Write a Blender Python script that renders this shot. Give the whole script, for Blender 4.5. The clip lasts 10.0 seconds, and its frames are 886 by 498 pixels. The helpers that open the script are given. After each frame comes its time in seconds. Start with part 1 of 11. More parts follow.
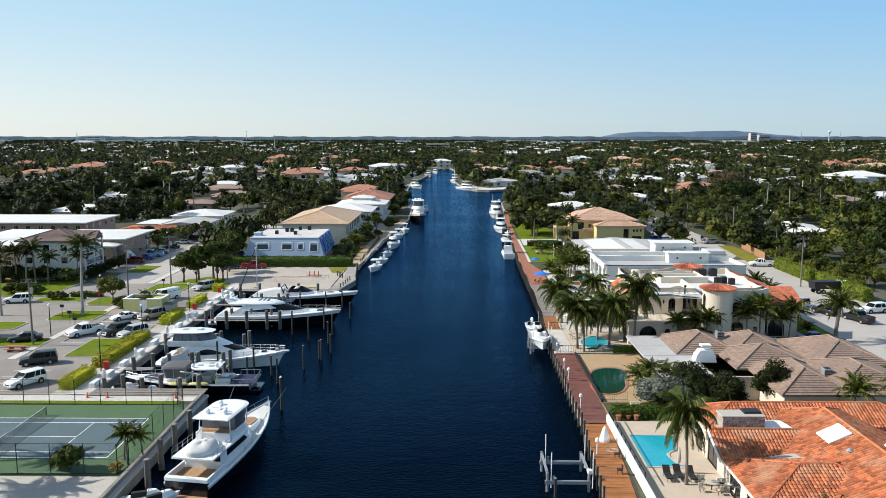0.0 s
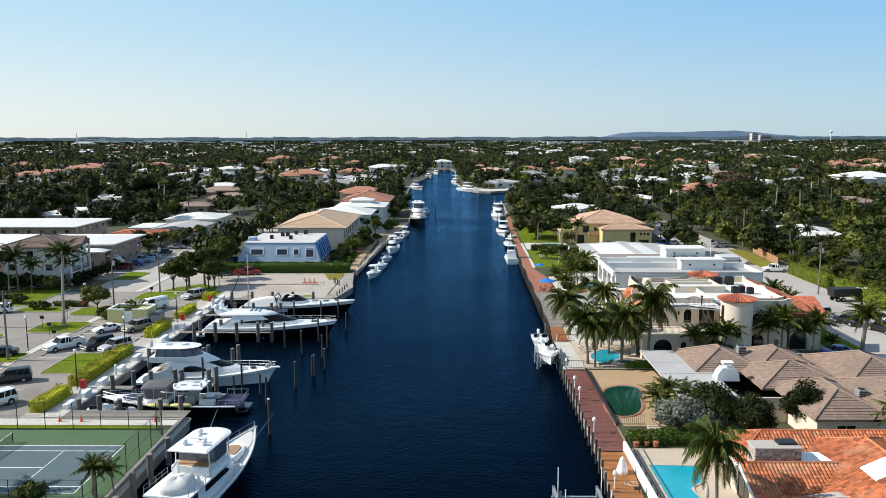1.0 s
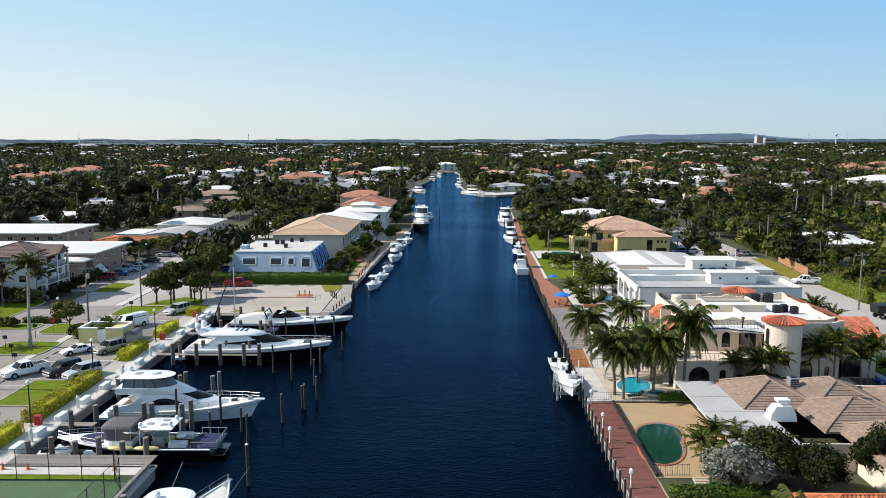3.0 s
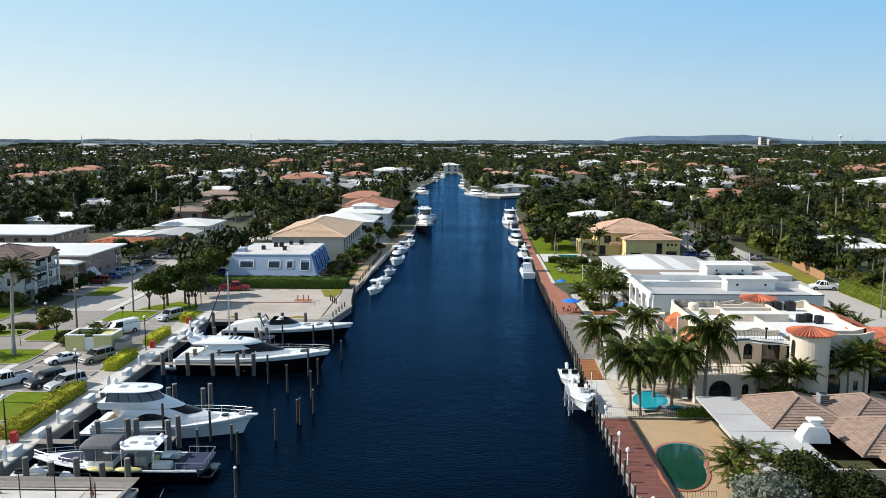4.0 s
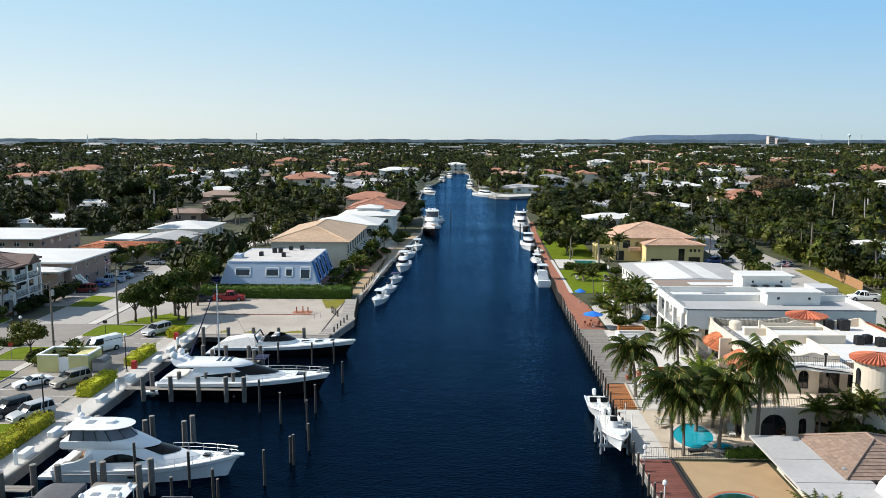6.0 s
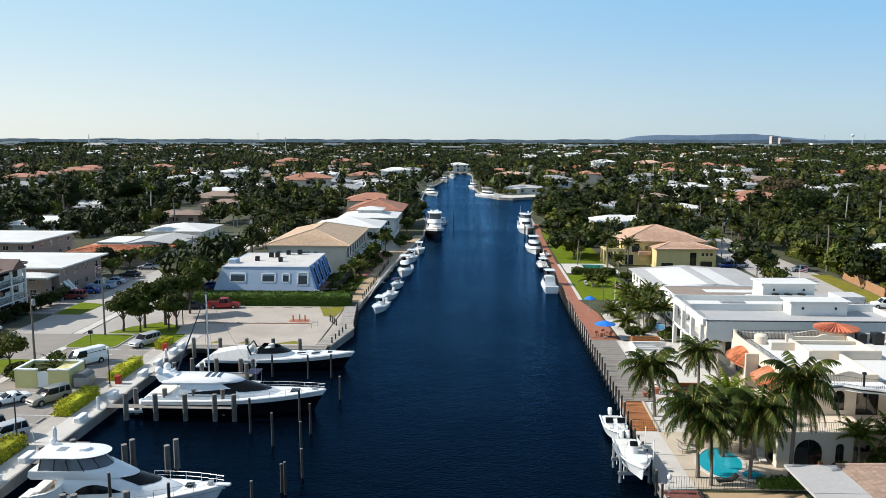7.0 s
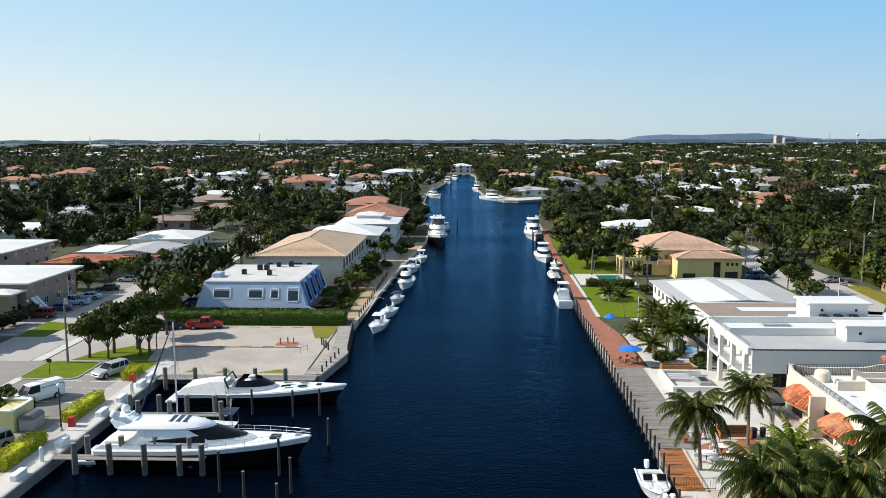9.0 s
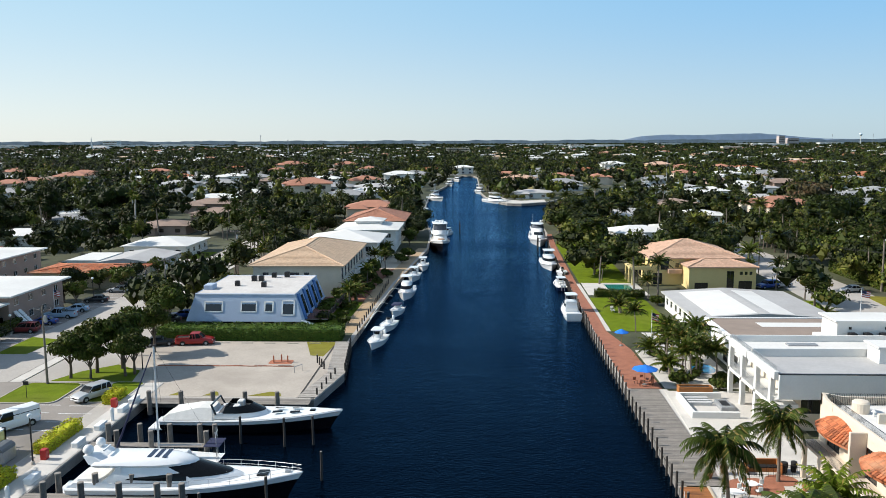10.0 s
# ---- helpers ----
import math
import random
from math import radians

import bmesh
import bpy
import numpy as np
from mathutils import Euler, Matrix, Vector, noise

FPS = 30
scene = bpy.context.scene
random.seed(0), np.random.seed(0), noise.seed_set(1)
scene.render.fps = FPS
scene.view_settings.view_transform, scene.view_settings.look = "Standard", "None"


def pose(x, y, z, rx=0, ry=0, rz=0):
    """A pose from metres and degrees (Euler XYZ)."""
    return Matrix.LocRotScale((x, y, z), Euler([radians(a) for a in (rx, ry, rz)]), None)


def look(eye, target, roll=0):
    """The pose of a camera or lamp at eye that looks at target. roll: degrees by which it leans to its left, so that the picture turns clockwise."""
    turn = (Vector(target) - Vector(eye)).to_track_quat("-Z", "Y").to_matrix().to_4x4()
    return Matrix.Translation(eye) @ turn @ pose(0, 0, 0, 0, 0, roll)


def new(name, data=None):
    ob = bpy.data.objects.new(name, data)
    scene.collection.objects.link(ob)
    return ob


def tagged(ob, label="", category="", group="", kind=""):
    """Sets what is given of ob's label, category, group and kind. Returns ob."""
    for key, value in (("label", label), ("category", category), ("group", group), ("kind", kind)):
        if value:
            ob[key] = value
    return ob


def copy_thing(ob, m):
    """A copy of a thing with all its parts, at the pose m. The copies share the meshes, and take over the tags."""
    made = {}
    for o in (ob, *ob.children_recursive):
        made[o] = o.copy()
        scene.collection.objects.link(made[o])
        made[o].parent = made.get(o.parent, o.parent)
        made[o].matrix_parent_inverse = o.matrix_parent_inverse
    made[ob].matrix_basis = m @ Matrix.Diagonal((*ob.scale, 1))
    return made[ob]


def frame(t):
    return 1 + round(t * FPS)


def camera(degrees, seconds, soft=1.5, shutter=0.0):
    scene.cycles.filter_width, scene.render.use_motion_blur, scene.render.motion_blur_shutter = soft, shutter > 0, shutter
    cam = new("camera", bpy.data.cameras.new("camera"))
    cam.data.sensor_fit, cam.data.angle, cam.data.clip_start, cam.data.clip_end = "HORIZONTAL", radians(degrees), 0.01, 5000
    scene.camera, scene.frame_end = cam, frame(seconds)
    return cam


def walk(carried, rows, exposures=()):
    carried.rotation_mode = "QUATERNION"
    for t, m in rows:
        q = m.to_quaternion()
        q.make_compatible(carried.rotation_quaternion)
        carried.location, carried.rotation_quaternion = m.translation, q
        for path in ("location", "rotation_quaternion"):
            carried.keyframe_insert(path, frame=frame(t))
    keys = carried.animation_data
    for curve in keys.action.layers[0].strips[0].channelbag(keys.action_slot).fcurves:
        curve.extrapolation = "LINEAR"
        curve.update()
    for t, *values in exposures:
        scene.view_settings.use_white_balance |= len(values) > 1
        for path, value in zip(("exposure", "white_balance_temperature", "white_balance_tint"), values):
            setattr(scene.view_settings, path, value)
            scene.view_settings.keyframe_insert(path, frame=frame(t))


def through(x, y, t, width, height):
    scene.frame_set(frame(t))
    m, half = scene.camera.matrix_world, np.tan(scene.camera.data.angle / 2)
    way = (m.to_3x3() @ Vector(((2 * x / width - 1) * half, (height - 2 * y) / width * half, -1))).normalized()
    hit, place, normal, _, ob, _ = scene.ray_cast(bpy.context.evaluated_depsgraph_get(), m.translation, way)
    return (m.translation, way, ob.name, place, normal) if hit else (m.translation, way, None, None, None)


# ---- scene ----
cam = camera(58.1, 10.0, soft=0.7)
PATH = [
    (0, (1.788, -7.703, 32.179), (1.768, -5.723, 31.899), 0.0),
    (0.5, (1.745, -3.933, 32.31), (1.725, -1.953, 32.029), -0.1),
    (1, (1.663, -0.327, 32.296), (1.641, 1.653, 32.017), -0.1),
    (1.5, (1.621, 3.219, 32.352), (1.596, 5.2, 32.073), -0.1),
    (2, (1.392, 6.645, 32.324), (1.366, 8.626, 32.049), -0.1),
    (2.5, (1.143, 9.698, 32.218), (1.116, 11.679, 31.944), -0.1),
    (4, (0.601, 18.543, 31.793), (0.565, 20.524, 31.522), 0.1),
    (4.5, (0.333, 21.286, 31.759), (0.294, 23.267, 31.487), 0.1),
    (5, (-0.015, 24.157, 31.632), (-0.057, 26.138, 31.359), 0.1),
    (5.5, (-0.255, 27.093, 31.715), (-0.301, 29.073, 31.442), 0.1),
    (7, (-0.919, 36.773, 31.801), (-0.974, 38.753, 31.528), 0.1),
    (7.5, (-1.213, 40.513, 31.787), (-1.267, 42.494, 31.515), 0.1),
    (8, (-1.374, 44.066, 31.796), (-1.429, 46.046, 31.524), 0.0),
    (8.5, (-1.351, 47.469, 31.94), (-1.411, 49.45, 31.666), -0.0),
    (9, (-1.518, 50.829, 32.0), (-1.58, 52.809, 31.728), -0.1),
    (9.5, (-1.611, 54.143, 32.302), (-1.675, 56.124, 32.032), -0.3),
    (10, (-1.793, 57.589, 32.841), (-1.86, 59.57, 32.57), -0.2),
]
walk(cam, [(t, look(eye, target, roll)) for t, eye, target, roll in PATH])

# ---- world and sun ----
SUN_AZ, SUN_EL = radians(-87), radians(36)
sun_dir = Vector((math.sin(SUN_AZ) * math.cos(SUN_EL), math.cos(SUN_AZ) * math.cos(SUN_EL), math.sin(SUN_EL)))
world = bpy.data.worlds.new("world")
scene.world = world
world.use_nodes = True
wn = world.node_tree
sky = wn.nodes.new("ShaderNodeTexSky")
sky.sky_type, sky.sun_disc = "NISHITA", False
sky.sun_elevation, sky.sun_rotation = SUN_EL, SUN_AZ % (2 * math.pi)
sky.altitude, sky.air_density, sky.dust_density, sky.ozone_density = 0, 0.7, 0.7, 1.8
tint = wn.nodes.new("ShaderNodeMixRGB")
tint.blend_type, tint.inputs[0].default_value, tint.inputs[2].default_value = "MULTIPLY", 1.0, (1.04, 1.0, 0.98, 1)
wn.links.new(sky.outputs[0], tint.inputs[1])
# haze: pale towards the horizon and the sun, deeper blue overhead
way = wn.nodes.new("ShaderNodeTexCoord")
axes = wn.nodes.new("ShaderNodeSeparateXYZ")
wn.links.new(way.outputs["Generated"], axes.inputs[0])


def sky_ramp(axis, lo, hi):
    r = wn.nodes.new("ShaderNodeMapRange")
    r.interpolation_type = "SMOOTHSTEP"
    wn.links.new(axes.outputs[axis], r.inputs[0])
    r.inputs[1].default_value, r.inputs[2].default_value = lo, hi
    return r.outputs[0]


def sky_mix(fac, a, b):
    m = wn.nodes.new("ShaderNodeMixRGB")
    for k, v in enumerate((fac, a, b)):
        if isinstance(v, (int, float)):
            m.inputs[k].default_value = v
        elif isinstance(v, tuple):
            m.inputs[k].default_value = (*v, 1)
        else:
            wn.links.new(v, m.inputs[k])
    return m.outputs[0]


east, rise, top = sky_ramp(0, -0.75, 0.75), sky_ramp(2, -0.03, 0.19), sky_ramp(2, 0.15, 0.8)
low = sky_mix(east, (6.6, 6.9, 6.5), (3.6, 4.9, 5.6))
mid = sky_mix(east, (3.9, 5.9, 7.0), (1.7, 4.2, 6.9))
haze = sky_mix(top, sky_mix(rise, low, mid), (2.0, 2.7, 3.9))
wn.links.new(sky_mix(0.8, tint.outputs[0], haze), wn.nodes["Background"].inputs[0])
wn.nodes["Background"].inputs[1].default_value = 0.119
sun = new("sun", bpy.data.lights.new("sun", "SUN"))
sun.data.energy, sun.data.angle, sun.data.color = 5.4, radians(0.5), (1.0, 0.955, 0.88)
sun.matrix_world = look(sun_dir * 100, (0, 0, 0))
scene.view_settings.exposure = 0.2

# ---- materials ----
MATS = {}


def nodes_of(name):
    m = bpy.data.materials.new(name)
    m.use_nodes = True
    nt = m.node_tree
    return m, nt, nt.nodes["Principled BSDF"]


def mat(name, col, rough=0.6, metal=0.0, var=0.15, scale=0.6, fine=8.0, bump=0.15, spec=0.5, island=0.0, objvar=0.0, stain=None, coat=0.0):
    """Painted or mineral surface: base colour varied at two scales, fine relief, optional stains and per-piece variation."""
    if name in MATS:
        return MATS[name]
    m, nt, b = nodes_of(name)
    n, l = nt.nodes.new, nt.links.new
    tc = n("ShaderNodeTexCoord")
    a, c = n("ShaderNodeTexNoise"), n("ShaderNodeTexNoise")
    for t, s in ((a, scale), (c, scale * fine)):
        l(tc.outputs["Object"], t.inputs["Vector"])
        t.inputs["Scale"].default_value = s
        t.inputs["Detail"].default_value = 5
    add = n("ShaderNodeMath")
    add.operation = "ADD"
    l(a.outputs[0], add.inputs[0]), l(c.outputs[0], add.inputs[1])
    mr = n("ShaderNodeMapRange")
    l(add.outputs[0], mr.inputs[0])
    mr.inputs[1].default_value, mr.inputs[2].default_value = 0.65, 1.35
    mr.inputs[3].default_value, mr.inputs[4].default_value = 1 - var, 1 + var
    val = mr.outputs[0]
    for amount, kind, out in ((island, "ShaderNodeNewGeometry", "Random Per Island"), (objvar, "ShaderNodeObjectInfo", "Random")):
        if amount:
            g = n(kind)
            r = n("ShaderNodeMapRange")
            l(g.outputs[out], r.inputs[0])
            r.inputs[3].default_value, r.inputs[4].default_value = 1 - amount, 1 + amount
            mu = n("ShaderNodeMath")
            mu.operation = "MULTIPLY"
            l(val, mu.inputs[0]), l(r.outputs[0], mu.inputs[1])
            val = mu.outputs[0]
    hsv = n("ShaderNodeHueSaturation")
    hsv.inputs["Color"].default_value = (*col, 1)
    l(val, hsv.inputs["Value"])
    colour = hsv.outputs[0]
    if stain:
        st = n("ShaderNodeTexNoise")
        l(tc.outputs["Object"], st.inputs["Vector"])
        st.inputs["Scale"].default_value, st.inputs["Detail"].default_value = stain[1], 6
        sr = n("ShaderNodeMapRange")
        l(st.outputs[0], sr.inputs[0])
        sr.inputs[1].default_value, sr.inputs[2].default_value, sr.inputs[4].default_value = 0.5, 0.72, stain[2]
        mx = n("ShaderNodeMixRGB")
        l(sr.outputs[0], mx.inputs[0]), l(colour, mx.inputs[1])
        mx.inputs[2].default_value = (*stain[0], 1)
        colour = mx.outputs[0]
    l(colour, b.inputs["Base Color"])
    b.inputs["Roughness"].default_value, b.inputs["Metallic"].default_value = rough, metal
    b.inputs["Specular IOR Level"].default_value = spec
    b.inputs["Coat Weight"].default_value = coat
    if bump:
        bp = n("ShaderNodeBump")
        bp.inputs["Strength"].default_value, bp.inputs["Distance"].default_value = bump, 0.03
        l(c.outputs[0], bp.inputs["Height"]), l(bp.outputs[0], b.inputs["Normal"])
    MATS[name] = m
    return m


def foliage(name, col, dark=0.45, warm=(0.10, 0.09, 0.02), warmth=0.12, through=0.12):
    """Leaves: each leaf its own shade, a few yellowed, some light passing through."""
    if name in MATS:
        return MATS[name]
    m, nt, b = nodes_of(name)
    n, l = nt.nodes.new, nt.links.new
    g, o = n("ShaderNodeNewGeometry"), n("ShaderNodeObjectInfo")
    r = n("ShaderNodeMapRange")
    l(g.outputs["Random Per Island"], r.inputs[0])
    r.inputs[3].default_value, r.inputs[4].default_value = dark, 1.7
    r2 = n("ShaderNodeMapRange")
    l(o.outputs["Random"], r2.inputs[0])
    r2.inputs[3].default_value, r2.inputs[4].default_value = 0.65, 1.35
    mu = n("ShaderNodeMath")
    mu.operation = "MULTIPLY"
    l(r.outputs[0], mu.inputs[0]), l(r2.outputs[0], mu.inputs[1])
    hsv = n("ShaderNodeHueSaturation")
    hsv.inputs["Color"].default_value = (*col, 1)
    l(mu.outputs[0], hsv.inputs["Value"])
    gt = n("ShaderNodeMath")
    gt.operation = "GREATER_THAN"
    gt.inputs[1].default_value = 1 - warmth
    l(g.outputs["Random Per Island"], gt.inputs[0])
    mx = n("ShaderNodeMixRGB")
    l(gt.outputs[0], mx.inputs[0]), l(hsv.outputs[0], mx.inputs[1])
    mx.inputs[2].default_value = (*warm, 1)
    l(mx.outputs[0], b.inputs["Base Color"])
    b.inputs["Roughness"].default_value, b.inputs["Specular IOR Level"].default_value = 0.6, 0.15
    tr = n("ShaderNodeBsdfTranslucent")
    l(mx.outputs[0], tr.inputs[0])
    ms = n("ShaderNodeMixShader")
    ms.inputs[0].default_value = through
    l(b.outputs[0], ms.inputs[1]), l(tr.outputs[0], ms.inputs[2])
    l(ms.outputs[0], nt.nodes["Material Output"].inputs[0])
    MATS[name] = m
    return m


def water_mat():
    m, nt, b = nodes_of("canal_water")
    n, l = nt.nodes.new, nt.links.new
    tc = n("ShaderNodeTexCoord")
    mp = n("ShaderNodeMapping")
    mp.inputs["Scale"].default_value = (1.0, 1.6, 1.0)
    mp.inputs["Rotation"].default_value = (0, 0, radians(20))
    l(tc.outputs["Object"], mp.inputs[0])
    w1, w2, w3 = n("ShaderNodeTexNoise"), n("ShaderNodeTexNoise"), n("ShaderNodeTexNoise")
    for t, s in ((w1, 0.4), (w2, 1.9), (w3, 0.02)):
        l(mp.outputs[0], t.inputs["Vector"])
        t.inputs["Scale"].default_value, t.inputs["Detail"].default_value = s, 4
    b1, b2 = n("ShaderNodeBump"), n("ShaderNodeBump")
    b1.inputs["Strength"].default_value, b1.inputs["Distance"].default_value = 0.22, 0.35
    b2.inputs["Strength"].default_value, b2.inputs["Distance"].default_value = 0.7, 0.12
    l(w1.outputs[0], b1.inputs["Height"]), l(w2.outputs[0], b2.inputs["Height"])
    l(b1.outputs[0], b2.inputs["Normal"])
    cr = n("ShaderNodeMapRange")
    l(w3.outputs[0], cr.inputs[0])
    cr.inputs[1].default_value, cr.inputs[2].default_value = 0.3, 0.7
    mx = n("ShaderNodeMixRGB")
    l(cr.outputs[0], mx.inputs[0])
    mx.inputs[1].default_value, mx.inputs[2].default_value = (0.0004, 0.0012, 0.0028, 1), (0.0006, 0.0024, 0.006, 1)
    df, gl, fr, ms = n("ShaderNodeBsdfDiffuse"), n("ShaderNodeBsdfGlossy"), n("ShaderNodeFresnel"), n("ShaderNodeMixShader")
    l(mx.outputs[0], df.inputs["Color"])
    gm = n("ShaderNodeMixRGB")
    l(cr.outputs[0], gm.inputs[0])
    gm.inputs[1].default_value, gm.inputs[2].default_value = (0.11, 0.32, 0.66, 1), (0.22, 0.56, 0.98, 1)
    l(gm.outputs[0], gl.inputs["Color"])
    gl.inputs["Roughness"].default_value = 0.06
    fr.inputs["IOR"].default_value = 1.1
    for t in (df, gl, fr):
        l(b2.outputs[0], t.inputs["Normal"])
    l(fr.outputs[0], ms.inputs[0]), l(df.outputs[0], ms.inputs[1]), l(gl.outputs[0], ms.inputs[2])
    l(ms.outputs[0], nt.nodes["Material Output"].inputs[0])
    return m


WATER = water_mat()
DRYGRASS = mat("dry_grass", (0.20, 0.185, 0.03), 0.9, spec=0.08, var=0.3, scale=0.6, fine=14, bump=0.5, stain=((0.16, 0.13, 0.05), 0.2, 0.5))
GRASS = mat("lawn_grass", (0.12, 0.165, 0.008), 0.9, spec=0.08, var=0.3, scale=0.5, fine=14, bump=0.5, stain=((0.15, 0.15, 0.03), 0.12, 0.5))
EARTH = mat("suburb_ground", (0.05, 0.055, 0.022), 0.9, var=0.5, scale=0.06, fine=9, bump=0.4, stain=((0.22, 0.2, 0.16), 0.02, 0.7))
ASPHALT = mat("worn_asphalt", (0.26, 0.232, 0.205), 0.9, var=0.14, scale=0.3, fine=20, bump=0.3, stain=((0.13, 0.12, 0.11), 0.09, 0.6))
ROADM = mat("pale_road", (0.40, 0.37, 0.335), 0.9, var=0.12, scale=0.2, fine=20, bump=0.25, stain=((0.27, 0.25, 0.23), 0.05, 0.6))
GRAVEL = mat("gravel_lot", (0.41, 0.36, 0.305), 0.95, var=0.16, scale=0.25, fine=18, bump=0.5, stain=((0.28, 0.24, 0.2), 0.08, 0.7))
CONC = mat("pale_concrete", (0.42, 0.385, 0.34), 0.85, var=0.14, scale=0.5, fine=10, bump=0.2, stain=((0.3, 0.27, 0.24), 0.25, 0.5))
CONCD = mat("weathered_concrete", (0.24, 0.22, 0.2), 0.9, var=0.25, scale=0.6, fine=8, bump=0.35, stain=((0.08, 0.08, 0.07), 0.3, 0.7))
WALKW = mat("white_walkway", (0.55, 0.52, 0.475), 0.8, var=0.1, scale=0.5, fine=10, bump=0.15, stain=((0.42, 0.39, 0.35), 0.3, 0.5))
TANP = mat("tan_patio", (0.40, 0.28, 0.16), 0.8, var=0.1, scale=0.6, fine=10, stain=((0.34, 0.23, 0.13), 0.25, 0.5))
CREAMP = mat("cream_patio", (0.50, 0.42, 0.32), 0.8, var=0.1, scale=0.7, fine=10, stain=((0.46, 0.38, 0.3), 0.3, 0.5))
REDPAV = mat("red_pavers", (0.31, 0.12, 0.068), 0.85, var=0.25, scale=1.0, fine=6, island=0.2, stain=((0.25, 0.1, 0.06), 0.3, 0.4))
ORANGEW = mat("orange_stained_boards", (0.32, 0.12, 0.03), 0.6, var=0.2, scale=1.2, fine=8, island=0.25)
BROWNW = mat("red_brown_boards", (0.17, 0.062, 0.045), 0.65, var=0.2, scale=1.2, fine=8, island=0.22)
GREYW = mat("grey_weathered_boards", (0.22, 0.197, 0.172), 0.85, var=0.2, scale=1.2, fine=8, island=0.25)
PILEW = mat("old_piling_wood", (0.04, 0.034, 0.029), 0.9, var=0.4, scale=1.5, fine=6, bump=0.6, objvar=0.3)
COURTB = mat("court_blue", (0.075, 0.115, 0.13), 0.8, var=0.12, scale=0.4, fine=10, stain=((0.07, 0.11, 0.12), 0.15, 0.6))
COURTG = mat("court_green", (0.06, 0.118, 0.046), 0.8, var=0.12, scale=0.4, fine=10, stain=((0.05, 0.1, 0.06), 0.15, 0.6))
POSTW = mat("grey_post_wood", (0.13, 0.118, 0.105), 0.9, var=0.3, scale=1.5, fine=6, bump=0.5, objvar=0.25)
WHITEP = mat("white_paint", (0.80, 0.80, 0.78), 0.6, var=0.04, scale=0.8, bump=0.05)
LINEP = mat("worn_line_paint", (0.72, 0.72, 0.70), 0.8, var=0.12, scale=2.0)
WROOF = mat("white_coated_roof", (0.66, 0.65, 0.62), 0.75, var=0.06, scale=0.3, fine=8, stain=((0.55, 0.53, 0.5), 0.12, 0.5))
GROOF = mat("grey_coated_roof", (0.42, 0.41, 0.40), 0.8, var=0.1, scale=0.3, fine=8, stain=((0.33, 0.31, 0.3), 0.12, 0.6))
DROOF = mat("brown_gravel_roof", (0.27, 0.21, 0.17), 0.9, var=0.15, scale=0.4, fine=20, bump=0.4)
TILEO = mat("orange_barrel_tile", (0.40, 0.12, 0.045), 0.75, var=0.3, scale=0.35, fine=8, island=0.42, stain=((0.5, 0.29, 0.17), 0.45, 0.7))
TILER = mat("red_barrel_tile", (0.46, 0.13, 0.065), 0.75, var=0.2, scale=0.5, fine=8, island=0.3, stain=((0.2, 0.1, 0.06), 0.4, 0.5))
TILEB = mat("brown_flat_tile", (0.27, 0.19, 0.145), 0.85, var=0.18, scale=0.4, fine=8, island=0.16, stain=((0.16, 0.12, 0.1), 0.2, 0.6))
TILET = mat("tan_flat_tile", (0.55, 0.385, 0.255), 0.8, var=0.1, scale=0.4, fine=8, island=0.1, stain=((0.42, 0.29, 0.2), 0.15, 0.5))
TILES = mat("red_brown_tile", (0.38, 0.17, 0.105), 0.8, var=0.15, scale=0.4, fine=8, island=0.15)
TILEG = mat("grey_tile", (0.27, 0.27, 0.27), 0.8, var=0.15, scale=0.4, fine=8, island=0.15)
CREAMW = mat("cream_stucco", (0.66, 0.57, 0.46), 0.85, var=0.06, scale=0.7, fine=12, bump=0.2, stain=((0.5, 0.42, 0.34), 0.3, 0.35))
WHITEW = mat("white_stucco", (0.70, 0.69, 0.66), 0.8, var=0.05, scale=0.6, fine=12, bump=0.15, stain=((0.58, 0.56, 0.53), 0.25, 0.3))
YELLOWW = mat("pale_yellow_stucco", (0.66, 0.52, 0.24), 0.85, var=0.06, scale=0.6, fine=12, bump=0.15)
LEMONW = mat("lemon_stucco", (0.64, 0.58, 0.26), 0.85, var=0.08, scale=0.8, fine=12, bump=0.15)
BLUEW = mat("pale_blue_cladding", (0.38, 0.46, 0.58), 0.7, var=0.06, scale=0.6, fine=10, bump=0.08)
BLUED = mat("mid_blue_paint", (0.07, 0.18, 0.42), 0.6, var=0.08, scale=0.8)
TANW = mat("tan_stucco", (0.53, 0.44, 0.33), 0.85, var=0.07, scale=0.6, fine=12, bump=0.15)
PINKW = mat("pink_brown_stucco", (0.38, 0.27, 0.22), 0.85, var=0.08, scale=0.6, fine=12, bump=0.15)
GREYWALL = mat("grey_stucco", (0.50, 0.50, 0.50), 0.85, var=0.05, scale=0.6, fine=12, bump=0.15)
STONE = mat("stacked_stone", (0.33, 0.29, 0.25), 0.9, var=0.4, scale=3, fine=4, bump=0.8, island=0.3)
DARKGLASS = mat("smoked_boat_glass", (0.006, 0.007, 0.008), 0.12, var=0.1, scale=0.3, bump=0.0, spec=0.22)
GLASS = mat("tinted_glass", (0.012, 0.014, 0.016), 0.06, var=0.1, scale=0.3, bump=0.0, spec=0.8)
DARKM = mat("dark_metal", (0.02, 0.02, 0.022), 0.5, metal=0.3, var=0.2, scale=2)
STEEL = mat("stainless_steel", (0.42, 0.43, 0.44), 0.4, metal=0.6, var=0.08, scale=3)
GREYM = mat("grey_metal", (0.34, 0.35, 0.36), 0.5, metal=0.4, var=0.15, scale=2)
GELW = mat("white_gelcoat", (0.80, 0.80, 0.79), 0.22, var=0.03, scale=0.8, bump=0.0, coat=0.3)
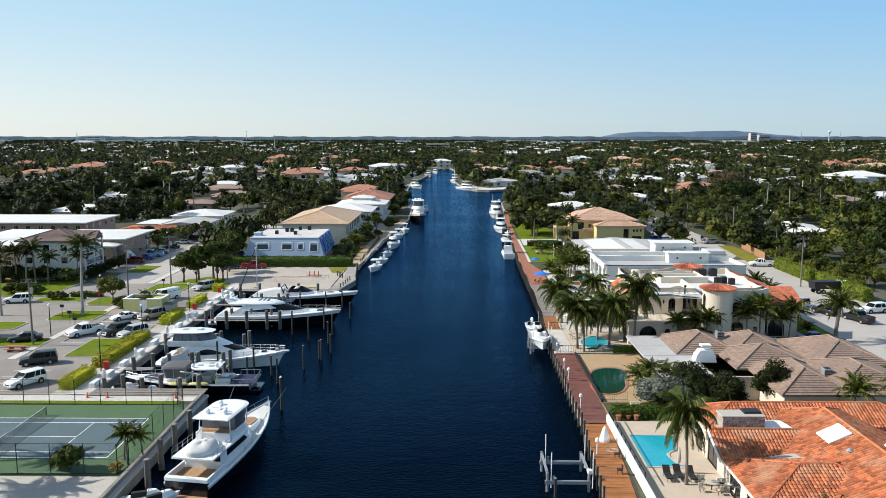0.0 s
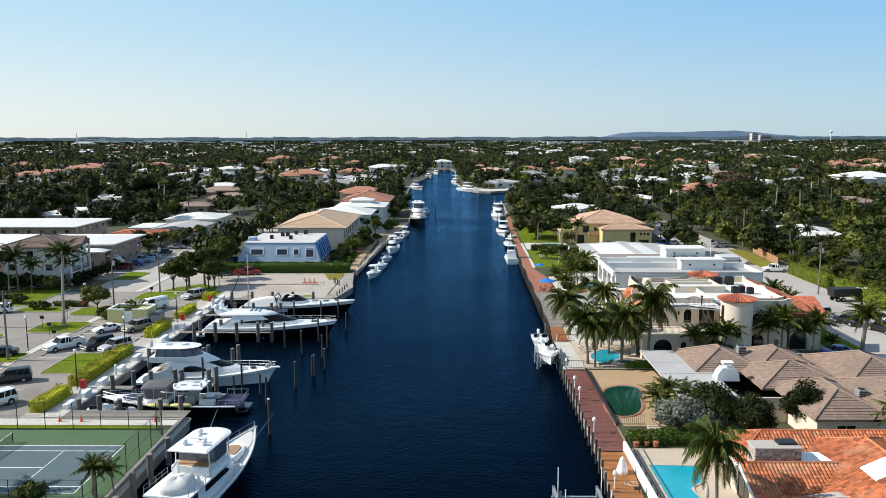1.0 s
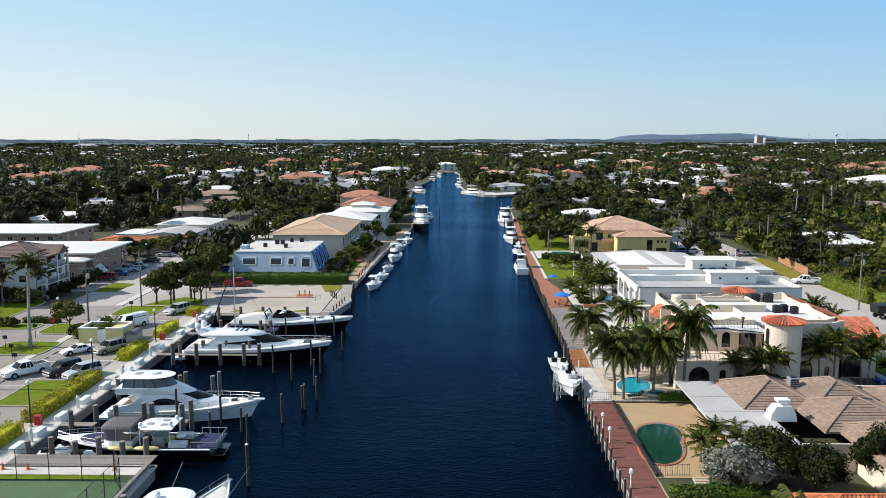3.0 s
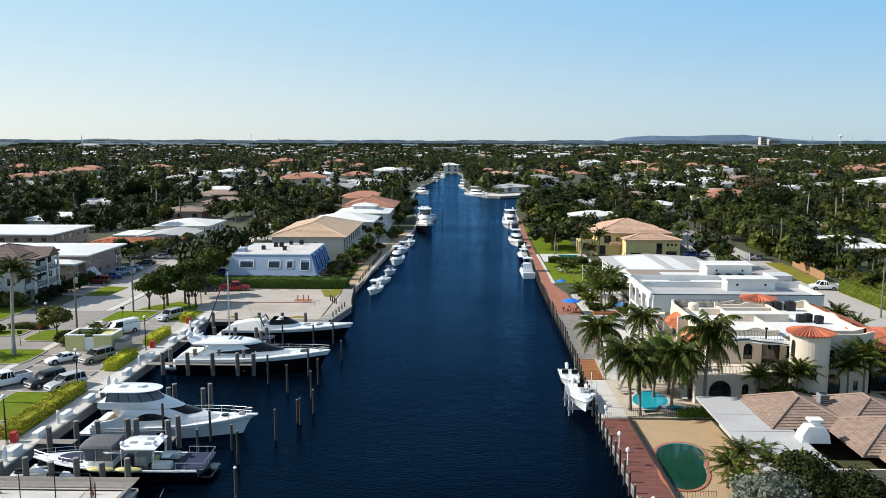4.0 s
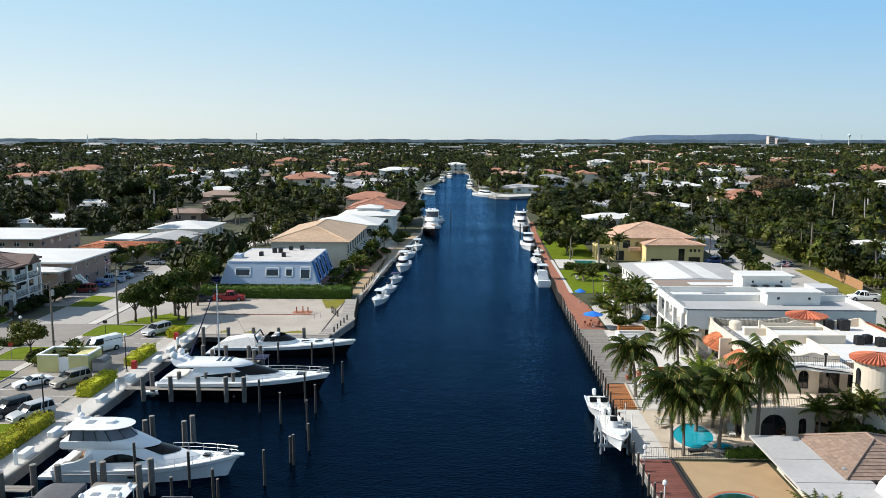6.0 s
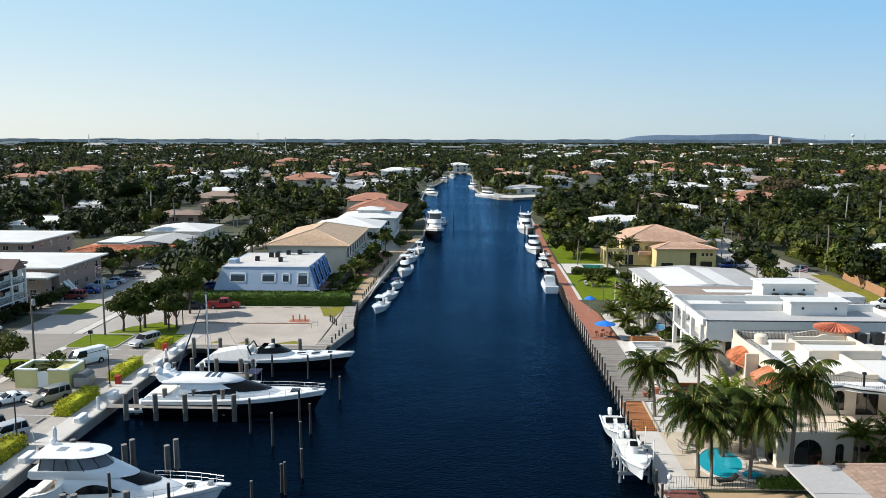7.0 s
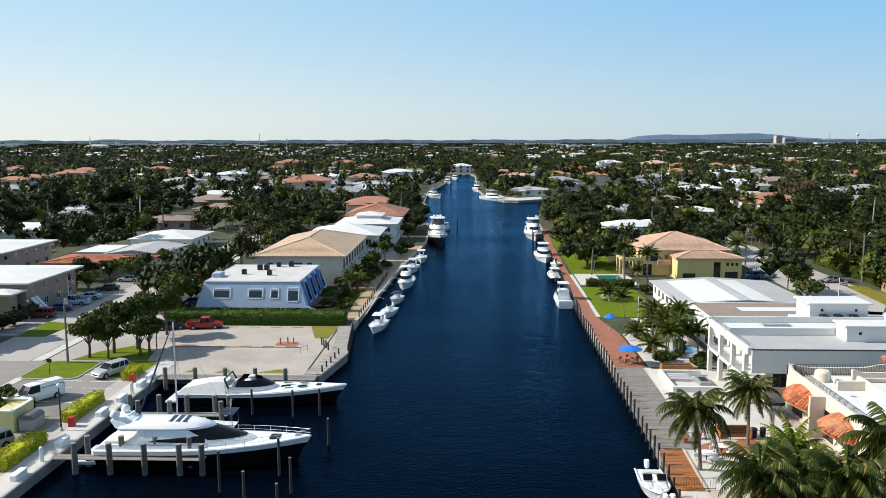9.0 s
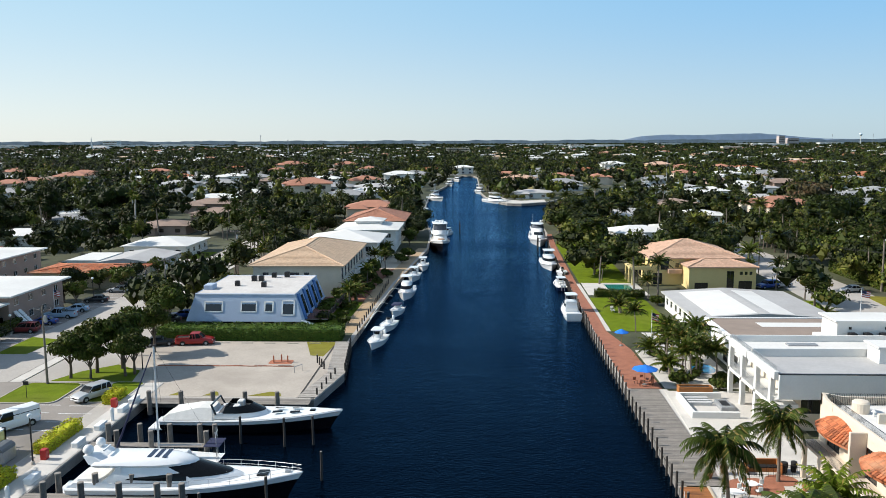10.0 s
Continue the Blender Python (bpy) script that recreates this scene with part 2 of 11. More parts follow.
GELK = mat("black_gelcoat", (0.006, 0.006, 0.008), 0.18, var=0.1, scale=0.8, bump=0.0, coat=0.3)
GELN = mat("navy_gelcoat", (0.008, 0.015, 0.05), 0.2, var=0.1, scale=0.8, bump=0.0, coat=0.3)
TEAK = mat("teak_deck", (0.36, 0.22, 0.115), 0.7, var=0.18, scale=2, fine=8)
CANVAS = mat("grey_canvas", (0.10, 0.10, 0.105), 0.9, var=0.2, scale=1.5, bump=0.4)
CANVASW = mat("pale_canvas", (0.62, 0.61, 0.58), 0.85, var=0.1, scale=1.5, bump=0.3)
CANVAST = mat("tan_canvas", (0.48, 0.44, 0.38), 0.85, var=0.1, scale=1.5, bump=0.3)
NAVYC = mat("navy_canvas", (0.015, 0.02, 0.06), 0.85, var=0.2, scale=1.5, bump=0.3)
BLUEC = mat("bright_blue_canvas", (0.01, 0.16, 0.62), 0.8, var=0.12, scale=1.5, bump=0.2)
YELK = mat("yellow_kayak", (0.58, 0.52, 0.20), 0.45, var=0.08, scale=2)
REDP = mat("red_plastic", (0.42, 0.02, 0.015), 0.5, var=0.1, scale=2)
ORANGEP = mat("orange_plastic", (0.7, 0.12, 0.02), 0.5, var=0.1, scale=2)
BLACKR = mat("black_rubber", (0.012, 0.012, 0.012), 0.85, var=0.2, scale=3)
POOLW = mat("turquoise_pool_water", (0.012, 0.34, 0.43), 0.08, var=0.12, scale=1.2, bump=0.1, spec=0.6)
POOLG = mat("murky_green_pool_water", (0.008, 0.05, 0.03), 0.1, var=0.35, scale=0.5, bump=0.1, spec=0.6)
POOLT = mat("pool_waterline_tile", (0.08, 0.26, 0.33), 0.4, var=0.2, scale=2)
TERRA = mat("terracotta", (0.36, 0.13, 0.07), 0.8, var=0.2, scale=2)
WOODF = mat("brown_fence_wood", (0.32, 0.17, 0.08), 0.8, var=0.2, scale=1.2, island=0.2)
SKIN = mat("grey_pole_wood", (0.17, 0.145, 0.12), 0.9, var=0.25, scale=1.0, bump=0.4)
TRUNKP = mat("palm_trunk", (0.17, 0.14, 0.115), 0.9, var=0.25, scale=2.5, fine=5, bump=0.8)
PALETRUNK = mat("royal_palm_trunk", (0.40, 0.38, 0.35), 0.85, var=0.15, scale=2.0, fine=5, bump=0.4)
TRUNKR = mat("pale_royal_palm_trunk", (0.31, 0.285, 0.255), 0.9, var=0.15, scale=1.5, bump=0.3)
BARK = mat("tree_bark", (0.10, 0.075, 0.055), 0.95, var=0.3, scale=2.5, bump=0.8)
LEAFD = foliage("dark_green_leaves", (0.0155, 0.023, 0.003), warm=(0.045, 0.052, 0.008))
LEAFM = foliage("mid_green_leaves", (0.044, 0.062, 0.007))
LEAFL = foliage("olive_leaves", (0.085, 0.092, 0.013))
LEAFB = foliage("brown_green_leaves", (0.085, 0.068, 0.032), warm=(0.13, 0.06, 0.03))
LEAFS = foliage("silver_leaves", (0.15, 0.165, 0.125), warm=(0.24, 0.25, 0.2))
LEAFY = foliage("yellow_green_hedge", (0.36, 0.37, 0.02), warm=(0.5, 0.42, 0.03), warmth=0.25)
LEAFG = foliage("bright_green_hedge", (0.10, 0.135, 0.012), warm=(0.24, 0.24, 0.03), warmth=0.2)
LEAFH = foliage("clipped_green_hedge", (0.07, 0.125, 0.016), warm=(0.12, 0.15, 0.02))
PALMF = foliage("palm_fronds", (0.05, 0.07, 0.008), dark=0.5, warm=(0.24, 0.18, 0.05), warmth=0.10, through=0.3)
PALMD = foliage("dark_palm_fronds", (0.03, 0.041, 0.007), dark=0.5, warm=(0.14, 0.10, 0.04), warmth=0.10, through=0.2)
PALMB = foliage("bright_palm_fronds", (0.10, 0.135, 0.012), dark=0.5, warm=(0.24, 0.2, 0.05), warmth=0.08, through=0.3)
FROND = foliage("palm_frond", (0.04, 0.06, 0.008), dark=0.55, warm=(0.22, 0.17, 0.05), warmth=0.06, through=0.3)
FRONDY = foliage("yellowing_palm_frond", (0.26, 0.18, 0.05), dark=0.6, warm=(0.3, 0.2, 0.07), warmth=0.2, through=0.3)

# ---- mesh helpers ----
G = 1.2


class Geo:
    """Vertices and faces gathered for one mesh."""

    def __init__(self):
        self.v, self.f = [], []

    def add(self, vs, fs):
        o = len(self.v)
        self.v += [tuple(p) for p in vs]
        self.f += [tuple(i + o for i in f) for f in fs]
        return self

    def box(self, x0, y0, z0, x1, y1, z1):
        return self.add([(x0, y0, z0), (x1, y0, z0), (x1, y1, z0), (x0, y1, z0), (x0, y0, z1), (x1, y0, z1), (x1, y1, z1), (x0, y1, z1)],
                        [(3, 2, 1, 0), (4, 5, 6, 7), (0, 1, 5, 4), (1, 2, 6, 5), (2, 3, 7, 6), (3, 0, 4, 7)])

    def cbox(self, x0, y0, z0, x1, y1, z1, c=0.05):
        """A box with its upright and top edges taken off by c."""
        def ring(i, z):
            a, b, e, g = x0 + i, y0 + i, x1 - i, y1 - i
            return [(a + c, b, z), (e - c, b, z), (e, b + c, z), (e, g - c, z), (e - c, g, z), (a + c, g, z), (a, g - c, z), (a, b + c, z)]
        return self.loft([ring(0, z0), ring(0, z1 - c), ring(c * 0.7, z1)])

    def prism(self, poly, z0, z1):
        n = len(poly)
        return self.add([(x, y, z0) for x, y in poly] + [(x, y, z1) for x, y in poly],
                        [tuple(range(n - 1, -1, -1)), tuple(range(n, 2 * n))] + [(i, (i + 1) % n, n + (i + 1) % n, n + i) for i in range(n)])

    def sheet(self, poly, z):
        return self.add([(x, y, z) for x, y in poly], [tuple(range(len(poly)))])

    def loft(self, rings, caps=True, closed=True):
        n, o, fs = len(rings[0]), len(self.v), []
        for r in rings:
            self.v += [tuple(p) for p in r]
        for k in range(len(rings) - 1):
            for i in range(n if closed else n - 1):
                j = (i + 1) % n
                fs.append((o + k * n + i, o + k * n + j, o + (k + 1) * n + j, o + (k + 1) * n + i))
        if caps:
            fs += [tuple(o + i for i in range(n - 1, -1, -1)), tuple(o + (len(rings) - 1) * n + i for i in range(n))]
        self.f += fs
        return self

    def tube(self, pts, r, n=6, caps=True):
        """A round bar along pts; r is one radius or one for each point."""
        pts = [Vector(p) for p in pts]
        rs = r if isinstance(r, (list, tuple)) else [r] * len(pts)
        rings = []
        for i, p in enumerate(pts):
            d = (pts[min(i + 1, len(pts) - 1)] - pts[max(i - 1, 0)]).normalized()
            a = d.cross(Vector((0, 0, 1)) if abs(d.z) < 0.9 else Vector((1, 0, 0))).normalized()
            b = d.cross(a)
            rings.append([p + (a * math.cos(t) + b * math.sin(t)) * rs[i] for t in [2 * math.pi * k / n for k in range(n)]])
        return self.loft(rings, caps)

    def lathe(self, x, y, profile, n=12):
        return self.loft([[(x + r * math.cos(2 * math.pi * k / n), y + r * math.sin(2 * math.pi * k / n), z) for k in range(n)] for r, z in profile])

    def hip(self, x0, y0, x1, y1, z, rise, eave=0.5, thick=0.18):
        """A hipped roof over a rectangle, with its eaves and soffit."""
        x0, y0, x1, y1 = x0 - eave, y0 - eave, x1 + eave, y1 + eave
        w, d = x1 - x0, y1 - y0
        if w >= d:
            r0, r1 = (x0 + d / 2, (y0 + y1) / 2), (x1 - d / 2, (y0 + y1) / 2)
        else:
            r0, r1 = ((x0 + x1) / 2, y0 + w / 2), ((x0 + x1) / 2, y1 - w / 2)
        vs = [(x0, y0, z), (x1, y0, z), (x1, y1, z), (x0, y1, z)]
        vs += [(a, b, c + thick) for a, b, c in vs] + [(*r0, z + rise), (*r1, z + rise)]
        fs = [(3, 2, 1, 0), (0, 1, 5, 4), (1, 2, 6, 5), (2, 3, 7, 6), (3, 0, 4, 7)]
        fs += [(4, 5, 9, 8), (5, 6, 9), (6, 7, 8, 9), (7, 4, 8)] if w >= d else [(4, 5, 8), (5, 6, 9, 8), (6, 7, 9), (7, 4, 8, 9)]
        return self.add(vs, fs)

    def hip_slopes(self, x0, y0, x1, y1, z, rise, eave=0.5, thick=0.18):
        """The corner points of the four slopes of that roof."""
        g = Geo().hip(x0, y0, x1, y1, z, rise, eave, thick)
        return [[Vector(g.v[i]) for i in f] for f in g.f[5:]]

    def moved(self, m):
        self.v = [tuple(m @ Vector(p)) for p in self.v]
        return self


def link_mesh(name, geo, material, smooth=False):
    me = bpy.data.meshes.new(name)
    me.from_pydata(geo.v, [], geo.f)
    me.materials.append(material)
    if smooth:
        me.polygons.foreach_set("use_smooth", [True] * len(me.polygons))
        me.update()
        me.set_sharp_from_angle(angle=radians(38))
    return me


def thing(name, at, label, category, group="", kind=""):
    ob = new(name)
    ob.location = at
    ob.empty_display_size = 0.3
    return tagged(ob, label, category, group, kind)


def part(name, geo, material, parent, label="", smooth=False, kind=""):
    """One mesh under a thing or a part; the numbers of geo are in the frame in which the thing's own place is given."""
    root = parent
    while root.parent:
        root = root.parent
    off = Vector(root.location)
    if off.length:
        geo.v = [(x - off.x, y - off.y, z - off.z) for x, y, z in geo.v]
    ob = new(name, link_mesh(name, geo, material, smooth))
    ob.parent = parent
    return tagged(ob, label, kind=kind)


def solo(name, geo, material, label, category="", group="", kind="", smooth=False):
    """A thing that is one mesh."""
    c = np.array(geo.v)
    at = Vector(((c[:, 0].min() + c[:, 0].max()) / 2, (c[:, 1].min() + c[:, 1].max()) / 2, c[:, 2].min()))
    geo.v = [(x - at.x, y - at.y, z - at.z) for x, y, z in geo.v]
    ob = new(name, link_mesh(name, geo, material, smooth))
    ob.location = at
    return tagged(ob, label, category, group, kind)


def spot(x, y, z=G, turn=0.0, s=1.0):
    return Matrix.LocRotScale((x, y, z), Euler((0, 0, radians(turn))), (s, s, s) if not isinstance(s, tuple) else s)


def place(model, spots):
    """Set a model at the first pose and its copies at the others."""
    rest = [copy_thing(model, m) for m in spots[1:]]
    model.matrix_basis = spots[0]
    return [model, *rest]


def inside(p, poly):
    hit = False
    for (x0, y0), (x1, y1) in zip(poly, poly[1:] + poly[:1]):
        if (y0 > p[1]) != (y1 > p[1]) and p[0] < (x1 - x0) * (p[1] - y0) / (y1 - y0) + x0:
            hit = not hit
    return hit


def tiles_on(geo, slope, du, dv, barrel, rnd):
    """Roof tiles over one slope, whose first two corners lie along the eave."""
    o = slope[0]
    u = (slope[1] - slope[0]).normalized()
    nrm = u.cross(slope[-1] - slope[0]).normalized()
    v = nrm.cross(u)
    flat = [((p - o).dot(u), (p - o).dot(v)) for p in slope]
    us, vs = [p[0] for p in flat], [p[1] for p in flat]
    j = 0
    b = min(vs)
    while b < max(vs):
        a = min(us) + (0 if barrel else (du / 2 if j % 2 else 0))
        while a < max(us):
            if inside((a + du / 2, b + dv / 2), flat):
                lift = 0.03 + rnd.random() * 0.012
                base = o + u * a + v * b
                if barrel:
                    pr = [(0.0, 0.0), (0.22, 0.07), (0.5, 0.095), (0.78, 0.07), (1.0, 0.0)]
                    geo.add([base + u * (du * x) + nrm * (z + lift) for x, z in pr] + [base + u * (du * x) + v * (dv * 1.08) + nrm * (z + 0.005) for x, z in pr],
                            [(0, 1, 6, 5), (1, 2, 7, 6), (2, 3, 8, 7), (3, 4, 9, 8), (4, 3, 2, 1, 0)])
                else:
                    h = lift + 0.03
                    geo.add([base, base + u * du * 0.97, base + nrm * h, base + u * du * 0.97 + nrm * h, base + v * dv * 1.05 + nrm * 0.008, base + u * du * 0.97 + v * dv * 1.05 + nrm * 0.008],
                            [(0, 1, 3, 2), (2, 3, 5, 4)])
            a += du
        b += dv
        j += 1
    return geo


def wall_face(geo, p, q, z0, z1, holes=(), t=0.2):
    """An upright wall from p to q, thickness t to its left, with openings (u0, u1, v0, v1, arched) cut right through."""
    p, q = Vector((*p, 0)), Vector((*q, 0))
    L = (q - p).length
    u = (q - p) / L
    n = Vector((-u.y, u.x, 0)) * t
    xs = sorted({0.0, L, *[h[0] for h in holes], *[h[1] for h in holes]})
    zs = sorted({z0, z1, *[h[2] for h in holes], *[h[3] for h in holes]})

    seen = {}

    def vert(a, z, k):
        key = (round(a, 4), round(z, 4), k)
        if key not in seen:
            w = p + u * a + n * k
            seen[key] = len(geo.v)
            geo.v.append((w.x, w.y, z))
        return seen[key]

    def quad(*vs):
        geo.f.append(tuple(vert(*w) for w in vs))
    solid = {(i, j): not any(h[0] <= xs[i] and xs[i + 1] <= h[1] and h[2] <= zs[j] and zs[j + 1] <= h[3] for h in holes) for i in range(len(xs) - 1) for j in range(len(zs) - 1)}
    for (i, j), full in solid.items():
        if not full:
            continue
        a, b, c, d = xs[i], xs[i + 1], zs[j], zs[j + 1]
        quad((a, c, 0), (b, c, 0), (b, d, 0), (a, d, 0)), quad((a, d, 1), (b, d, 1), (b, c, 1), (a, c, 1))
        if not solid.get((i - 1, j)):
            quad((a, c, 1), (a, c, 0), (a, d, 0), (a, d, 1))
        if not solid.get((i + 1, j)):
            quad((b, c, 0), (b, c, 1), (b, d, 1), (b, d, 0))
        if not solid.get((i, j - 1)):
            quad((a, c, 1), (b, c, 1), (b, c, 0), (a, c, 0))
        if not solid.get((i, j + 1)):
            quad((a, d, 0), (b, d, 0), (b, d, 1), (a, d, 1))
    for h in holes:
        if len(h) > 4 and h[4]:
            r, cx = (h[1] - h[0]) / 2, (h[0] + h[1]) / 2
            for i in range(8):
                t0, t1 = math.pi * i / 8, math.pi * (i + 1) / 8
                a0, a1 = cx - r * math.cos(t0), cx - r * math.cos(t1)
                s0, s1 = h[3] - r + r * math.sin(t0), h[3] - r + r * math.sin(t1)
                quad((a0, s0, 0), (a1, s1, 0), (a1, h[3], 0), (a0, h[3], 0)), quad((a0, s0, 0), (a0, s0, 1), (a1, s1, 1), (a1, s1, 0))
    return geo


def window_in(parent, p, q, hole, t=0.2, frame_mat=None, name="window", bars=1):
    """A framed pane set back in an opening of wall_face."""
    frame_mat = frame_mat or WHITEP
    p, q = Vector((*p, 0)), Vector((*q, 0))
    u = (q - p).normalized()
    n = Vector((-u.y, u.x, 0))
    a, b, c, d = hole[:4]

    def bar(g, a0, a1, c0, c1, k0, k1):
        ps = [p + u * x + n * k for x, k in ((a0, k0), (a1, k0), (a1, k1), (a0, k1))]
        g.add([(w.x, w.y, c0) for w in ps] + [(w.x, w.y, c1) for w in ps], [(3, 2, 1, 0), (4, 5, 6, 7), (0, 1, 5, 4), (1, 2, 6, 5), (2, 3, 7, 6), (3, 0, 4, 7)])
    f, k0, k1, w = Geo(), t * 0.35, t * 0.6, 0.07
    bar(f, a, a + w, c, d, k0, k1), bar(f, b - w, b, c, d, k0, k1), bar(f, a + w, b - w, c, c + w, k0, k1), bar(f, a + w, b - w, d - w, d, k0, k1)
    for i in range(1, bars + 1):
        m = a + (b - a) * i / (bars + 1)
        bar(f, m - 0.025, m + 0.025, c + w, d - w, k0, k1)
    fr = part(name, f, frame_mat, parent)
    g = Geo()
    bar(g, a + w * 0.5, b - w * 0.5, c + w * 0.5, d - w * 0.5, t * 0.45, t * 0.5)
    part("pane", g, GLASS, fr)
    return fr


def rail_along(geo, pts, h=1.0, gap=0.35, r=0.02):
    """A metal railing: posts, top and bottom bar along pts."""
    for p, q in zip(pts, pts[1:]):
        p, q = Vector(p), Vector(q)
        geo.tube([p + Vector((0, 0, h)), q + Vector((0, 0, h))], r * 1.3, 4)
        geo.tube([p + Vector((0, 0, 0.12)), q + Vector((0, 0, 0.12))], r, 4)
        k = max(1, int((q - p).length / gap))
        for i in range(k + 1):
            s = p.lerp(q, i / k)
            geo.tube([s, s + Vector((0, 0, h))], r, 4, caps=False)
    return geo

# ---- the large structure: water, ground, banks, roads ----
LEFT = [(-27.5, -200), (-27.5, 84.8), (-42, 84.8), (-42, 152), (-21, 152), (-19, 163), (-20.7, 180.5), (-20, 200), (-18.4, 234), (-14, 290), (-15, 330), (-22, 398), (-25, 526), (-17.8, 613), (-16, 710), (-8, 775)]
RIGHT = [(11.5, -200), (15.2, 57), (16.3, 75), (16.7, 107), (17.9, 134), (18.3, 157), (18.6, 183), (20, 234), (21.8, 290), (24, 325), (25, 365), (33, 400), (70, 470), (120, 560), (150, 580), (150, 615), (105, 610), (60, 520), (37, 465), (24, 455), (17, 458), (11.3, 474), (6.8, 503), (4.7, 540), (4.3, 583), (4.5, 735), (1, 768), (-8, 775)]


def bank(y):
    """Where the right-hand seawall stands at y."""
    return float(np.interp(y, [p[1] for p in RIGHT[:11]], [p[0] for p in RIGHT[:11]]))


def left_bank(y):
    return float(np.interp(y, [p[1] for p in LEFT[5:]], [p[0] for p in LEFT[5:]]))


g = Geo()
g.sheet([(-4200, -400)] + [(x, y if y > -200 else -400) for x, y in LEFT] + [(-8, 4900), (-4200, 4900)], G)
g.sheet([(4200, 4900), (-8, 4900)] + [(x, y if y > -200 else -400) for x, y in RIGHT[::-1]] + [(4200, -400)], G)
me = link_mesh("ground", g, EARTH)
bm = bmesh.new()
bm.from_mesh(me)
bmesh.ops.triangulate(bm, faces=bm.faces[:])
bmesh.ops.recalc_face_normals(bm, faces=bm.faces[:])
if sum(f.normal.z for f in bm.faces) < 0:
    bmesh.ops.reverse_faces(bm, faces=bm.faces[:])
bm.to_mesh(me)
tagged(new("ground", me), "dark suburban soil and grass between houses", "ground", kind="structure")
solo("water", Geo().sheet([(-200, -400), (400, -400), (400, 900), (-200, 900)], 0), WATER, "deep blue rippled canal water", "water", kind="structure")
solo("canal_bed", Geo().sheet([(-220, -420), (420, -420), (420, 920), (-220, 920)], -2.5), CONCD, "dark mud bed under the canal", "ground", kind="structure")


def seawall(name, pts, label):
    w, c = Geo(), Geo()
    for (x0, y0), (x1, y1) in zip(pts, pts[1:]):
        d = Vector((x1 - x0, y1 - y0))
        n = Vector((-d.y, d.x)).normalized()
        k = 1 if name == "seawall_left" else -1
        a = [(x0, y0), (x1, y1), (x1 + k * n.x * 0.35, y1 + k * n.y * 0.35), (x0 + k * n.x * 0.35, y0 + k * n.y * 0.35)]
        w.prism(a[::k], -2.4, G - 0.02)
        b = [(x0 - k * n.x * 0.12, y0 - k * n.y * 0.12), (x1 - k * n.x * 0.12, y1 - k * n.y * 0.12), (x1 + k * n.x * 0.5, y1 + k * n.y * 0.5), (x0 + k * n.x * 0.5, y0 + k * n.y * 0.5)]
        c.prism(b[::k], G - 0.14, G + 0.06)
    ob = thing(name, (pts[0][0], pts[0][1], 0), label, "seawall", kind="structure")
    part("wall_panel", w, CONCD, ob)
    part("cap", c, CONC, ob, "pale concrete cap")


seawall("seawall_left", [(x, max(y, -40)) for x, y in LEFT], "stained concrete seawall with a pale cap")
seawall("seawall_right", [(x, max(y, -40)) for x, y in RIGHT], "stained concrete seawall with a pale cap")


def slab(name, poly, material, label, z1=G + 0.03, z0=G - 0.1, category="pavement"):
    if sum(x0 * y1 - x1 * y0 for (x0, y0), (x1, y1) in zip(poly, poly[1:] + poly[:1])) < 0:
        poly = poly[::-1]
    return solo(name, Geo().prism(poly, z0, z1), material, label, category, kind="structure")


def rect(x0, y0, x1, y1):
    return [(x0, y0), (x1, y0), (x1, y1), (x0, y1)]


def rounded(x0, y0, x1, y1, r=1.0, k=4):
    pts = []
    for cx, cy, a in ((x1 - r, y0 + r, -90), (x1 - r, y1 - r, 0), (x0 + r, y1 - r, 90), (x0 + r, y0 + r, 180)):
        pts += [(cx + r * math.cos(radians(a + 90 * i / k)), cy + r * math.sin(radians(a + 90 * i / k))) for i in range(k + 1)]
    return pts


# marina side
slab("pavement_marina", rect(-100, 84.9, -46.7, 158), ASPHALT, "worn grey asphalt of the marina car park and street")
slab("pavement_court_drive", rect(-75, 30, -27.9, 61.6), CONC, "pale worn concrete drive beside the tennis court")
slab("road_west", rect(-73, 158, -63, 420), ROADM, "pale worn residential street")
slab("pavement_west_bays", rect(-79, 172, -73, 235), ASPHALT, "worn asphalt parking bays along the street")
slab("road_cross", rect(-110, 262, -30, 268), ROADM, "pale worn cross street", G + 0.036)
slab("pavement_walkway", rect(-44.5, 84.9, -42.05, 158), WALKW, "white concrete marina walkway", G + 0.09)
slab("pavement_strip", rect(-60, 82.6, -28, 84.6), WALKW, "pale concrete path behind the court fence", G + 0.06)
slab("pavement_lot", [(-52, 152.6), (-21.6, 152.6), (-19.6, 163), (-21.3, 180), (-52, 180)], GRAVEL, "pale worn gravel and asphalt lot", G + 0.037)
slab("grass_bank", rect(-52, 81.6, -30, 82.5), GRASS, "strip of mown grass", G + 0.05, category="lawn")
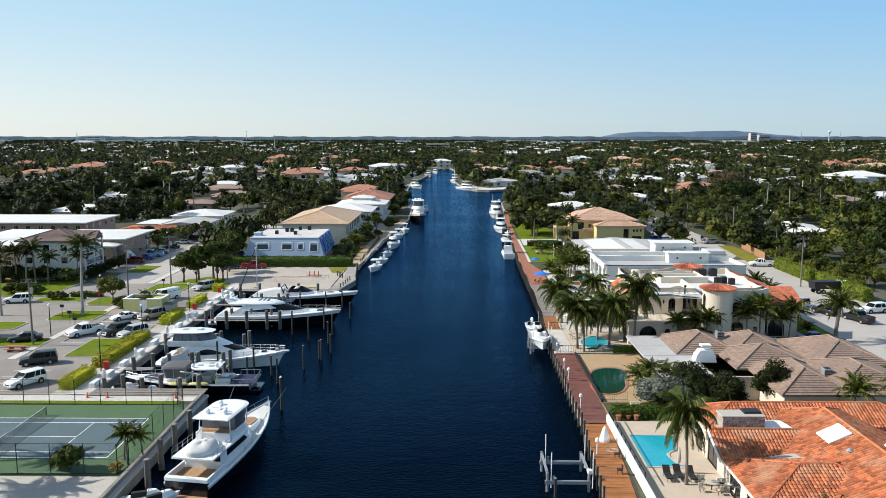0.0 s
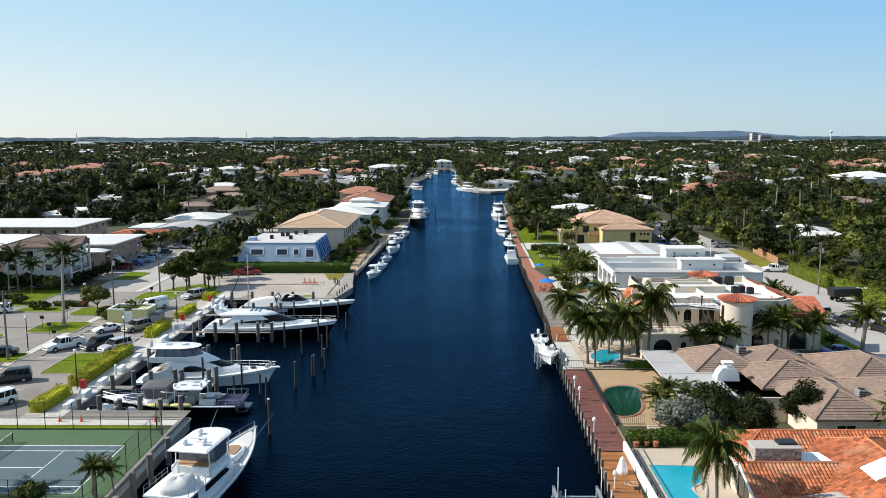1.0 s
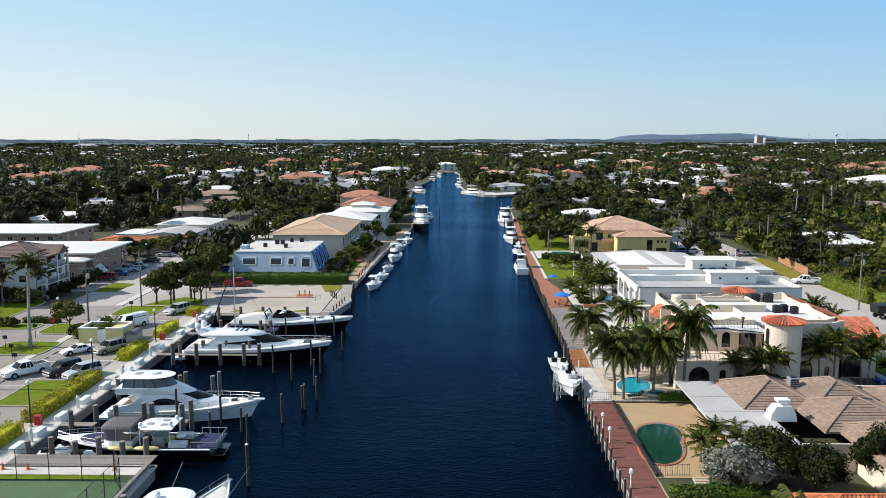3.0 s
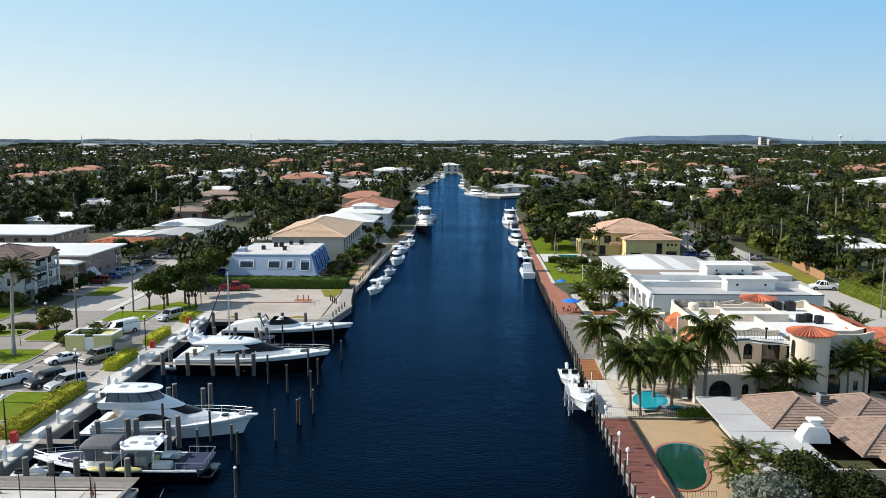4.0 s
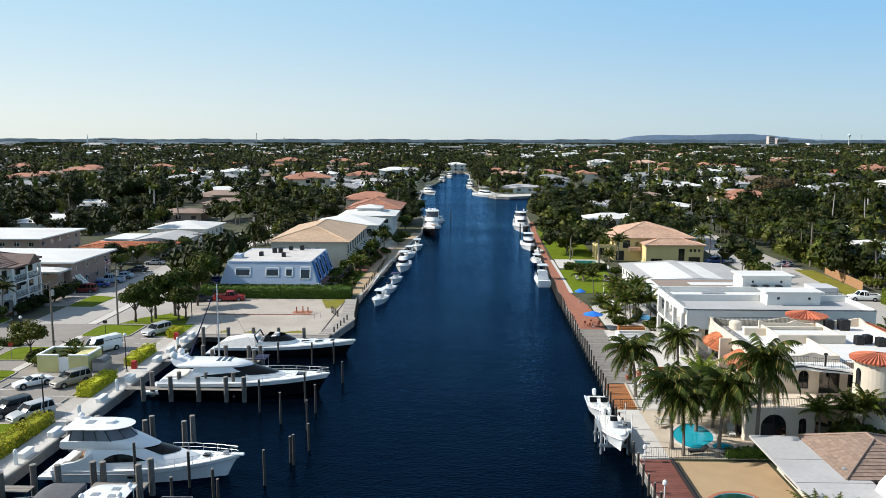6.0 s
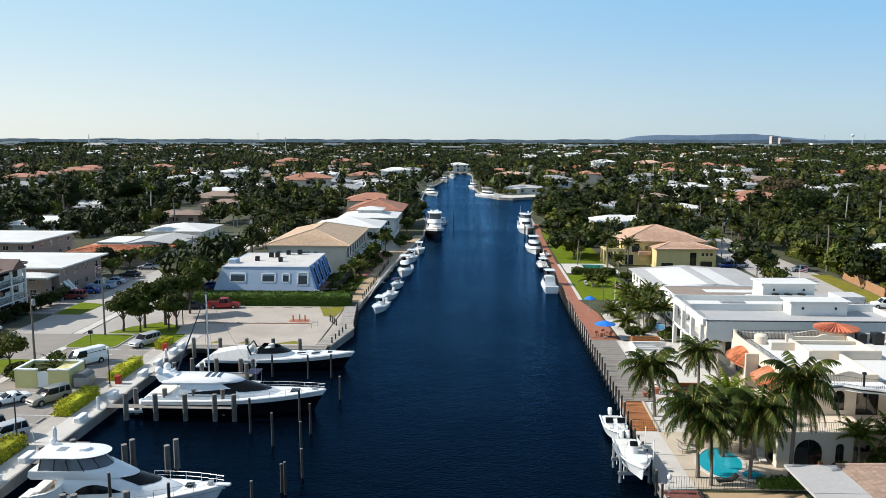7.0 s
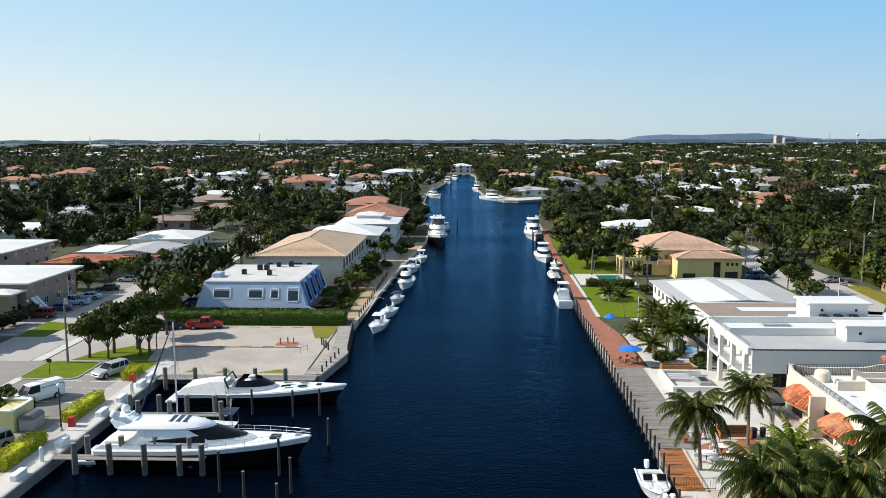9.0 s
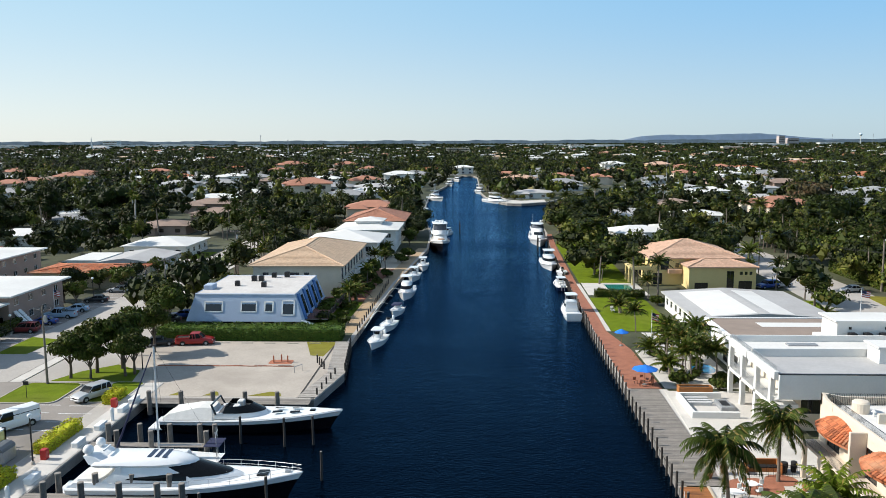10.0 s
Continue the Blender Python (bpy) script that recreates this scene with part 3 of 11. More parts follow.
for poly in (rounded(-53, 101.5, -46.8, 111.3, 0.4), rounded(-67, 123.5, -59, 131, 1.5), rounded(-77, 139, -68, 143, 1.2), rounded(-70, 106.5, -59.5, 111.5, 0.8), rounded(-66, 136, -60.5, 143, 1.4),
             rounded(-60, 149.5, -52.5, 157.5, 1.2), rounded(-98, 144, -77, 162, 2), rounded(-74, 117, -69, 122.5, 1.2), rounded(-48.5, 150, -44.6, 158, 0.6)):
    k = tagged(slab("grass_island", poly, GRASS, "bright mown grass island with a pale kerb", G + 0.12, category="lawn"), group="grass islands")
    cx, cy = sum(p[0] for p in poly) / len(poly), sum(p[1] for p in poly) / len(poly)
    ring = Geo()
    outer = [(cx + (x - cx) * (1 + 0.16 / max(1, abs(x - cx))), cy + (y - cy) * (1 + 0.16 / max(1, abs(y - cy)))) for x, y in poly]
    n = len(poly)
    ring.add([(x, y, G + 0.15) for x, y in poly] + [(x, y, G + 0.15) for x, y in outer] + [(x, y, G - 0.05) for x, y in outer],
             [(i, n + i, n + (i + 1) % n, (i + 1) % n) for i in range(n)] + [(n + i, 2 * n + i, 2 * n + (i + 1) % n, n + (i + 1) % n) for i in range(n)])
    part("kerb", ring, CONC, k).location = (0, 0, 0)
slab("grass_west", rect(-98, 163, -79.5, 172), REDPAV, "dark red paved forecourt")
slab("grass_yard_west", rect(-80, 235, -73.2, 261), GRASS, "front lawn along the street", category="lawn")
slab("grass_west_bays", rect(-83, 176, -79, 181), GRASS, "small bright lawn", G + 0.06, category="lawn")
slab("pavement_lane", rect(-61.0, 158.2, -52.1, 188), ROADM, "pale worn lane beside the lot", G + 0.034)
slab("grass_street_trees", [(-57.5, 158.6), (-46.5, 158.4), (-47.5, 163.5), (-51.8, 166.5), (-55.5, 163)], GRASS, "worn grass strip under street trees", G + 0.07, category="lawn")
slab("grass_street_corner", [(-72.9, 171.8), (-68.2, 171.8), (-67.8, 180.6), (-72.9, 182)], GRASS, "small bright lawn at the street corner", G + 0.09, category="lawn")
for px, w in ((-45.5, 3.2), (-38.6, 1.8), (-34.2, 2.0), (-27.4, 4.2)):
    slab("grass_lot_edge", [(px - w / 2, 153.0), (px + w / 2, 153.0), (px + w / 2 - 0.4, 154.2), (px + w * 0.1, 154.7)], DRYGRASS, "ragged patch of dry grass at the lot edge", G + 0.06, category="lawn")
slab("grass_lot_corner", [(-25.4, 172), (-23.4, 171.5), (-22.6, 179.8), (-27.5, 179.8)], DRYGRASS, "dry grass corner of the lot", G + 0.07, category="lawn")
slab("pavement_hedge_strip", rect(-46.69, 84.9, -44.51, 158), CONC, "pale pavement strip under the walkway hedges", G + 0.033)
slab("pavement_dock_edge", [(21.4, 120.8), (23.4, 120.8), (23.4, 156.9), (22.0, 156.9)], WALKW, "pale paving beside the timber dock", G + 0.014)
slab("pavement_patio_edge", rect(18.7, 76.4, 19.6, 103.4), TANP, "tan paving beside the timber dock", G + 0.014)
slab("pavement_point", [(37, 466.5), (24, 457), (17.8, 460), (12.6, 475), (8.2, 503), (15, 503), (19, 482), (25, 475), (38, 483)], WALKW, "pale paved terrace along the far seawall", G + 0.08)
slab("grass_yard_far", rect(-98, 269, -74, 282), GRASS, "front lawn", category="lawn")
slab("pavement_walk_street", rect(-62.8, 158, -61.2, 300), WALKW, "pale sidewalk", G + 0.08)
slab("pavement_walk_bays", rect(-60.4, 100, -59.2, 150), WALKW, "pale sidewalk", G + 0.08)
slab("pavement_quay_north", [(-23.6, 186), (-20.3, 186), (-18, 234), (-13.8, 290), (-17, 290), (-22, 234)], TANP, "tan boardwalk along the bank", G + 0.05)

# parking stripes and wheel stops
stripes = Geo()
for x0, x1, ys in ((-57.5, -52.8, np.arange(109.5, 129, 2.75)), (-50.8, -46.9, np.arange(110, 129, 2.75)), (-56.5, -51.5, np.arange(86.5, 95, 2.75)), (-56, -51.2, np.arange(138, 157, 2.75)), (-50, -46, np.arange(140.5, 150, 2.75))):
    for y in ys:
        stripes.box(x0, y - 0.06, G + 0.03, x1, y + 0.06, G + 0.036)
for y in np.arange(155, 179, 5.6):
    for x in np.arange(-46, -26, 2.8):
        if (x * 7 + y * 3) % 4 < 2.6:
            stripes.box(x - 0.05, y, G + 0.03, x + 0.05, y + 2.1, G + 0.036)
for y in np.arange(173, 236, 2.8):
    stripes.box(-79, y - 0.06, G + 0.03, -73.4, y + 0.06, G + 0.036)
solo("parking_lines", stripes, LINEP, "faded white parking bay lines", "road marking", kind="structure")
stop = Geo().cbox(-0.9, -0.08, 0, 0.9, 0.08, 0.13, 0.03)
spots = [spot(x, y, G + 0.03, t) for x, y, t in [(-46.95 - 0.2, 111 + 2.75 * i, 90) for i in range(6)] + [(-57.2, 111 + 2.75 * i, 90) for i in range(6)] + [(-45 + 3.4 * i, 166.3 + 0.05 * i, 0) for i in range(6)] + [(-44 + 3.6 * i, 178.9, 0) for i in range(6)]]
ws = tagged(new("wheel_stop", link_mesh("wheel_stop", stop, CONC)), "low pale concrete wheel stop on the asphalt", "wheel stop", "wheel stops")
place(ws, spots)

# house side
slab("pavement_patio_near", rect(19.2, 44, 29.5, 76.3), CREAMP, "cream stone pool terrace", G + 0.1)
slab("pavement_patio_tan", rect(19.4, 82.5, 28.6, 103.4), TANP, "tan coated pool terrace", G + 0.1)
slab("pavement_patio_villa", rect(19.6, 104.2, 52, 118), CREAMP, "cream paved terrace round the villa pool", G + 0.08)
slab("pavement_dock_pale", [(16.8, 104), (19.6, 104), (19.6, 118.08), (17.3, 118.08)], WALKW, "pale concrete dock", G + 0.1)
slab("pavement_garden", [(bank(118.1) + 2.4, 118.1), (30.9, 118.1), (30.9, 132.4), (bank(132.4) + 3.8, 132.4), (bank(127.8) + 3.8, 127.8), (bank(127.8) + 2.4, 127.8)], WALKW, "pale garden paving between the villa and the dock", G + 0.06)
slab("kerb_garden", [(bank(118.1) + 2.3, 118.1), (bank(118.1) + 2.55, 118.1), (bank(127.7) + 2.55, 127.7), (bank(127.7) + 2.3, 127.7)], CREAMP, "cream stone kerb along the timber dock", G + 0.19)
slab("pavement_red_bed", [(24.4 + 2.6 * math.cos(0.26 * k), 128.0 + 1.9 * math.sin(0.26 * k)) for k in range(24)], REDPAV, "patch of red brick paving in the garden", G + 0.075)
slab("pavement_red_round", [(27.3 + 1.5 * math.cos(0.314 * k), 129.4 + 1.3 * math.sin(0.314 * k)) for k in range(20)], REDPAV, "round of red brick paving about a palm", G + 0.079)
slab("pavement_white_terrace", [(21.7, 132.5), (33.3, 132.5), (33.3, 156), (23, 156)], WALKW, "white terrace beside the dock", G + 0.1)
slab("pavement_pavers", [(18.5, 157), (22.8, 157), (22.7, 176), (20.9, 188), (21.3, 200), (21.7, 232), (20.1, 232), (18.8, 183)], REDPAV, "red brick paver quay", G + 0.09)
slab("pavement_pavers_far", [(20.2, 232), (21.8, 232), (23.7, 290), (25.7, 325), (24.1, 325), (22, 290)], REDPAV, "red brick paver quay", G + 0.09)
slab("pavement_garden_walk", [(20.95, 188), (21.7, 188), (22.5, 232), (21.75, 232), (21.35, 200)], WALKW, "narrow white garden path along the quay", G + 0.085)
slab("pavement_bank_terrace", [(-28.4, 212), (-22.4, 212), (-20.6, 240), (-19.6, 252), (-28.4, 252)], REDPAV, "pinkish brick terraces along the bank", G + 0.047)
slab("pavement_bank_pool", [(-30, 252.2), (-19.5, 252.2), (-17.6, 276), (-24, 276), (-24, 266), (-30, 266)], CREAMP, "pale terrace round a bank pool", G + 0.047)
slab("grass_bank_north", [(-29.6, 188.2), (-23.8, 188.2), (-22.6, 211.5), (-25.6, 211.5)], GRASS, "small lawn below a timber deck", G + 0.05, category="lawn")
slab("pavement_pool_far", [(22.6, 219), (35, 219), (35, 233), (22.9, 233)], WALKW, "pale terrace round a garden pool", G + 0.07)
slab("pavement_yard_palms", rect(23.2, 157.2, 33.3, 175.9), WALKW, "pale paved yard under palms", G + 0.045)
slab("pavement_white_yard", rect(26.5, 176, 34, 187), WALKW, "white paved yard beside the annexe", G + 0.075)
slab("grass_garden", [(21.8, 188), (33, 188), (33, 216.5), (22.4, 216.5)], GRASS, "mown canal-side lawn", G + 0.06, category="lawn")
slab("grass_garden_far", [(22.6, 233.2), (34, 233.2), (36, 300), (24.4, 300)], GRASS, "mown canal-side lawn", G + 0.06, category="lawn")
slab("pavement_east", [(56, 100), (80, 100), (80, 160), (82, 190), (64, 196), (57, 150)], ROADM, "pale worn asphalt yard and street")
slab("road_east", [(64, 196), (71, 190), (80, 205), (81, 280), (80, 420), (71, 420), (68, 280)], ROADM, "pale worn residential street")
slab("grass_verge_east", [(75.4, 187), (80.4, 188.5), (82.2, 218), (78, 219)], DRYGRASS, "dry yellow-green verge", G + 0.08, category="lawn")
slab("grass_verge_villa", [(57, 100), (62, 100), (62, 128), (57.5, 128)], GRASS, "narrow bright lawn beside a drive", G + 0.08, category="lawn")
slab("grass_verge_mid", [(56, 196), (64, 200), (66, 214), (58, 214)], GRASS, "small front lawn", G + 0.08, category="lawn")


def deck(name, y0, y1, x0f, x1f, material, label, w=0.145, z=G + 0.02, across=True):
    """Dock boards laid edge to edge over a frame."""
    ob = thing(name, ((x0f(y0) + x1f(y0)) / 2, (y0 + y1) / 2, G - 0.1), label, "dock", kind="structure")
    b, y, rnd = Geo(), y0, random.Random(int(y0))
    while y < y1 - w:
        j = rnd.random() * 0.03
        b.prism([(x0f(y) - j, y), (x1f(y) + j, y), (x1f(y + w) + j, y + w - 0.012), (x0f(y + w) - j, y + w - 0.012)], z + 0.06, z + 0.1 + rnd.random() * 0.006)
        y += w
    part("boards", b, material, ob, kind="stuff")
    f = Geo()
    for x in (x0f, x1f):
        s = 0.12 if x is x0f else -0.32
        f.prism([(x(y0) + s, y0), (x(y0) + s + 0.2, y0), (x(y1) + s + 0.2, y1), (x(y1) + s, y1)], z - 0.1, z + 0.055)
    part("joist", f, PILEW, ob)
    return ob


deck("dock_orange", 34, 75.4, lambda y: bank(y) - 0.1, lambda y: bank(y) + 2.6, ORANGEW, "orange-stained timber dock on the seawall")
deck("dock_red_brown", 75.6, 103.8, lambda y: bank(y) - 0.1, lambda y: bank(y) + 2.9, BROWNW, "red-brown timber dock on the seawall")
deck("dock_orange_far", 118.2, 127.7, lambda y: bank(y) - 0.2, lambda y: bank(y) + 2.3, ORANGEW, "orange-stained timber dock beside a garden")
deck("dock_grey", 127.9, 156.8, lambda y: bank(y) - 0.2, lambda y: bank(y) + 3.9, GREYW, "grey weathered timber dock on pilings")
deck("dock_marina", 84.9, 87.2, lambda y: -41.9, lambda y: -28.2, GREYW, "grey weathered timber dock by the court", w=0.16)
lot_bank = lambda y: float(np.interp(y, [152, 163, 180.5], [-21, -19, -20.7]))
deck("dock_lot_side", 152.4, 180, lambda y: lot_bank(y) - 2.3, lambda y: lot_bank(y) + 0.15, mat("pale_weathered_boards", (0.33, 0.3, 0.265), 0.85, var=0.2, scale=1.2, fine=8, island=0.25), "pale weathered timber quay along the lot", w=0.16)
deck("dock_lot", 149.6, 151.9, lambda y: -41.9, lambda y: -21.2, GREYW, "grey timber dock in front of the lot", w=0.16)


def finger(y, x1, w=1.3):
    deck("finger_pier", y - w / 2, y + w / 2, lambda t: -41.9, lambda t: x1, GREYW, "grey weathered timber finger pier", w=0.16)


for y, x1 in ((124.2, -27.0), (108.3, -38.6), (95.6, -38.2), (136.6, -28.5), (112.6, -38.8)):
    finger(y, x1)
p = thing("finger_pier", (-31, 96.5, G), "short grey floating pier beside a yacht", "dock", kind="structure")
part("boards", Geo().box(-33.2, 96.0, G - 0.1, -28.4, 97.2, G + 0.12), GREYW, p)

# the tennis court
slab("court_surround", rect(-60, 62, -28.6, 81.5), COURTG, "green tennis court surround with faint stains", G + 0.04, category="court")
slab("court", rect(-55.37, 65.84, -31.6, 76.81), COURTB, "faded blue hard tennis court", G + 0.045, category="court")
ln = Geo()
z = G + 0.05
for x0, y0, x1, y1 in ((-55.4, 65.84, -31.6, 65.92), (-55.4, 76.73, -31.6, 76.81), (-55.4, 67.21, -31.6, 67.28), (-55.4, 75.37, -31.6, 75.44), (-31.7, 65.84, -31.6, 76.81), (-37.15, 67.28, -37.08, 75.37), (-49.9, 67.28, -49.8, 75.37), (-49.8, 71.3, -37.1, 71.37)):
    ln.box(x0, y0 - 0.02, z - 0.003, x1, y1 + 0.02, z + 0.003)
solo("court_lines", ln, WHITEP, "white painted tennis court lines", "court marking", kind="structure")
net = thing("tennis_net", (-43.5, 71.3, G), "dark tennis net with a white band on the court", "tennis net")
part("post", Geo().tube([(-43.5, 64.9, G), (-43.5, 64.9, G + 1.1)], 0.05, 8), DARKM, net)
part("post", Geo().tube([(-43.5, 77.7, G), (-43.5, 77.7, G + 1.1)], 0.05, 8), DARKM, net)
w = Geo()
for i in range(11):
    h = 0.1 + i * 0.09
    w.tube([(-43.5, 64.9, G + h), (-43.5, 71.3, G + h - 0.1 * (h > 0.5)), (-43.5, 77.7, G + h)], 0.012, 3, False)
for i in range(100):
    y = 65 + i * 0.127
    w.tube([(-43.5, y, G + 0.05), (-43.5, y, G + 0.98)], 0.008, 3, False)
part("mesh", w, DARKM, net)
part("band", Geo().tube([(-43.5, 64.9, G + 1.06), (-43.5, 71.3, G + 0.94), (-43.5, 77.7, G + 1.06)], 0.04, 5), WHITEP, net)


def chain_fence(pts, label, h=3.0):
    ob = thing("chain_link_fence", (*pts[0], G), label, "fence")
    wire = Geo()
    for (x0, y0), (x1, y1) in zip(pts, pts[1:]):
        p, q = Vector((x0, y0, G)), Vector((x1, y1, G))
        k = max(1, round((q - p).length / 3.0))
        for i in range(k + 1):
            s = p.lerp(q, i / k)
            part("post", Geo().tube([s, s + Vector((0, 0, h))], 0.04, 6), DARKM, ob)
        for z in (0.08, h / 2, h - 0.03):
            part("rail", Geo().tube([p + Vector((0, 0, z)), q + Vector((0, 0, z))], 0.025, 5), DARKM, ob)
        d = int((q - p).length / 0.3)
        for i in range(d):
            s = p.lerp(q, i / d)
            e = p.lerp(q, min(1, (i + 8) / d))
            wire.tube([s + Vector((0, 0, 0.05)), e + Vector((0, 0, h - 0.05))], 0.005, 3, False)
            wire.tube([e + Vector((0, 0, 0.05)), s + Vector((0, 0, h - 0.05))], 0.005, 3, False)
    part("wire_mesh", wire, DARKM, ob)


chain_fence([(-60, 62.1), (-29, 62.1), (-28.7, 64), (-28.7, 79.5), (-30, 81.4)], "dark chain-link fence round the tennis court")
chain_fence([(-30, 81.4), (-60, 81.4)], "dark chain-link fence behind the tennis court")
chain_fence([(-53, 62.0), (-53.2, 61.9)], "dark gate post of the court fence")
wall = Geo().cbox(-28.3, 55, G, -27.9, 84.5, G + 0.45, 0.04)
solo("low_wall", wall, CONCD, "low weathered concrete wall on the seawall", "wall", kind="structure")

# ---- buildings ----
PROOF = mat("pale_grey_coated_roof", (0.40, 0.395, 0.39), 0.8, var=0.08, scale=0.3, fine=8, stain=((0.45, 0.43, 0.42), 0.15, 0.5))
TILES2 = mat("pale_salmon_tile", (0.56, 0.36, 0.25), 0.8, var=0.12, scale=0.4, fine=8, island=0.12, stain=((0.42, 0.26, 0.18), 0.15, 0.5))


def row_of(L, every, w, z0, z1, off=None, arched=False):
    k = max(1, int(L // every))
    gap = L / k
    return [(gap * (i + 0.5) - w / 2, gap * (i + 0.5) + w / 2, z0, z1, arched) for i in range(k)]


def shell(ob, x0, y0, x1, y1, z0, z1, wall, holes, frames=None, t=0.2):
    """Four walls with openings: holes is a dict of S, E, N, W lists."""
    ends = {"S": ((x0, y0), (x1, y0)), "E": ((x1, y0 + t), (x1, y1 - t)), "N": ((x1, y1), (x0, y1)), "W": ((x0, y1 - t), (x0, y0 + t))}
    for side, (p, q) in ends.items():
        hs = holes.get(side, [])
        part("wall", wall_face(Geo(), p, q, z0, z1, hs, t), wall, ob)
        for h in hs:
            window_in(ob, p, q, h, t, frames)


def tiled_hip(ob, box, z, rise, material, eave=0.5, tile=None, barrel=True, seed=1, ridge=True):
    rf = part("roof", Geo().hip(*box, z, rise, eave), material, ob)
    if tile:
        g, rnd = Geo(), random.Random(seed)
        sl = Geo().hip_slopes(*box, z, rise, eave)
        for s in sl:
            tiles_on(g, s, tile[0], tile[1], barrel, rnd)
        part("roof_tiles", g, material, rf, kind="stuff")
        if ridge:
            r = Geo()
            tops = [p for p in sl[0] if p.z > z + rise - 0.01] + [p for p in sl[2] if p.z > z + rise - 0.01]
            ends = sorted({(round(p.x, 3), round(p.y, 3), round(p.z, 3)) for s in sl for p in s if p.z > z + rise - 0.01})
            low = sorted({(round(p.x, 3), round(p.y, 3), round(p.z, 3)) for s in sl for p in s if p.z < z + 0.5})
            for a in low:
                b = min(ends, key=lambda e: (e[0] - a[0]) ** 2 + (e[1] - a[1]) ** 2)
                r.tube([Vector(a) + Vector((0, 0, 0.06)), Vector(b) + Vector((0, 0, 0.06))], 0.11, 6)
            if len(ends) > 1:
                r.tube([Vector(ends[0]) + Vector((0, 0, 0.06)), Vector(ends[-1]) + Vector((0, 0, 0.06))], 0.11, 6)
            part("ridge_tiles", r, material, rf)
    return rf


def house(x0, y0, x1, y1, storeys, wall, roof, label, form="hip", rise=2.0, eave=0.6, tile=None, barrel=False, sides="SEW", every=3.6, group="houses", z0=G - 0.05, seed=1, frames=None):
    h = storeys * 3.0 + 0.2
    ob = thing("house", ((x0 + x1) / 2, (y0 + y1) / 2, G), label, "house", group)
    holes = {}
    for s in sides:
        L = (x1 - x0 if s in "SN" else y1 - y0 - 0.4)
        holes[s] = [w for k in range(storeys) for w in row_of(L, every, 1.5, G + 0.95 + 3 * k, G + 2.3 + 3 * k)]
    shell(ob, x0, y0, x1, y1, z0, G + h, wall, holes, frames)
    if form == "hip":
        tiled_hip(ob, (x0, y0, x1, y1), G + h, rise, roof, eave, tile, barrel, seed, ridge=bool(tile))
    elif form == "flat":
        g = Geo().box(x0 - eave * 0.4, y0 - eave * 0.4, G + h, x1 + eave * 0.4, y1 + eave * 0.4, G + h + 0.3)
        part("roof", g, roof, ob)
    elif form == "gable":
        e, m = eave, (x0 + x1) / 2
        g = Geo().add([(x0 - e, y0 - e, G + h), (m, y0 - e, G + h + rise), (x1 + e, y0 - e, G + h), (x0 - e, y1 + e, G + h), (m, y1 + e, G + h + rise), (x1 + e, y1 + e, G + h),
                       (x0 - e, y0 - e, G + h - 0.2), (x1 + e, y0 - e, G + h - 0.2), (x0 - e, y1 + e, G + h - 0.2), (x1 + e, y1 + e, G + h - 0.2)],
                      [(0, 1, 4, 3), (1, 2, 5, 4), (6, 7, 2, 1, 0), (9, 8, 3, 4, 5), (8, 6, 0, 3), (7, 9, 5, 2), (6, 8, 9, 7)])
        part("roof", g, roof, ob)
    return ob


def ac_unit(x, y, z, s=1.0, case=None):
    ob = thing("air_conditioner", (x, y, z), "dark boxy air conditioner with a round fan grille on a roof" if case else "grey boxy air conditioner with a round fan grille on a roof", "air conditioner", "air conditioners")
    part("cabinet", Geo().cbox(x - 0.45 * s, y - 0.45 * s, z, x + 0.45 * s, y + 0.45 * s, z + 1.0 * s, 0.05), case or GREYM, ob)
    part("grille", Geo().lathe(x, y, [(0.36 * s, z + 0.99 * s), (0.36 * s, z + 1.05 * s), (0.1 * s, z + 1.07 * s)], 14), DARKM, ob)
    for k in range(4):
        part("louvre", Geo().box(x - 0.4 * s, y - 0.47 * s, z + (0.15 + 0.2 * k) * s, x + 0.4 * s, y - 0.452 * s, z + (0.25 + 0.2 * k) * s), DARKM, ob)
    return ob


# house with the orange barrel-tile roof beside the near pool
h1 = thing("house", (40, 55, G), "single-storey cream house with an orange barrel-tile hip roof", "house", "houses")
shell(h1, 26.6, 60.4, 44.5, 71.5, G - 0.05, 3.9, CREAMW, {"W": [(1.5, 3.6, G + 0.1, G + 2.3), (5.2, 8.0, G + 0.1, G + 2.3)]}, DARKM)
shell(h1, 26.2, 36, 44, 60.2, G - 0.05, 3.9, CREAMW, {"W": [(1.2, 3.8, G + 0.1, G + 2.4), (5.2, 7.8, G + 0.1, G + 2.4), (11, 14, G + 0.1, G + 2.4)]}, DARKM)
tiled_hip(h1, (27.0, 66.5, 47, 71.8), 4.3, 1.6, TILEO, 0.5, (0.32, 0.42), True, 3)
tiled_hip(h1, (31.4, 44, 43.0, 71.3), 3.9, 2.72, TILEO, 0.5, (0.32, 0.42), True, 4)
tiled_hip(h1, (26.2, 50.6, 37.6, 59.2), 3.86, 1.7, TILEO, 0.5, (0.32, 0.42), True, 5)
tiled_hip(h1, (26.2, 34, 40, 49.6), 3.88, 2.4, TILEO, 0.5, (0.32, 0.42), True, 6)
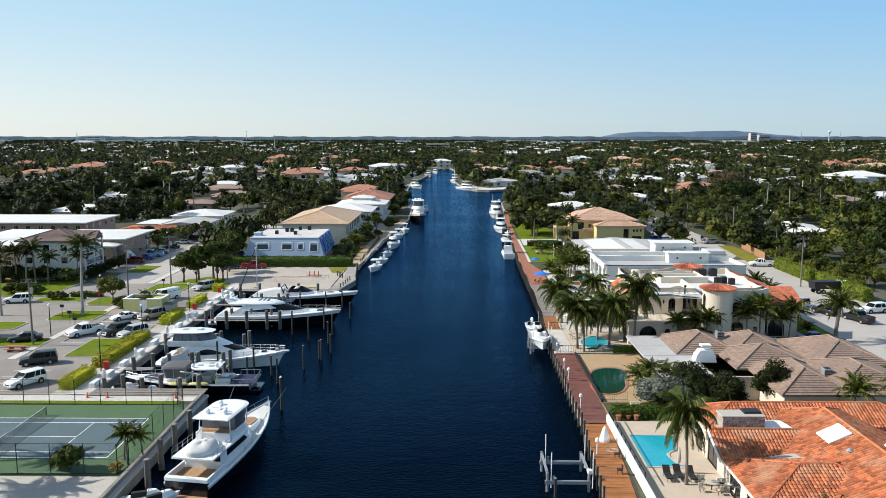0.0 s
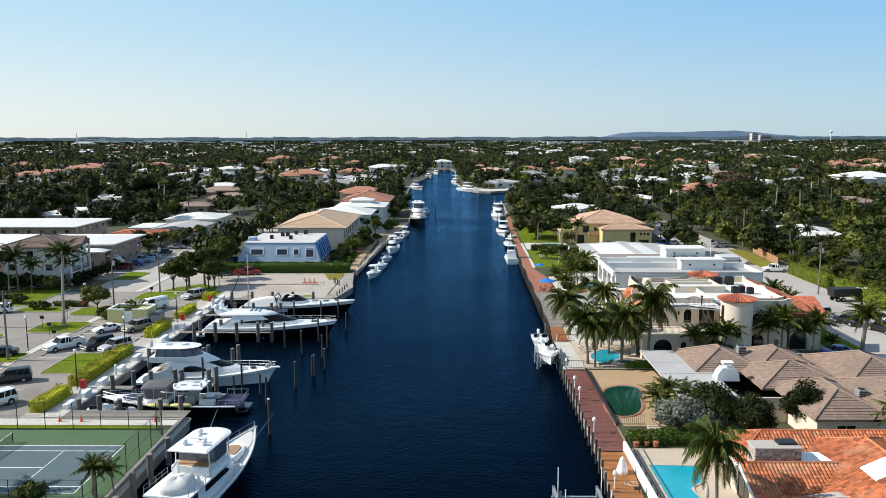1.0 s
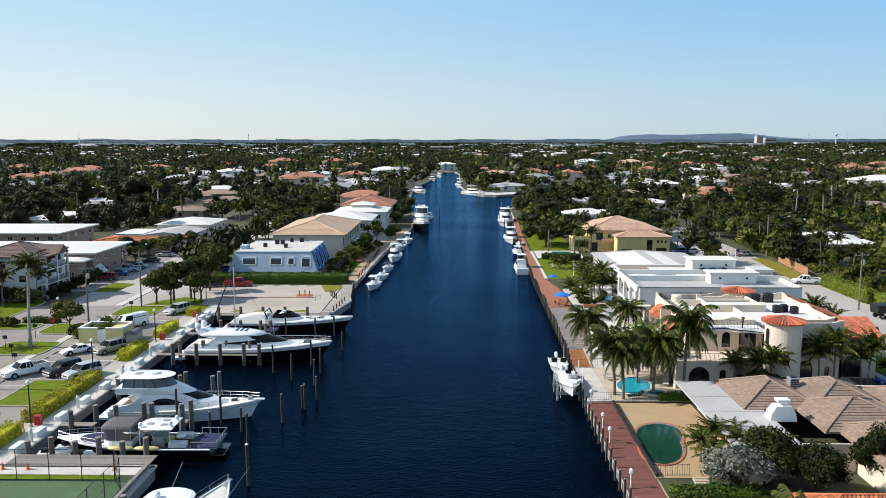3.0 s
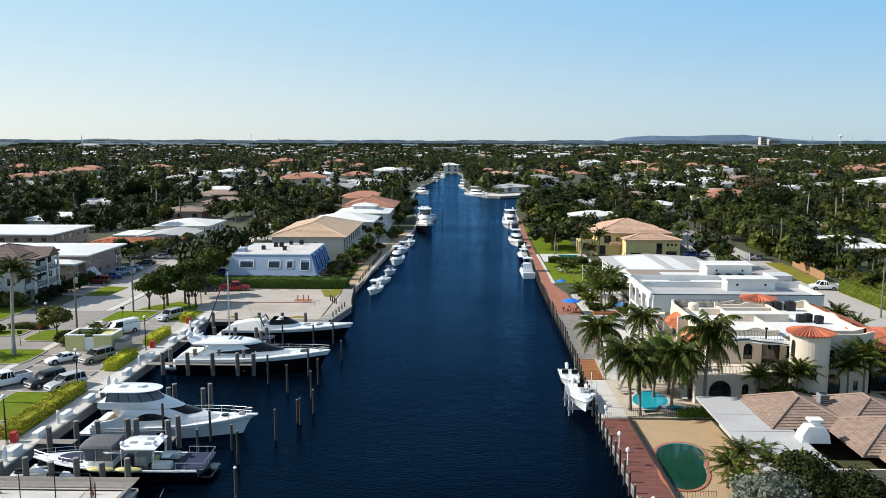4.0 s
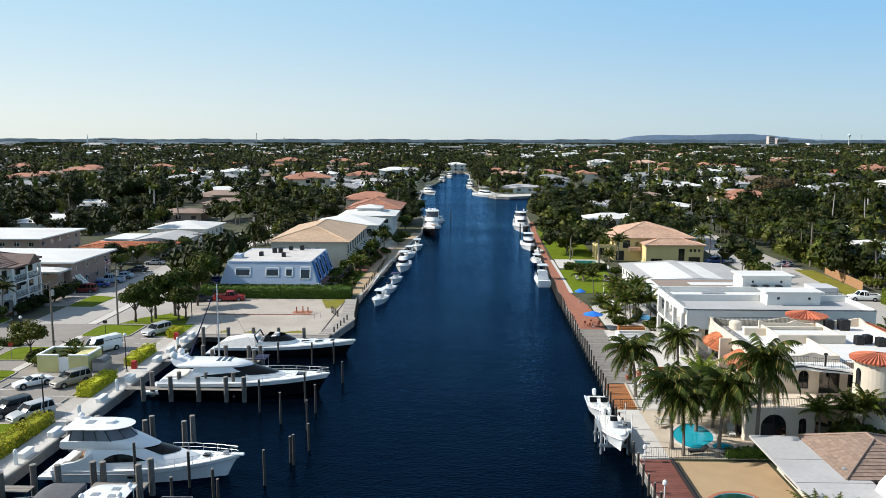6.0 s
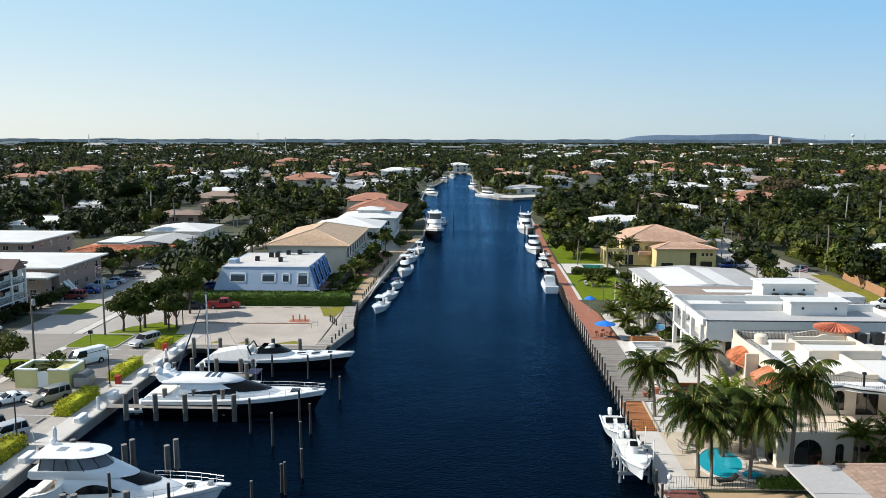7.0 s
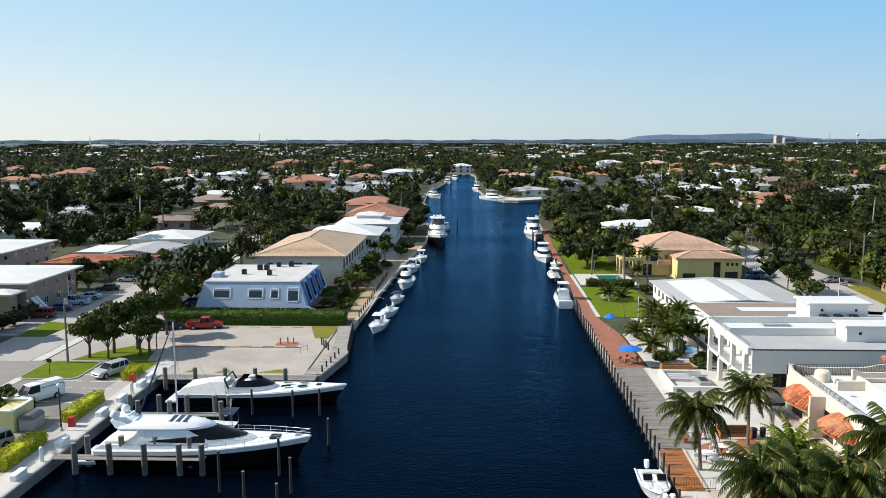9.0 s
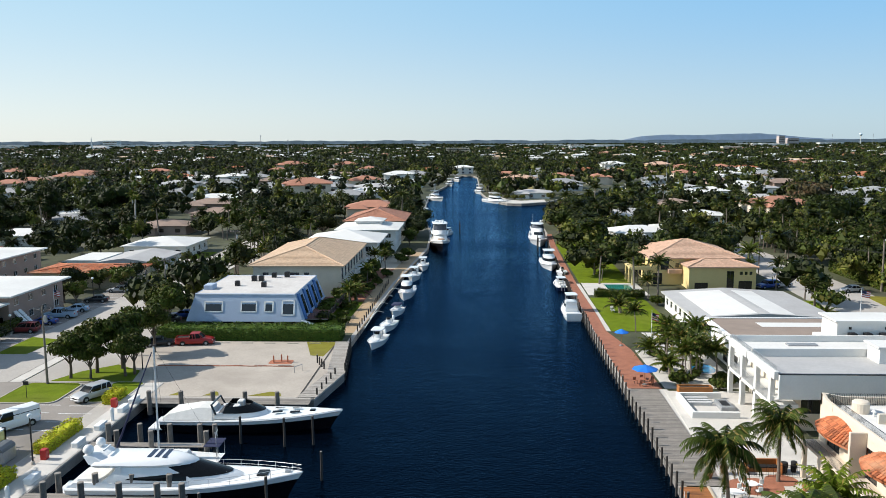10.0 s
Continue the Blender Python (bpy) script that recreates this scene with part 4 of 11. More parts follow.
for sl, seed in (([(25.7, 59.6, 3.9), (36.6, 59.6, 3.9), (36.6, 63.2, 5.35), (25.7, 63.2, 5.35)], 7), ([(36.6, 66.8, 3.9), (25.7, 66.8, 3.9), (25.7, 63.2, 5.35), (36.6, 63.2, 5.35)], 8)):
    c = [Vector(a) for a in sl]
    wing = part("roof", Geo().add(c + [p - Vector((0, 0, 0.22)) for p in c], [(0, 1, 2, 3), (7, 6, 5, 4), (0, 4, 5, 1), (1, 5, 6, 2), (2, 6, 7, 3), (3, 7, 4, 0)]), TILEO, h1)
    part("roof_tiles", tiles_on(Geo(), c, 0.32, 0.42, True, random.Random(seed)), TILEO, wing, kind="stuff")
part("gable_wall", Geo().add([(26.6, 60.2, 3.88), (26.6, 66.4, 3.88), (26.6, 63.2, 5.12), (26.8, 60.2, 3.88), (26.8, 66.4, 3.88), (26.8, 63.2, 5.12)], [(1, 0, 2), (3, 4, 5), (0, 3, 5, 2), (4, 1, 2, 5)]), CREAMW, h1)
part("ridge_tiles", Geo().tube([(25.6, 63.2, 5.42), (34.6, 63.2, 5.42)], 0.12, 6), TILEO, h1)
part("verge_board", Geo().add([(25.62, 59.5, 3.95), (25.62, 63.2, 5.4), (25.62, 66.9, 3.95), (25.62, 59.5, 3.7), (25.62, 63.2, 5.15), (25.62, 66.9, 3.7), (25.5, 59.5, 3.95), (25.5, 63.2, 5.4), (25.5, 66.9, 3.95), (25.5, 59.5, 3.7), (25.5, 63.2, 5.15), (25.5, 66.9, 3.7)], [(6, 7, 10, 9), (7, 8, 11, 10), (0, 1, 7, 6), (1, 2, 8, 7), (3, 9, 10, 4), (4, 10, 11, 5)]), WHITEP, h1)
ch = part("chimney", Geo().box(27.1, 63.9, 4.2, 31.0, 65.5, 6.3), STONE, h1, "broad stone-clad chimney block")
st, rnd = Geo(), random.Random(5)
for i in range(9):
    x = 27.1
    while x < 30.9:
        w = 0.22 + rnd.random() * 0.42
        st.cbox(x, 63.8 - rnd.random() * 0.06, 4.7 + i * 0.175, min(x + w, 31.0) - 0.02, 63.92, 4.7 + i * 0.175 + 0.16, 0.02)
        x += w
part("stone_facing", st, STONE, ch, kind="stuff")
part("cap", Geo().cbox(27.0, 63.75, 6.3, 31.1, 65.6, 6.42, 0.04), CONC, ch, "pale concrete chimney cap")
part("flue_cover", Geo().cbox(29.3, 64.4, 6.42, 30.9, 65.5, 6.62, 0.05), DARKM, ch, "dark metal flue cover")
part("flashing", Geo().add([(31.1, 63.8, 5.3), (33.6, 63.8, 5.3), (33.2, 65.6, 5.35), (31.1, 65.6, 5.35)], [(0, 1, 2, 3)]).prism([(31.1, 63.8), (33.6, 63.8), (33.2, 65.6), (31.1, 65.6)], 5.1, 5.3), WHITEP, h1, "pale metal flashing beside the chimney")
part("skylight", Geo().cbox(-1.1, -1.25, 0, 1.1, 1.25, 0.16, 0.04).moved(pose(35.7, 60.2, 6.08, 0, -25, 0)), WHITEP, h1, "white skylight panel")
part("valley_strip", Geo().add([(28.5, 59.2, 4.05), (32.4, 58.2, 4.75), (32.9, 59.5, 4.75), (28.5, 59.55, 4.05), (28.5, 59.2, 3.95), (32.4, 58.2, 4.6), (32.9, 59.5, 4.6), (28.5, 59.55, 3.95)], [(0, 1, 2, 3), (0, 4, 5, 1), (1, 5, 6, 2)]), CONC, h1, "pale metal valley lining")
part("solar_dome", Geo().lathe(39.2, 57.4, [(0.55, 5.7), (0.55, 6.05), (0.45, 6.25), (0.05, 6.35)], 12), WHITEP, h1, "white dome roof light")
part("roof_light", Geo().cbox(-0.45, -0.6, 0, 0.45, 0.6, 0.14, 0.03).moved(pose(30.3, 52.9, 4.75, 21, 0, 0)), CREAMW, h1)
for x, y, z in ((35.3, 56.6, 5.8), (40.6, 55.2, 5.2), (34.4, 53.4, 5.0), (27.6, 66.6, 4.6)):
    part("roof_vent", Geo().lathe(x, y, [(0.2, z - 0.5), (0.2, z + 0.2), (0.32, z + 0.24), (0.1, z + 0.42)], 10), GREYM, h1)
part("gutter", Geo().box(25.6, 50.2, 3.78, 25.72, 59.6, 3.95), WHITEP, h1)

# brown tile house
h2 = thing("house", (40, 90, G), "low house with a sprawling brown tile roof of many hips", "house", "houses")
shell(h2, 29, 84, 55, 102, G - 0.05, 4.0, CREAMW, {"W": [(1.5, 4.5, G + 0.1, G + 2.4), (6.5, 9.5, G + 0.1, G + 2.4), (11.5, 14.5, G + 0.1, G + 2.4)]}, DARKM)
shell(h2, 38.4, 77, 54, 83.9, G - 0.05, 4.0, CREAMW, {"S": [(2, 4, G + 1, G + 2.3), (8, 10, G + 1, G + 2.3)]})
for i, b in enumerate(((31.5, 93.5, 39, 102.4), (38.4, 93, 46, 102.2), (47.5, 88.5, 56, 100), (37, 87, 46, 95.5), (38.4, 77, 45.6, 88), (44.2, 77, 54, 89.5))):
    tiled_hip(h2, b, 4.0 + 0.012 * i, 2.05, TILEB, 0.5, (0.36, 0.4), False, 10 + i)
part("flat_roof", Geo().box(26.6, 83.2, 3.96, 33, 102.9, 4.18), GROOF, h2, "weathered grey flat roof")
for y in (87.5, 92.4, 97.2):
    part("roof_seam", Geo().box(26.7, y, 4.18, 32.9, y + 0.06, 4.2), CONCD, h2)
part("roof_vent", Geo().lathe(31.6, 94.6, [(0.2, 4.15), (0.2, 4.5), (0.26, 4.52), (0.05, 4.6)], 10), GREYM, h2)
cw = Geo().loft([[(32.4, 89.6, 4.1), (35.1, 89.6, 4.1), (35.1, 91.2, 4.1), (32.4, 91.2, 4.1)], [(32.6, 89.7, 4.9), (35.0, 89.7, 4.9), (35.0, 91.1, 4.9), (32.6, 91.1, 4.9)], [(33.1, 89.8, 5.6), (34.6, 89.8, 5.6), (34.6, 91.0, 5.6), (33.1, 91.0, 5.6)]])
wb = part("chimney", cw, WHITEP, h2, "white sloped chimney block")
part("cap", Geo().cbox(33.2, 89.9, 6.0, 34.5, 90.9, 6.25, 0.05), WHITEP, wb)
ac_unit(45.3, 82.2, 4.55, 1.05)
ac_unit(38.6, 99.2, 4.7, 1.1)

# cream villa with the round tower
v = thing("villa", (40, 122, G), "large cream stucco villa with a round tower and roof terraces", "house", "houses")
Z2, ZR, ZP = 4.9, 8.3, 9.15
sh = [(0.4, 1.6, G + 4.2, G + 6.1, True), (4.4, 5.5, G + 4.2, G + 6.2, True), (6.6, 8.8, Z2 + 0.02, G + 6.3), (9.6, 10.3, G + 4.4, G + 6.1), (1.4, 4.2, G + 0.2, G + 2.9, True), (16, 17, G + 4.2, G + 6.0, True), (17.6, 18.6, G + 4.2, G + 6.0, True), (19.2, 20.2, G + 4.2, G + 6.0, True)]
wh = [(1.3, 3.9, Z2 + 0.02, G + 6.4), (7.5, 10.5, Z2 + 0.02, G + 6.4), (12.6, 15.0, Z2 + 0.02, G + 6.4), (3, 5.5, G + 0.1, G + 2.7, True), (8.5, 11, G + 0.1, G + 2.7, True), (13.2, 15.8, G + 0.1, G + 2.7, True)]
shell(v, 31, 113.5, 50, 130.6, G - 0.05, ZR, CREAMW, {"S": [h for h in sh if h[0] < 15], "W": wh}, DARKM, 0.3)
part("roof", Geo().box(31.2, 113.7, ZR - 0.25, 49.8, 130.4, ZR), WROOF, v, "white coated flat roof terrace")


def wavy_parapet(pts, z0, humps, t=0.28):
    """A low wall whose top swells in soft curves."""
    g = Geo()
    for (x0, y0), (x1, y1) in zip(pts, pts[1:]):
        d = Vector((x1 - x0, y1 - y0))
        n = Vector((-d.y, d.x)).normalized() * t
        k = max(6, int(d.length / 0.5))
        rows = []
        for i in range(k + 1):
            s = i / k
            h = 0.75 + 0.35 * max(0.0, math.cos(s * 2 * math.pi * humps)) ** 2
            p = Vector((x0, y0)) + d * s
            rows.append([(p.x, p.y, z0), (p.x + n.x, p.y + n.y, z0), (p.x + n.x, p.y + n.y, z0 + h), (p.x, p.y, z0 + h)])
        g.loft(rows)
    return g


for pts, hm in (([(31, 113.5), (39.6, 113.5)], 1.5), ([(43.6, 113.5), (50, 113.5)], 1), ([(50, 113.5), (50, 130.6)], 2), ([(50, 130.6), (31, 130.6)], 2)):
    part("parapet", wavy_parapet(pts, ZR - 0.02, hm), CREAMW, v)
# canal-side parapet: straight, dipping by the awnings, with an iron rail and a raised end
part("parapet", wavy_parapet([(31, 130.6), (31, 128.2)], ZR - 0.02, 0.5), CREAMW, v)
part("parapet", Geo().cbox(31, 113.5, ZR - 0.02, 31.28, 128.2, ZR + 0.72, 0.04), CREAMW, v)
part("parapet_rail", rail_along(Geo(), [(31.5, 114.2, ZR), (31.5, 122, ZR), (31.5, 130.2, ZR), (36, 130.2, ZR), (41, 130.2, ZR)], 1.1, 0.16, 0.016), DARKM, v, "black iron rail along the roof edge")
for x0, y0, x1, y1, h in ((36.2, 121.5, 36.5, 127, 0.95), (36.5, 121.5, 44, 121.8, 1.0), (43.7, 121.8, 44, 130.3, 0.8), (39.4, 113.8, 39.7, 121.4, 0.7), (33.6, 125.2, 36.2, 125.5, 0.9), (36.5, 126.7, 43.6, 127, 0.75)):
    part("roof_wall", Geo().cbox(x0, y0, ZR - 0.01, x1, y1, ZR + h, 0.04), CREAMW, v)
part("roof_wall", wavy_parapet([(36.6, 128.6), (43.4, 128.6)], ZR - 0.01, 1.5), CREAMW, v)
part("roof_step", Geo().box(36.6, 121.9, ZR, 43.6, 126.6, ZR + 0.35), WROOF, v)
for x, y, h in ((34.2, 127.2, 0.6), (34.9, 126.6, 0.5), (41.6, 128.0, 0.5), (34.0, 123.4, 0.35)):
    part("roof_vent", Geo().lathe(x, y, [(0.1, ZR - 0.01), (0.1, ZR + h * 0.7), (0.24, ZR + h * 0.72), (0.05, ZR + h)], 10), WHITEP, v)
part("stair_drum", Geo().lathe(33.6, 128.4, [(0.75, ZR - 0.01), (0.75, ZR + 0.9), (0.6, ZR + 1.05), (0.05, ZR + 1.15)], 18), CREAMW, v)
# front wing with the arched loggia, balcony above
shell(v, 28.4, 109, 35.4, 113.4, G - 0.05, Z2 - 0.25, CREAMW, {"S": [(1.6, 4.2, G + 0.15, G + 2.9, True), (5.4, 6.2, G + 0.2, G + 2.5, True)], "W": [(1.2, 3.2, G + 0.15, G + 2.7, True)]}, DARKM, 0.3)
part("balcony", Geo().prism([(28.1, 108.7), (35.5, 108.7), (36.4, 109.6), (39.8, 110.2), (39.8, 113.5), (28.1, 113.5)], Z2 - 0.25, Z2), CREAMW, v)
part("balcony_rail", rail_along(Geo(), [(28.2, 113.4, Z2), (28.2, 108.8, Z2), (35.4, 108.8, Z2), (36.3, 109.7, Z2), (39.6, 110.3, Z2)], 0.95, 0.16, 0.014), DARKM, v, "black iron balcony rail")
part("terrace_edge", Geo().prism([(33, 111.9), (35.5, 112.3), (37, 111.4), (38.6, 111.0), (39.8, 110.6), (39.8, 113.5), (33, 113.5)], ZR - 0.45, ZR + 0.05), WHITEP, v)
part("terrace_rail", rail_along(Geo(), [(33.1, 112.1, ZR + 0.05), (35.5, 112.5, ZR + 0.05), (37, 111.6, ZR + 0.05), (39.6, 110.9, ZR + 0.05)], 0.9, 0.16, 0.014), DARKM, v, "black iron terrace rail")
part("gutter", Geo().tube([(33.0, 111.8, ZR - 0.1), (35.5, 112.2, ZR - 0.1), (37, 111.3, ZR - 0.15), (38.6, 110.9, ZR - 0.2), (39.9, 110.4, ZR - 0.3), (39.9, 110.4, Z2)], 0.07, 6), DARKM, v, "black rain gutter and downpipe")
for x in (34.6, 38.6):
    part("wall_lantern", Geo().lathe(x, 113.36, [(0.05, Z2 + 1.7), (0.13, Z2 + 1.85), (0.13, Z2 + 2.15), (0.03, Z2 + 2.35)], 8), DARKM, v)
part("terrace_rail", rail_along(Geo(), [(30, 114.0, ZR + 0.8), (33, 114, ZR + 0.8)], 0.5, 0.16, 0.014), DARKM, v)
for x in (35.6, 38.9):
    part("column", Geo().lathe(x, 109.9 if x < 37 else 110.6, [(0.32, G), (0.28, G + 0.3), (0.26, Z2 - 0.6), (0.36, Z2 - 0.25)], 12), CREAMW, v)
part("chimney_pipe", Geo().tube([(37.4, 111.9, ZR), (37.4, 111.9, ZR + 1.3)], 0.1, 8).lathe(37.4, 111.9, [(0.22, ZR + 1.25), (0.22, ZR + 1.4), (0.05, ZR + 1.5)], 10), DARKM, v)
tw = Geo().lathe(41.6, 109.6, [(2.15, G - 0.05), (2.15, 9.5), (2.3, 9.55), (2.3, 9.75)], 36)
tower = part("tower", tw, CREAMW, v, "round cream stucco tower", smooth=False)
part("tower_cap", Geo().lathe(41.6, 109.6, [(2.55, 9.7), (2.6, 9.78), (0.1, 10.45)], 36), TILER, tower, "red tile cone cap")
tt, rnd = Geo(), random.Random(8)
for k in range(40):
    a = 2 * math.pi * k / 40
    ca, sa = math.cos(a), math.sin(a)
    tt.tube([(41.6 + ca * 2.66, 109.6 + sa * 2.66, 9.82), (41.6 + ca * 0.25, 109.6 + sa * 0.25, 10.48)], [0.14, 0.03], 5)
part("cap_tile", tt, TILER, tower, kind="stuff")


def slit(az, z0, z1, w, r=2.16):
    """A dark arched slit window on the round tower."""
    g = Geo()
    k, half = 5, w / r / 2
    bot = [(41.6 + (r + 0.02) * math.cos(az + half * (2 * i / k - 1)), 109.6 + (r + 0.02) * math.sin(az + half * (2 * i / k - 1))) for i in range(k + 1)]
    top = [z1 - w * 0.5 * (1 - math.sqrt(max(0, 1 - (2 * i / k - 1) ** 2))) for i in range(k + 1)]
    g.loft([[(x, y, z0) for x, y in bot], [(x, y, t) for (x, y), t in zip(bot, top)]], caps=False, closed=False)
    return g


part("window", slit(radians(-100), 4.7, 6.1, 0.75), GLASS, tower)
part("window", slit(radians(192), 7.0, 9.0, 0.7), GLASS, tower)
# wall right of the tower with three arched windows and a dark door
p, q = (43.5, 111.6), (50, 111.6)
hs = [(1.2, 2.1, G + 4.2, G + 6.0, True), (2.7, 3.6, G + 4.2, G + 6.0, True), (4.2, 5.1, G + 4.2, G + 6.0, True), (0.9, 2.9, G + 0.1, G + 3.0, True), (4.4, 5.0, G + 1, G + 2.2)]
part("wall", wall_face(Geo(), p, q, G - 0.05, ZR, hs, 0.3), CREAMW, v)
for h in hs:
    window_in(v, p, q, h, 0.3, DARKM, bars=0)
part("parapet", wavy_parapet([p, q], ZR, 1), CREAMW, v)
part("wall", wall_face(Geo(), (50, 111.6), (50, 113.5), G - 0.05, ZR, [], 0.3), CREAMW, v)
part("small_balcony", Geo().lathe(46.2, 111.3, [(0.3, 4.2), (1.4, 4.7), (1.45, 4.95)], 16), CREAMW, v)
part("balcony_rail", rail_along(Geo(), [(44.8, 111.2, 4.95), (45.2, 110.2, 4.95), (46.2, 109.9, 4.95), (47.2, 110.2, 4.95), (47.6, 111.2, 4.95)], 0.9, 0.16, 0.014), DARKM, v)
# east wing with the tile shed roofs
shell(v, 50.1, 114, 55.6, 128, G - 0.05, 6.8, CREAMW, {"S": [(2.0, 3.6, G + 3.6, G + 5.4), (1.0, 3.6, G + 0.1, G + 2.8, True)], "E": [(2, 3.4, G + 3.6, G + 5)]}, DARKM, 0.3)
part("balcony_rail", rail_along(Geo(), [(51.8, 113.8, 4.6), (51.8, 113.3, 4.6), (54, 113.3, 4.6), (54, 113.8, 4.6)], 0.9, 0.16, 0.014), DARKM, v)
for sl, seed in (([(49.6, 113.2, 6.75), (56.1, 113.2, 6.75), (56.1, 118, 8.5), (49.6, 118, 8.5)], 21), ([(56.1, 118, 6.8), (56.1, 130, 6.8), (50.3, 130, 9.0), (50.3, 118, 9.0)], 22)):
    s = [Vector(a) for a in sl]
    base = Geo().add(s + [p - Vector((0, 0, 0.25)) for p in s], [(0, 1, 2, 3), (7, 6, 5, 4), (0, 4, 5, 1), (1, 5, 6, 2), (2, 6, 7, 3), (3, 7, 4, 0)])
    r = part("tile_roof", base, TILER, v)
    part("roof_tiles", tiles_on(Geo(), s, 0.34, 0.45, True, random.Random(seed)), TILER, r, kind="stuff")
turret = part("turret", Geo().lathe(43.6, 131.4, [(2.0, G - 0.05), (2.0, 9.3), (2.15, 9.35)], 28), CREAMW, v, "round cream stair turret against the rear wall", smooth=True)
part("turret_cap", Geo().lathe(43.6, 131.4, [(2.45, 9.34), (2.5, 9.42), (0.1, 10.0)], 28), TILER, turret, "red tile cone cap")
tt = Geo()
for k in range(34):
    ca, sa = math.cos(2 * math.pi * k / 34), math.sin(2 * math.pi * k / 34)
    tt.tube([(43.6 + ca * 2.55, 131.4 + sa * 2.55, 9.46), (43.6 + ca * 0.25, 131.4 + sa * 0.25, 10.03)], [0.14, 0.03], 5)
part("cap_tile", tt, TILER, turret, kind="stuff")
# awnings and balcony on the canal side
part("balcony", Geo().box(29.3, 114, Z2 - 0.25, 30.95, 130.5, Z2), CREAMW, v)
part("balcony_rail", rail_along(Geo(), [(29.4, 114, Z2), (29.4, 130.4, Z2)], 0.95, 0.2, 0.014), DARKM, v)


def fan_awning(y0, y1, reach):
    """A bowed tile awning: barrel tiles fan out from an arched line on the wall."""
    inner, outer, k = [], [], 22
    for i in range(k + 1):
        u = i / k
        bow = math.sin(math.pi * u)
        inner.append(Vector((31.0, y0 + (y1 - y0) * (0.12 + 0.76 * u), 7.35 + 0.9 * bow ** 0.8)))
        outer.append(Vector((30.85 - reach * bow ** 0.55, y0 + (y1 - y0) * u, 6.85 + 0.12 * bow)))
    rows = [[a, b, b - Vector((0, 0, 0.16)), a - Vector((0, 0, 0.3))] for a, b in zip(inner, outer)]
    r = part("awning_roof", Geo().loft(rows), TILEO, v, "bowed orange tile awning over a balcony door")
    t, rnd = Geo(), random.Random(int(y0))
    for a, b in zip(inner, outer):
        up = Vector((0, 0, 0.05))
        for m in range(4):
            c, d = a.lerp(b, m / 4), a.lerp(b, (m + 1.12) / 4)
            t.tube([c + up, d + up + Vector((0, 0, 0.05 + 0.02 * rnd.random()))], [0.13, 0.17], 5)
    part("roof_tiles", t, TILEO, r, kind="stuff")


fan_awning(122.6, 129.9, 1.5), fan_awning(115.2, 121.2, 1.6)
part("wing_wall", Geo().cbox(29.6, 121.75, Z2, 31.0, 122.05, ZR + 0.5, 0.05), CREAMW, v)
for y in (115.0, 118.2, 121.9, 126, 130.2):
    part("column", Geo().cbox(29.4, y - 0.2, G, 29.8, y + 0.2, Z2 - 0.25, 0.04), CREAMW, v)
for x, y in ((45.4, 121.3), (46.6, 121.8), (47.5, 120.6)):
    ac_unit(x, y, ZR, 1.0, DARKM)
ac_unit(47, 128.5, ZR, 1.3, DARKM), ac_unit(45.4, 129, ZR, 1.1, DARKM)

# white modern house
w = thing("house", (43, 150, G), "white modern two-storey house with stepped flat roofs and balconies", "house", "houses")
shell(w, 33.4, 142.6, 57, 156, G - 0.05, 5.4, CREAMW, {"S": row_of(23.6, 3.4, 2.2, G + 1.9, G + 3.6), "W": row_of(13, 4.2, 2.8, G + 0.1, G + 2.7)}, DARKM)
shell(w, 33.4, 140.8, 57, 156, 5.42, 7.55, WHITEW, {"W": row_of(14.8, 4.8, 3.2, 5.6, 7.2), "E": row_of(14.8, 5, 1.4, 5.6, 7)}, DARKM)
part("fascia_wall", Geo().box(31.0, 140.5, 5.4, 57.2, 140.76, 8.1), WHITEW, w, "plain pale upper wall")
part("fascia_cap", Geo().cbox(30.95, 140.44, 8.1, 57.25, 140.8, 8.18, 0.02), DARKM, w, "dark metal edge on the upper wall")
part("soffit", Geo().box(31.0, 140.8, 5.28, 57.0, 142.5, 5.4), WHITEW, w)
part("floor_slab", Geo().box(30.6, 141.0, 4.3, 33.35, 156, 4.65), WHITEW, w)
part("roof", Geo().box(31.2, 140.8, 7.56, 56.9, 149.3, 7.66), PROOF, w, "pale grey flat roof")
part("roof", Geo().box(31.2, 149.8, 7.56, 56.9, 155.8, 7.8), WROOF, w)
part("parapet", Geo().cbox(31.2, 149.35, 7.6, 57.2, 149.6, 8.62, 0.02), WHITEW, w)
part("parapet", Geo().cbox(30.6, 155.8, 7.6, 57.2, 156.05, 8.6, 0.02), WHITEW, w)
part("parapet", Geo().cbox(57.0, 140.8, 7.5, 57.2, 155.8, 8.3, 0.02), WHITEW, w)
for y0, y1 in ((141.0, 149.3), (149.65, 155.75)):
    part("roof_beam", Geo().cbox(30.6, y0, 7.45, 31.15, y1, 8.3, 0.03), WHITEW, w)
for y in (142.2, 146.6, 151.2, 155.6):
    part("column", Geo().cbox(30.6, y - 0.3, G, 31.15, y + 0.3, 7.45, 0.03), WHITEW, w)
    part("cross_beam", Geo().box(31.15, y - 0.15, 7.1, 33.38, y + 0.15, 7.5), WHITEW, w)
part("balcony_rail", rail_along(Geo(), [(30.7, 141.2, 4.65), (30.7, 155.8, 4.65)], 1.05, 0.14, 0.016), STEEL, w)
part("roof_rail", rail_along(Geo(), [(30.9, 141.2, 8.3), (30.9, 149.2, 8.3), (30.9, 155.6, 8.3)], 0.55, 0.14, 0.014), STEEL, w)
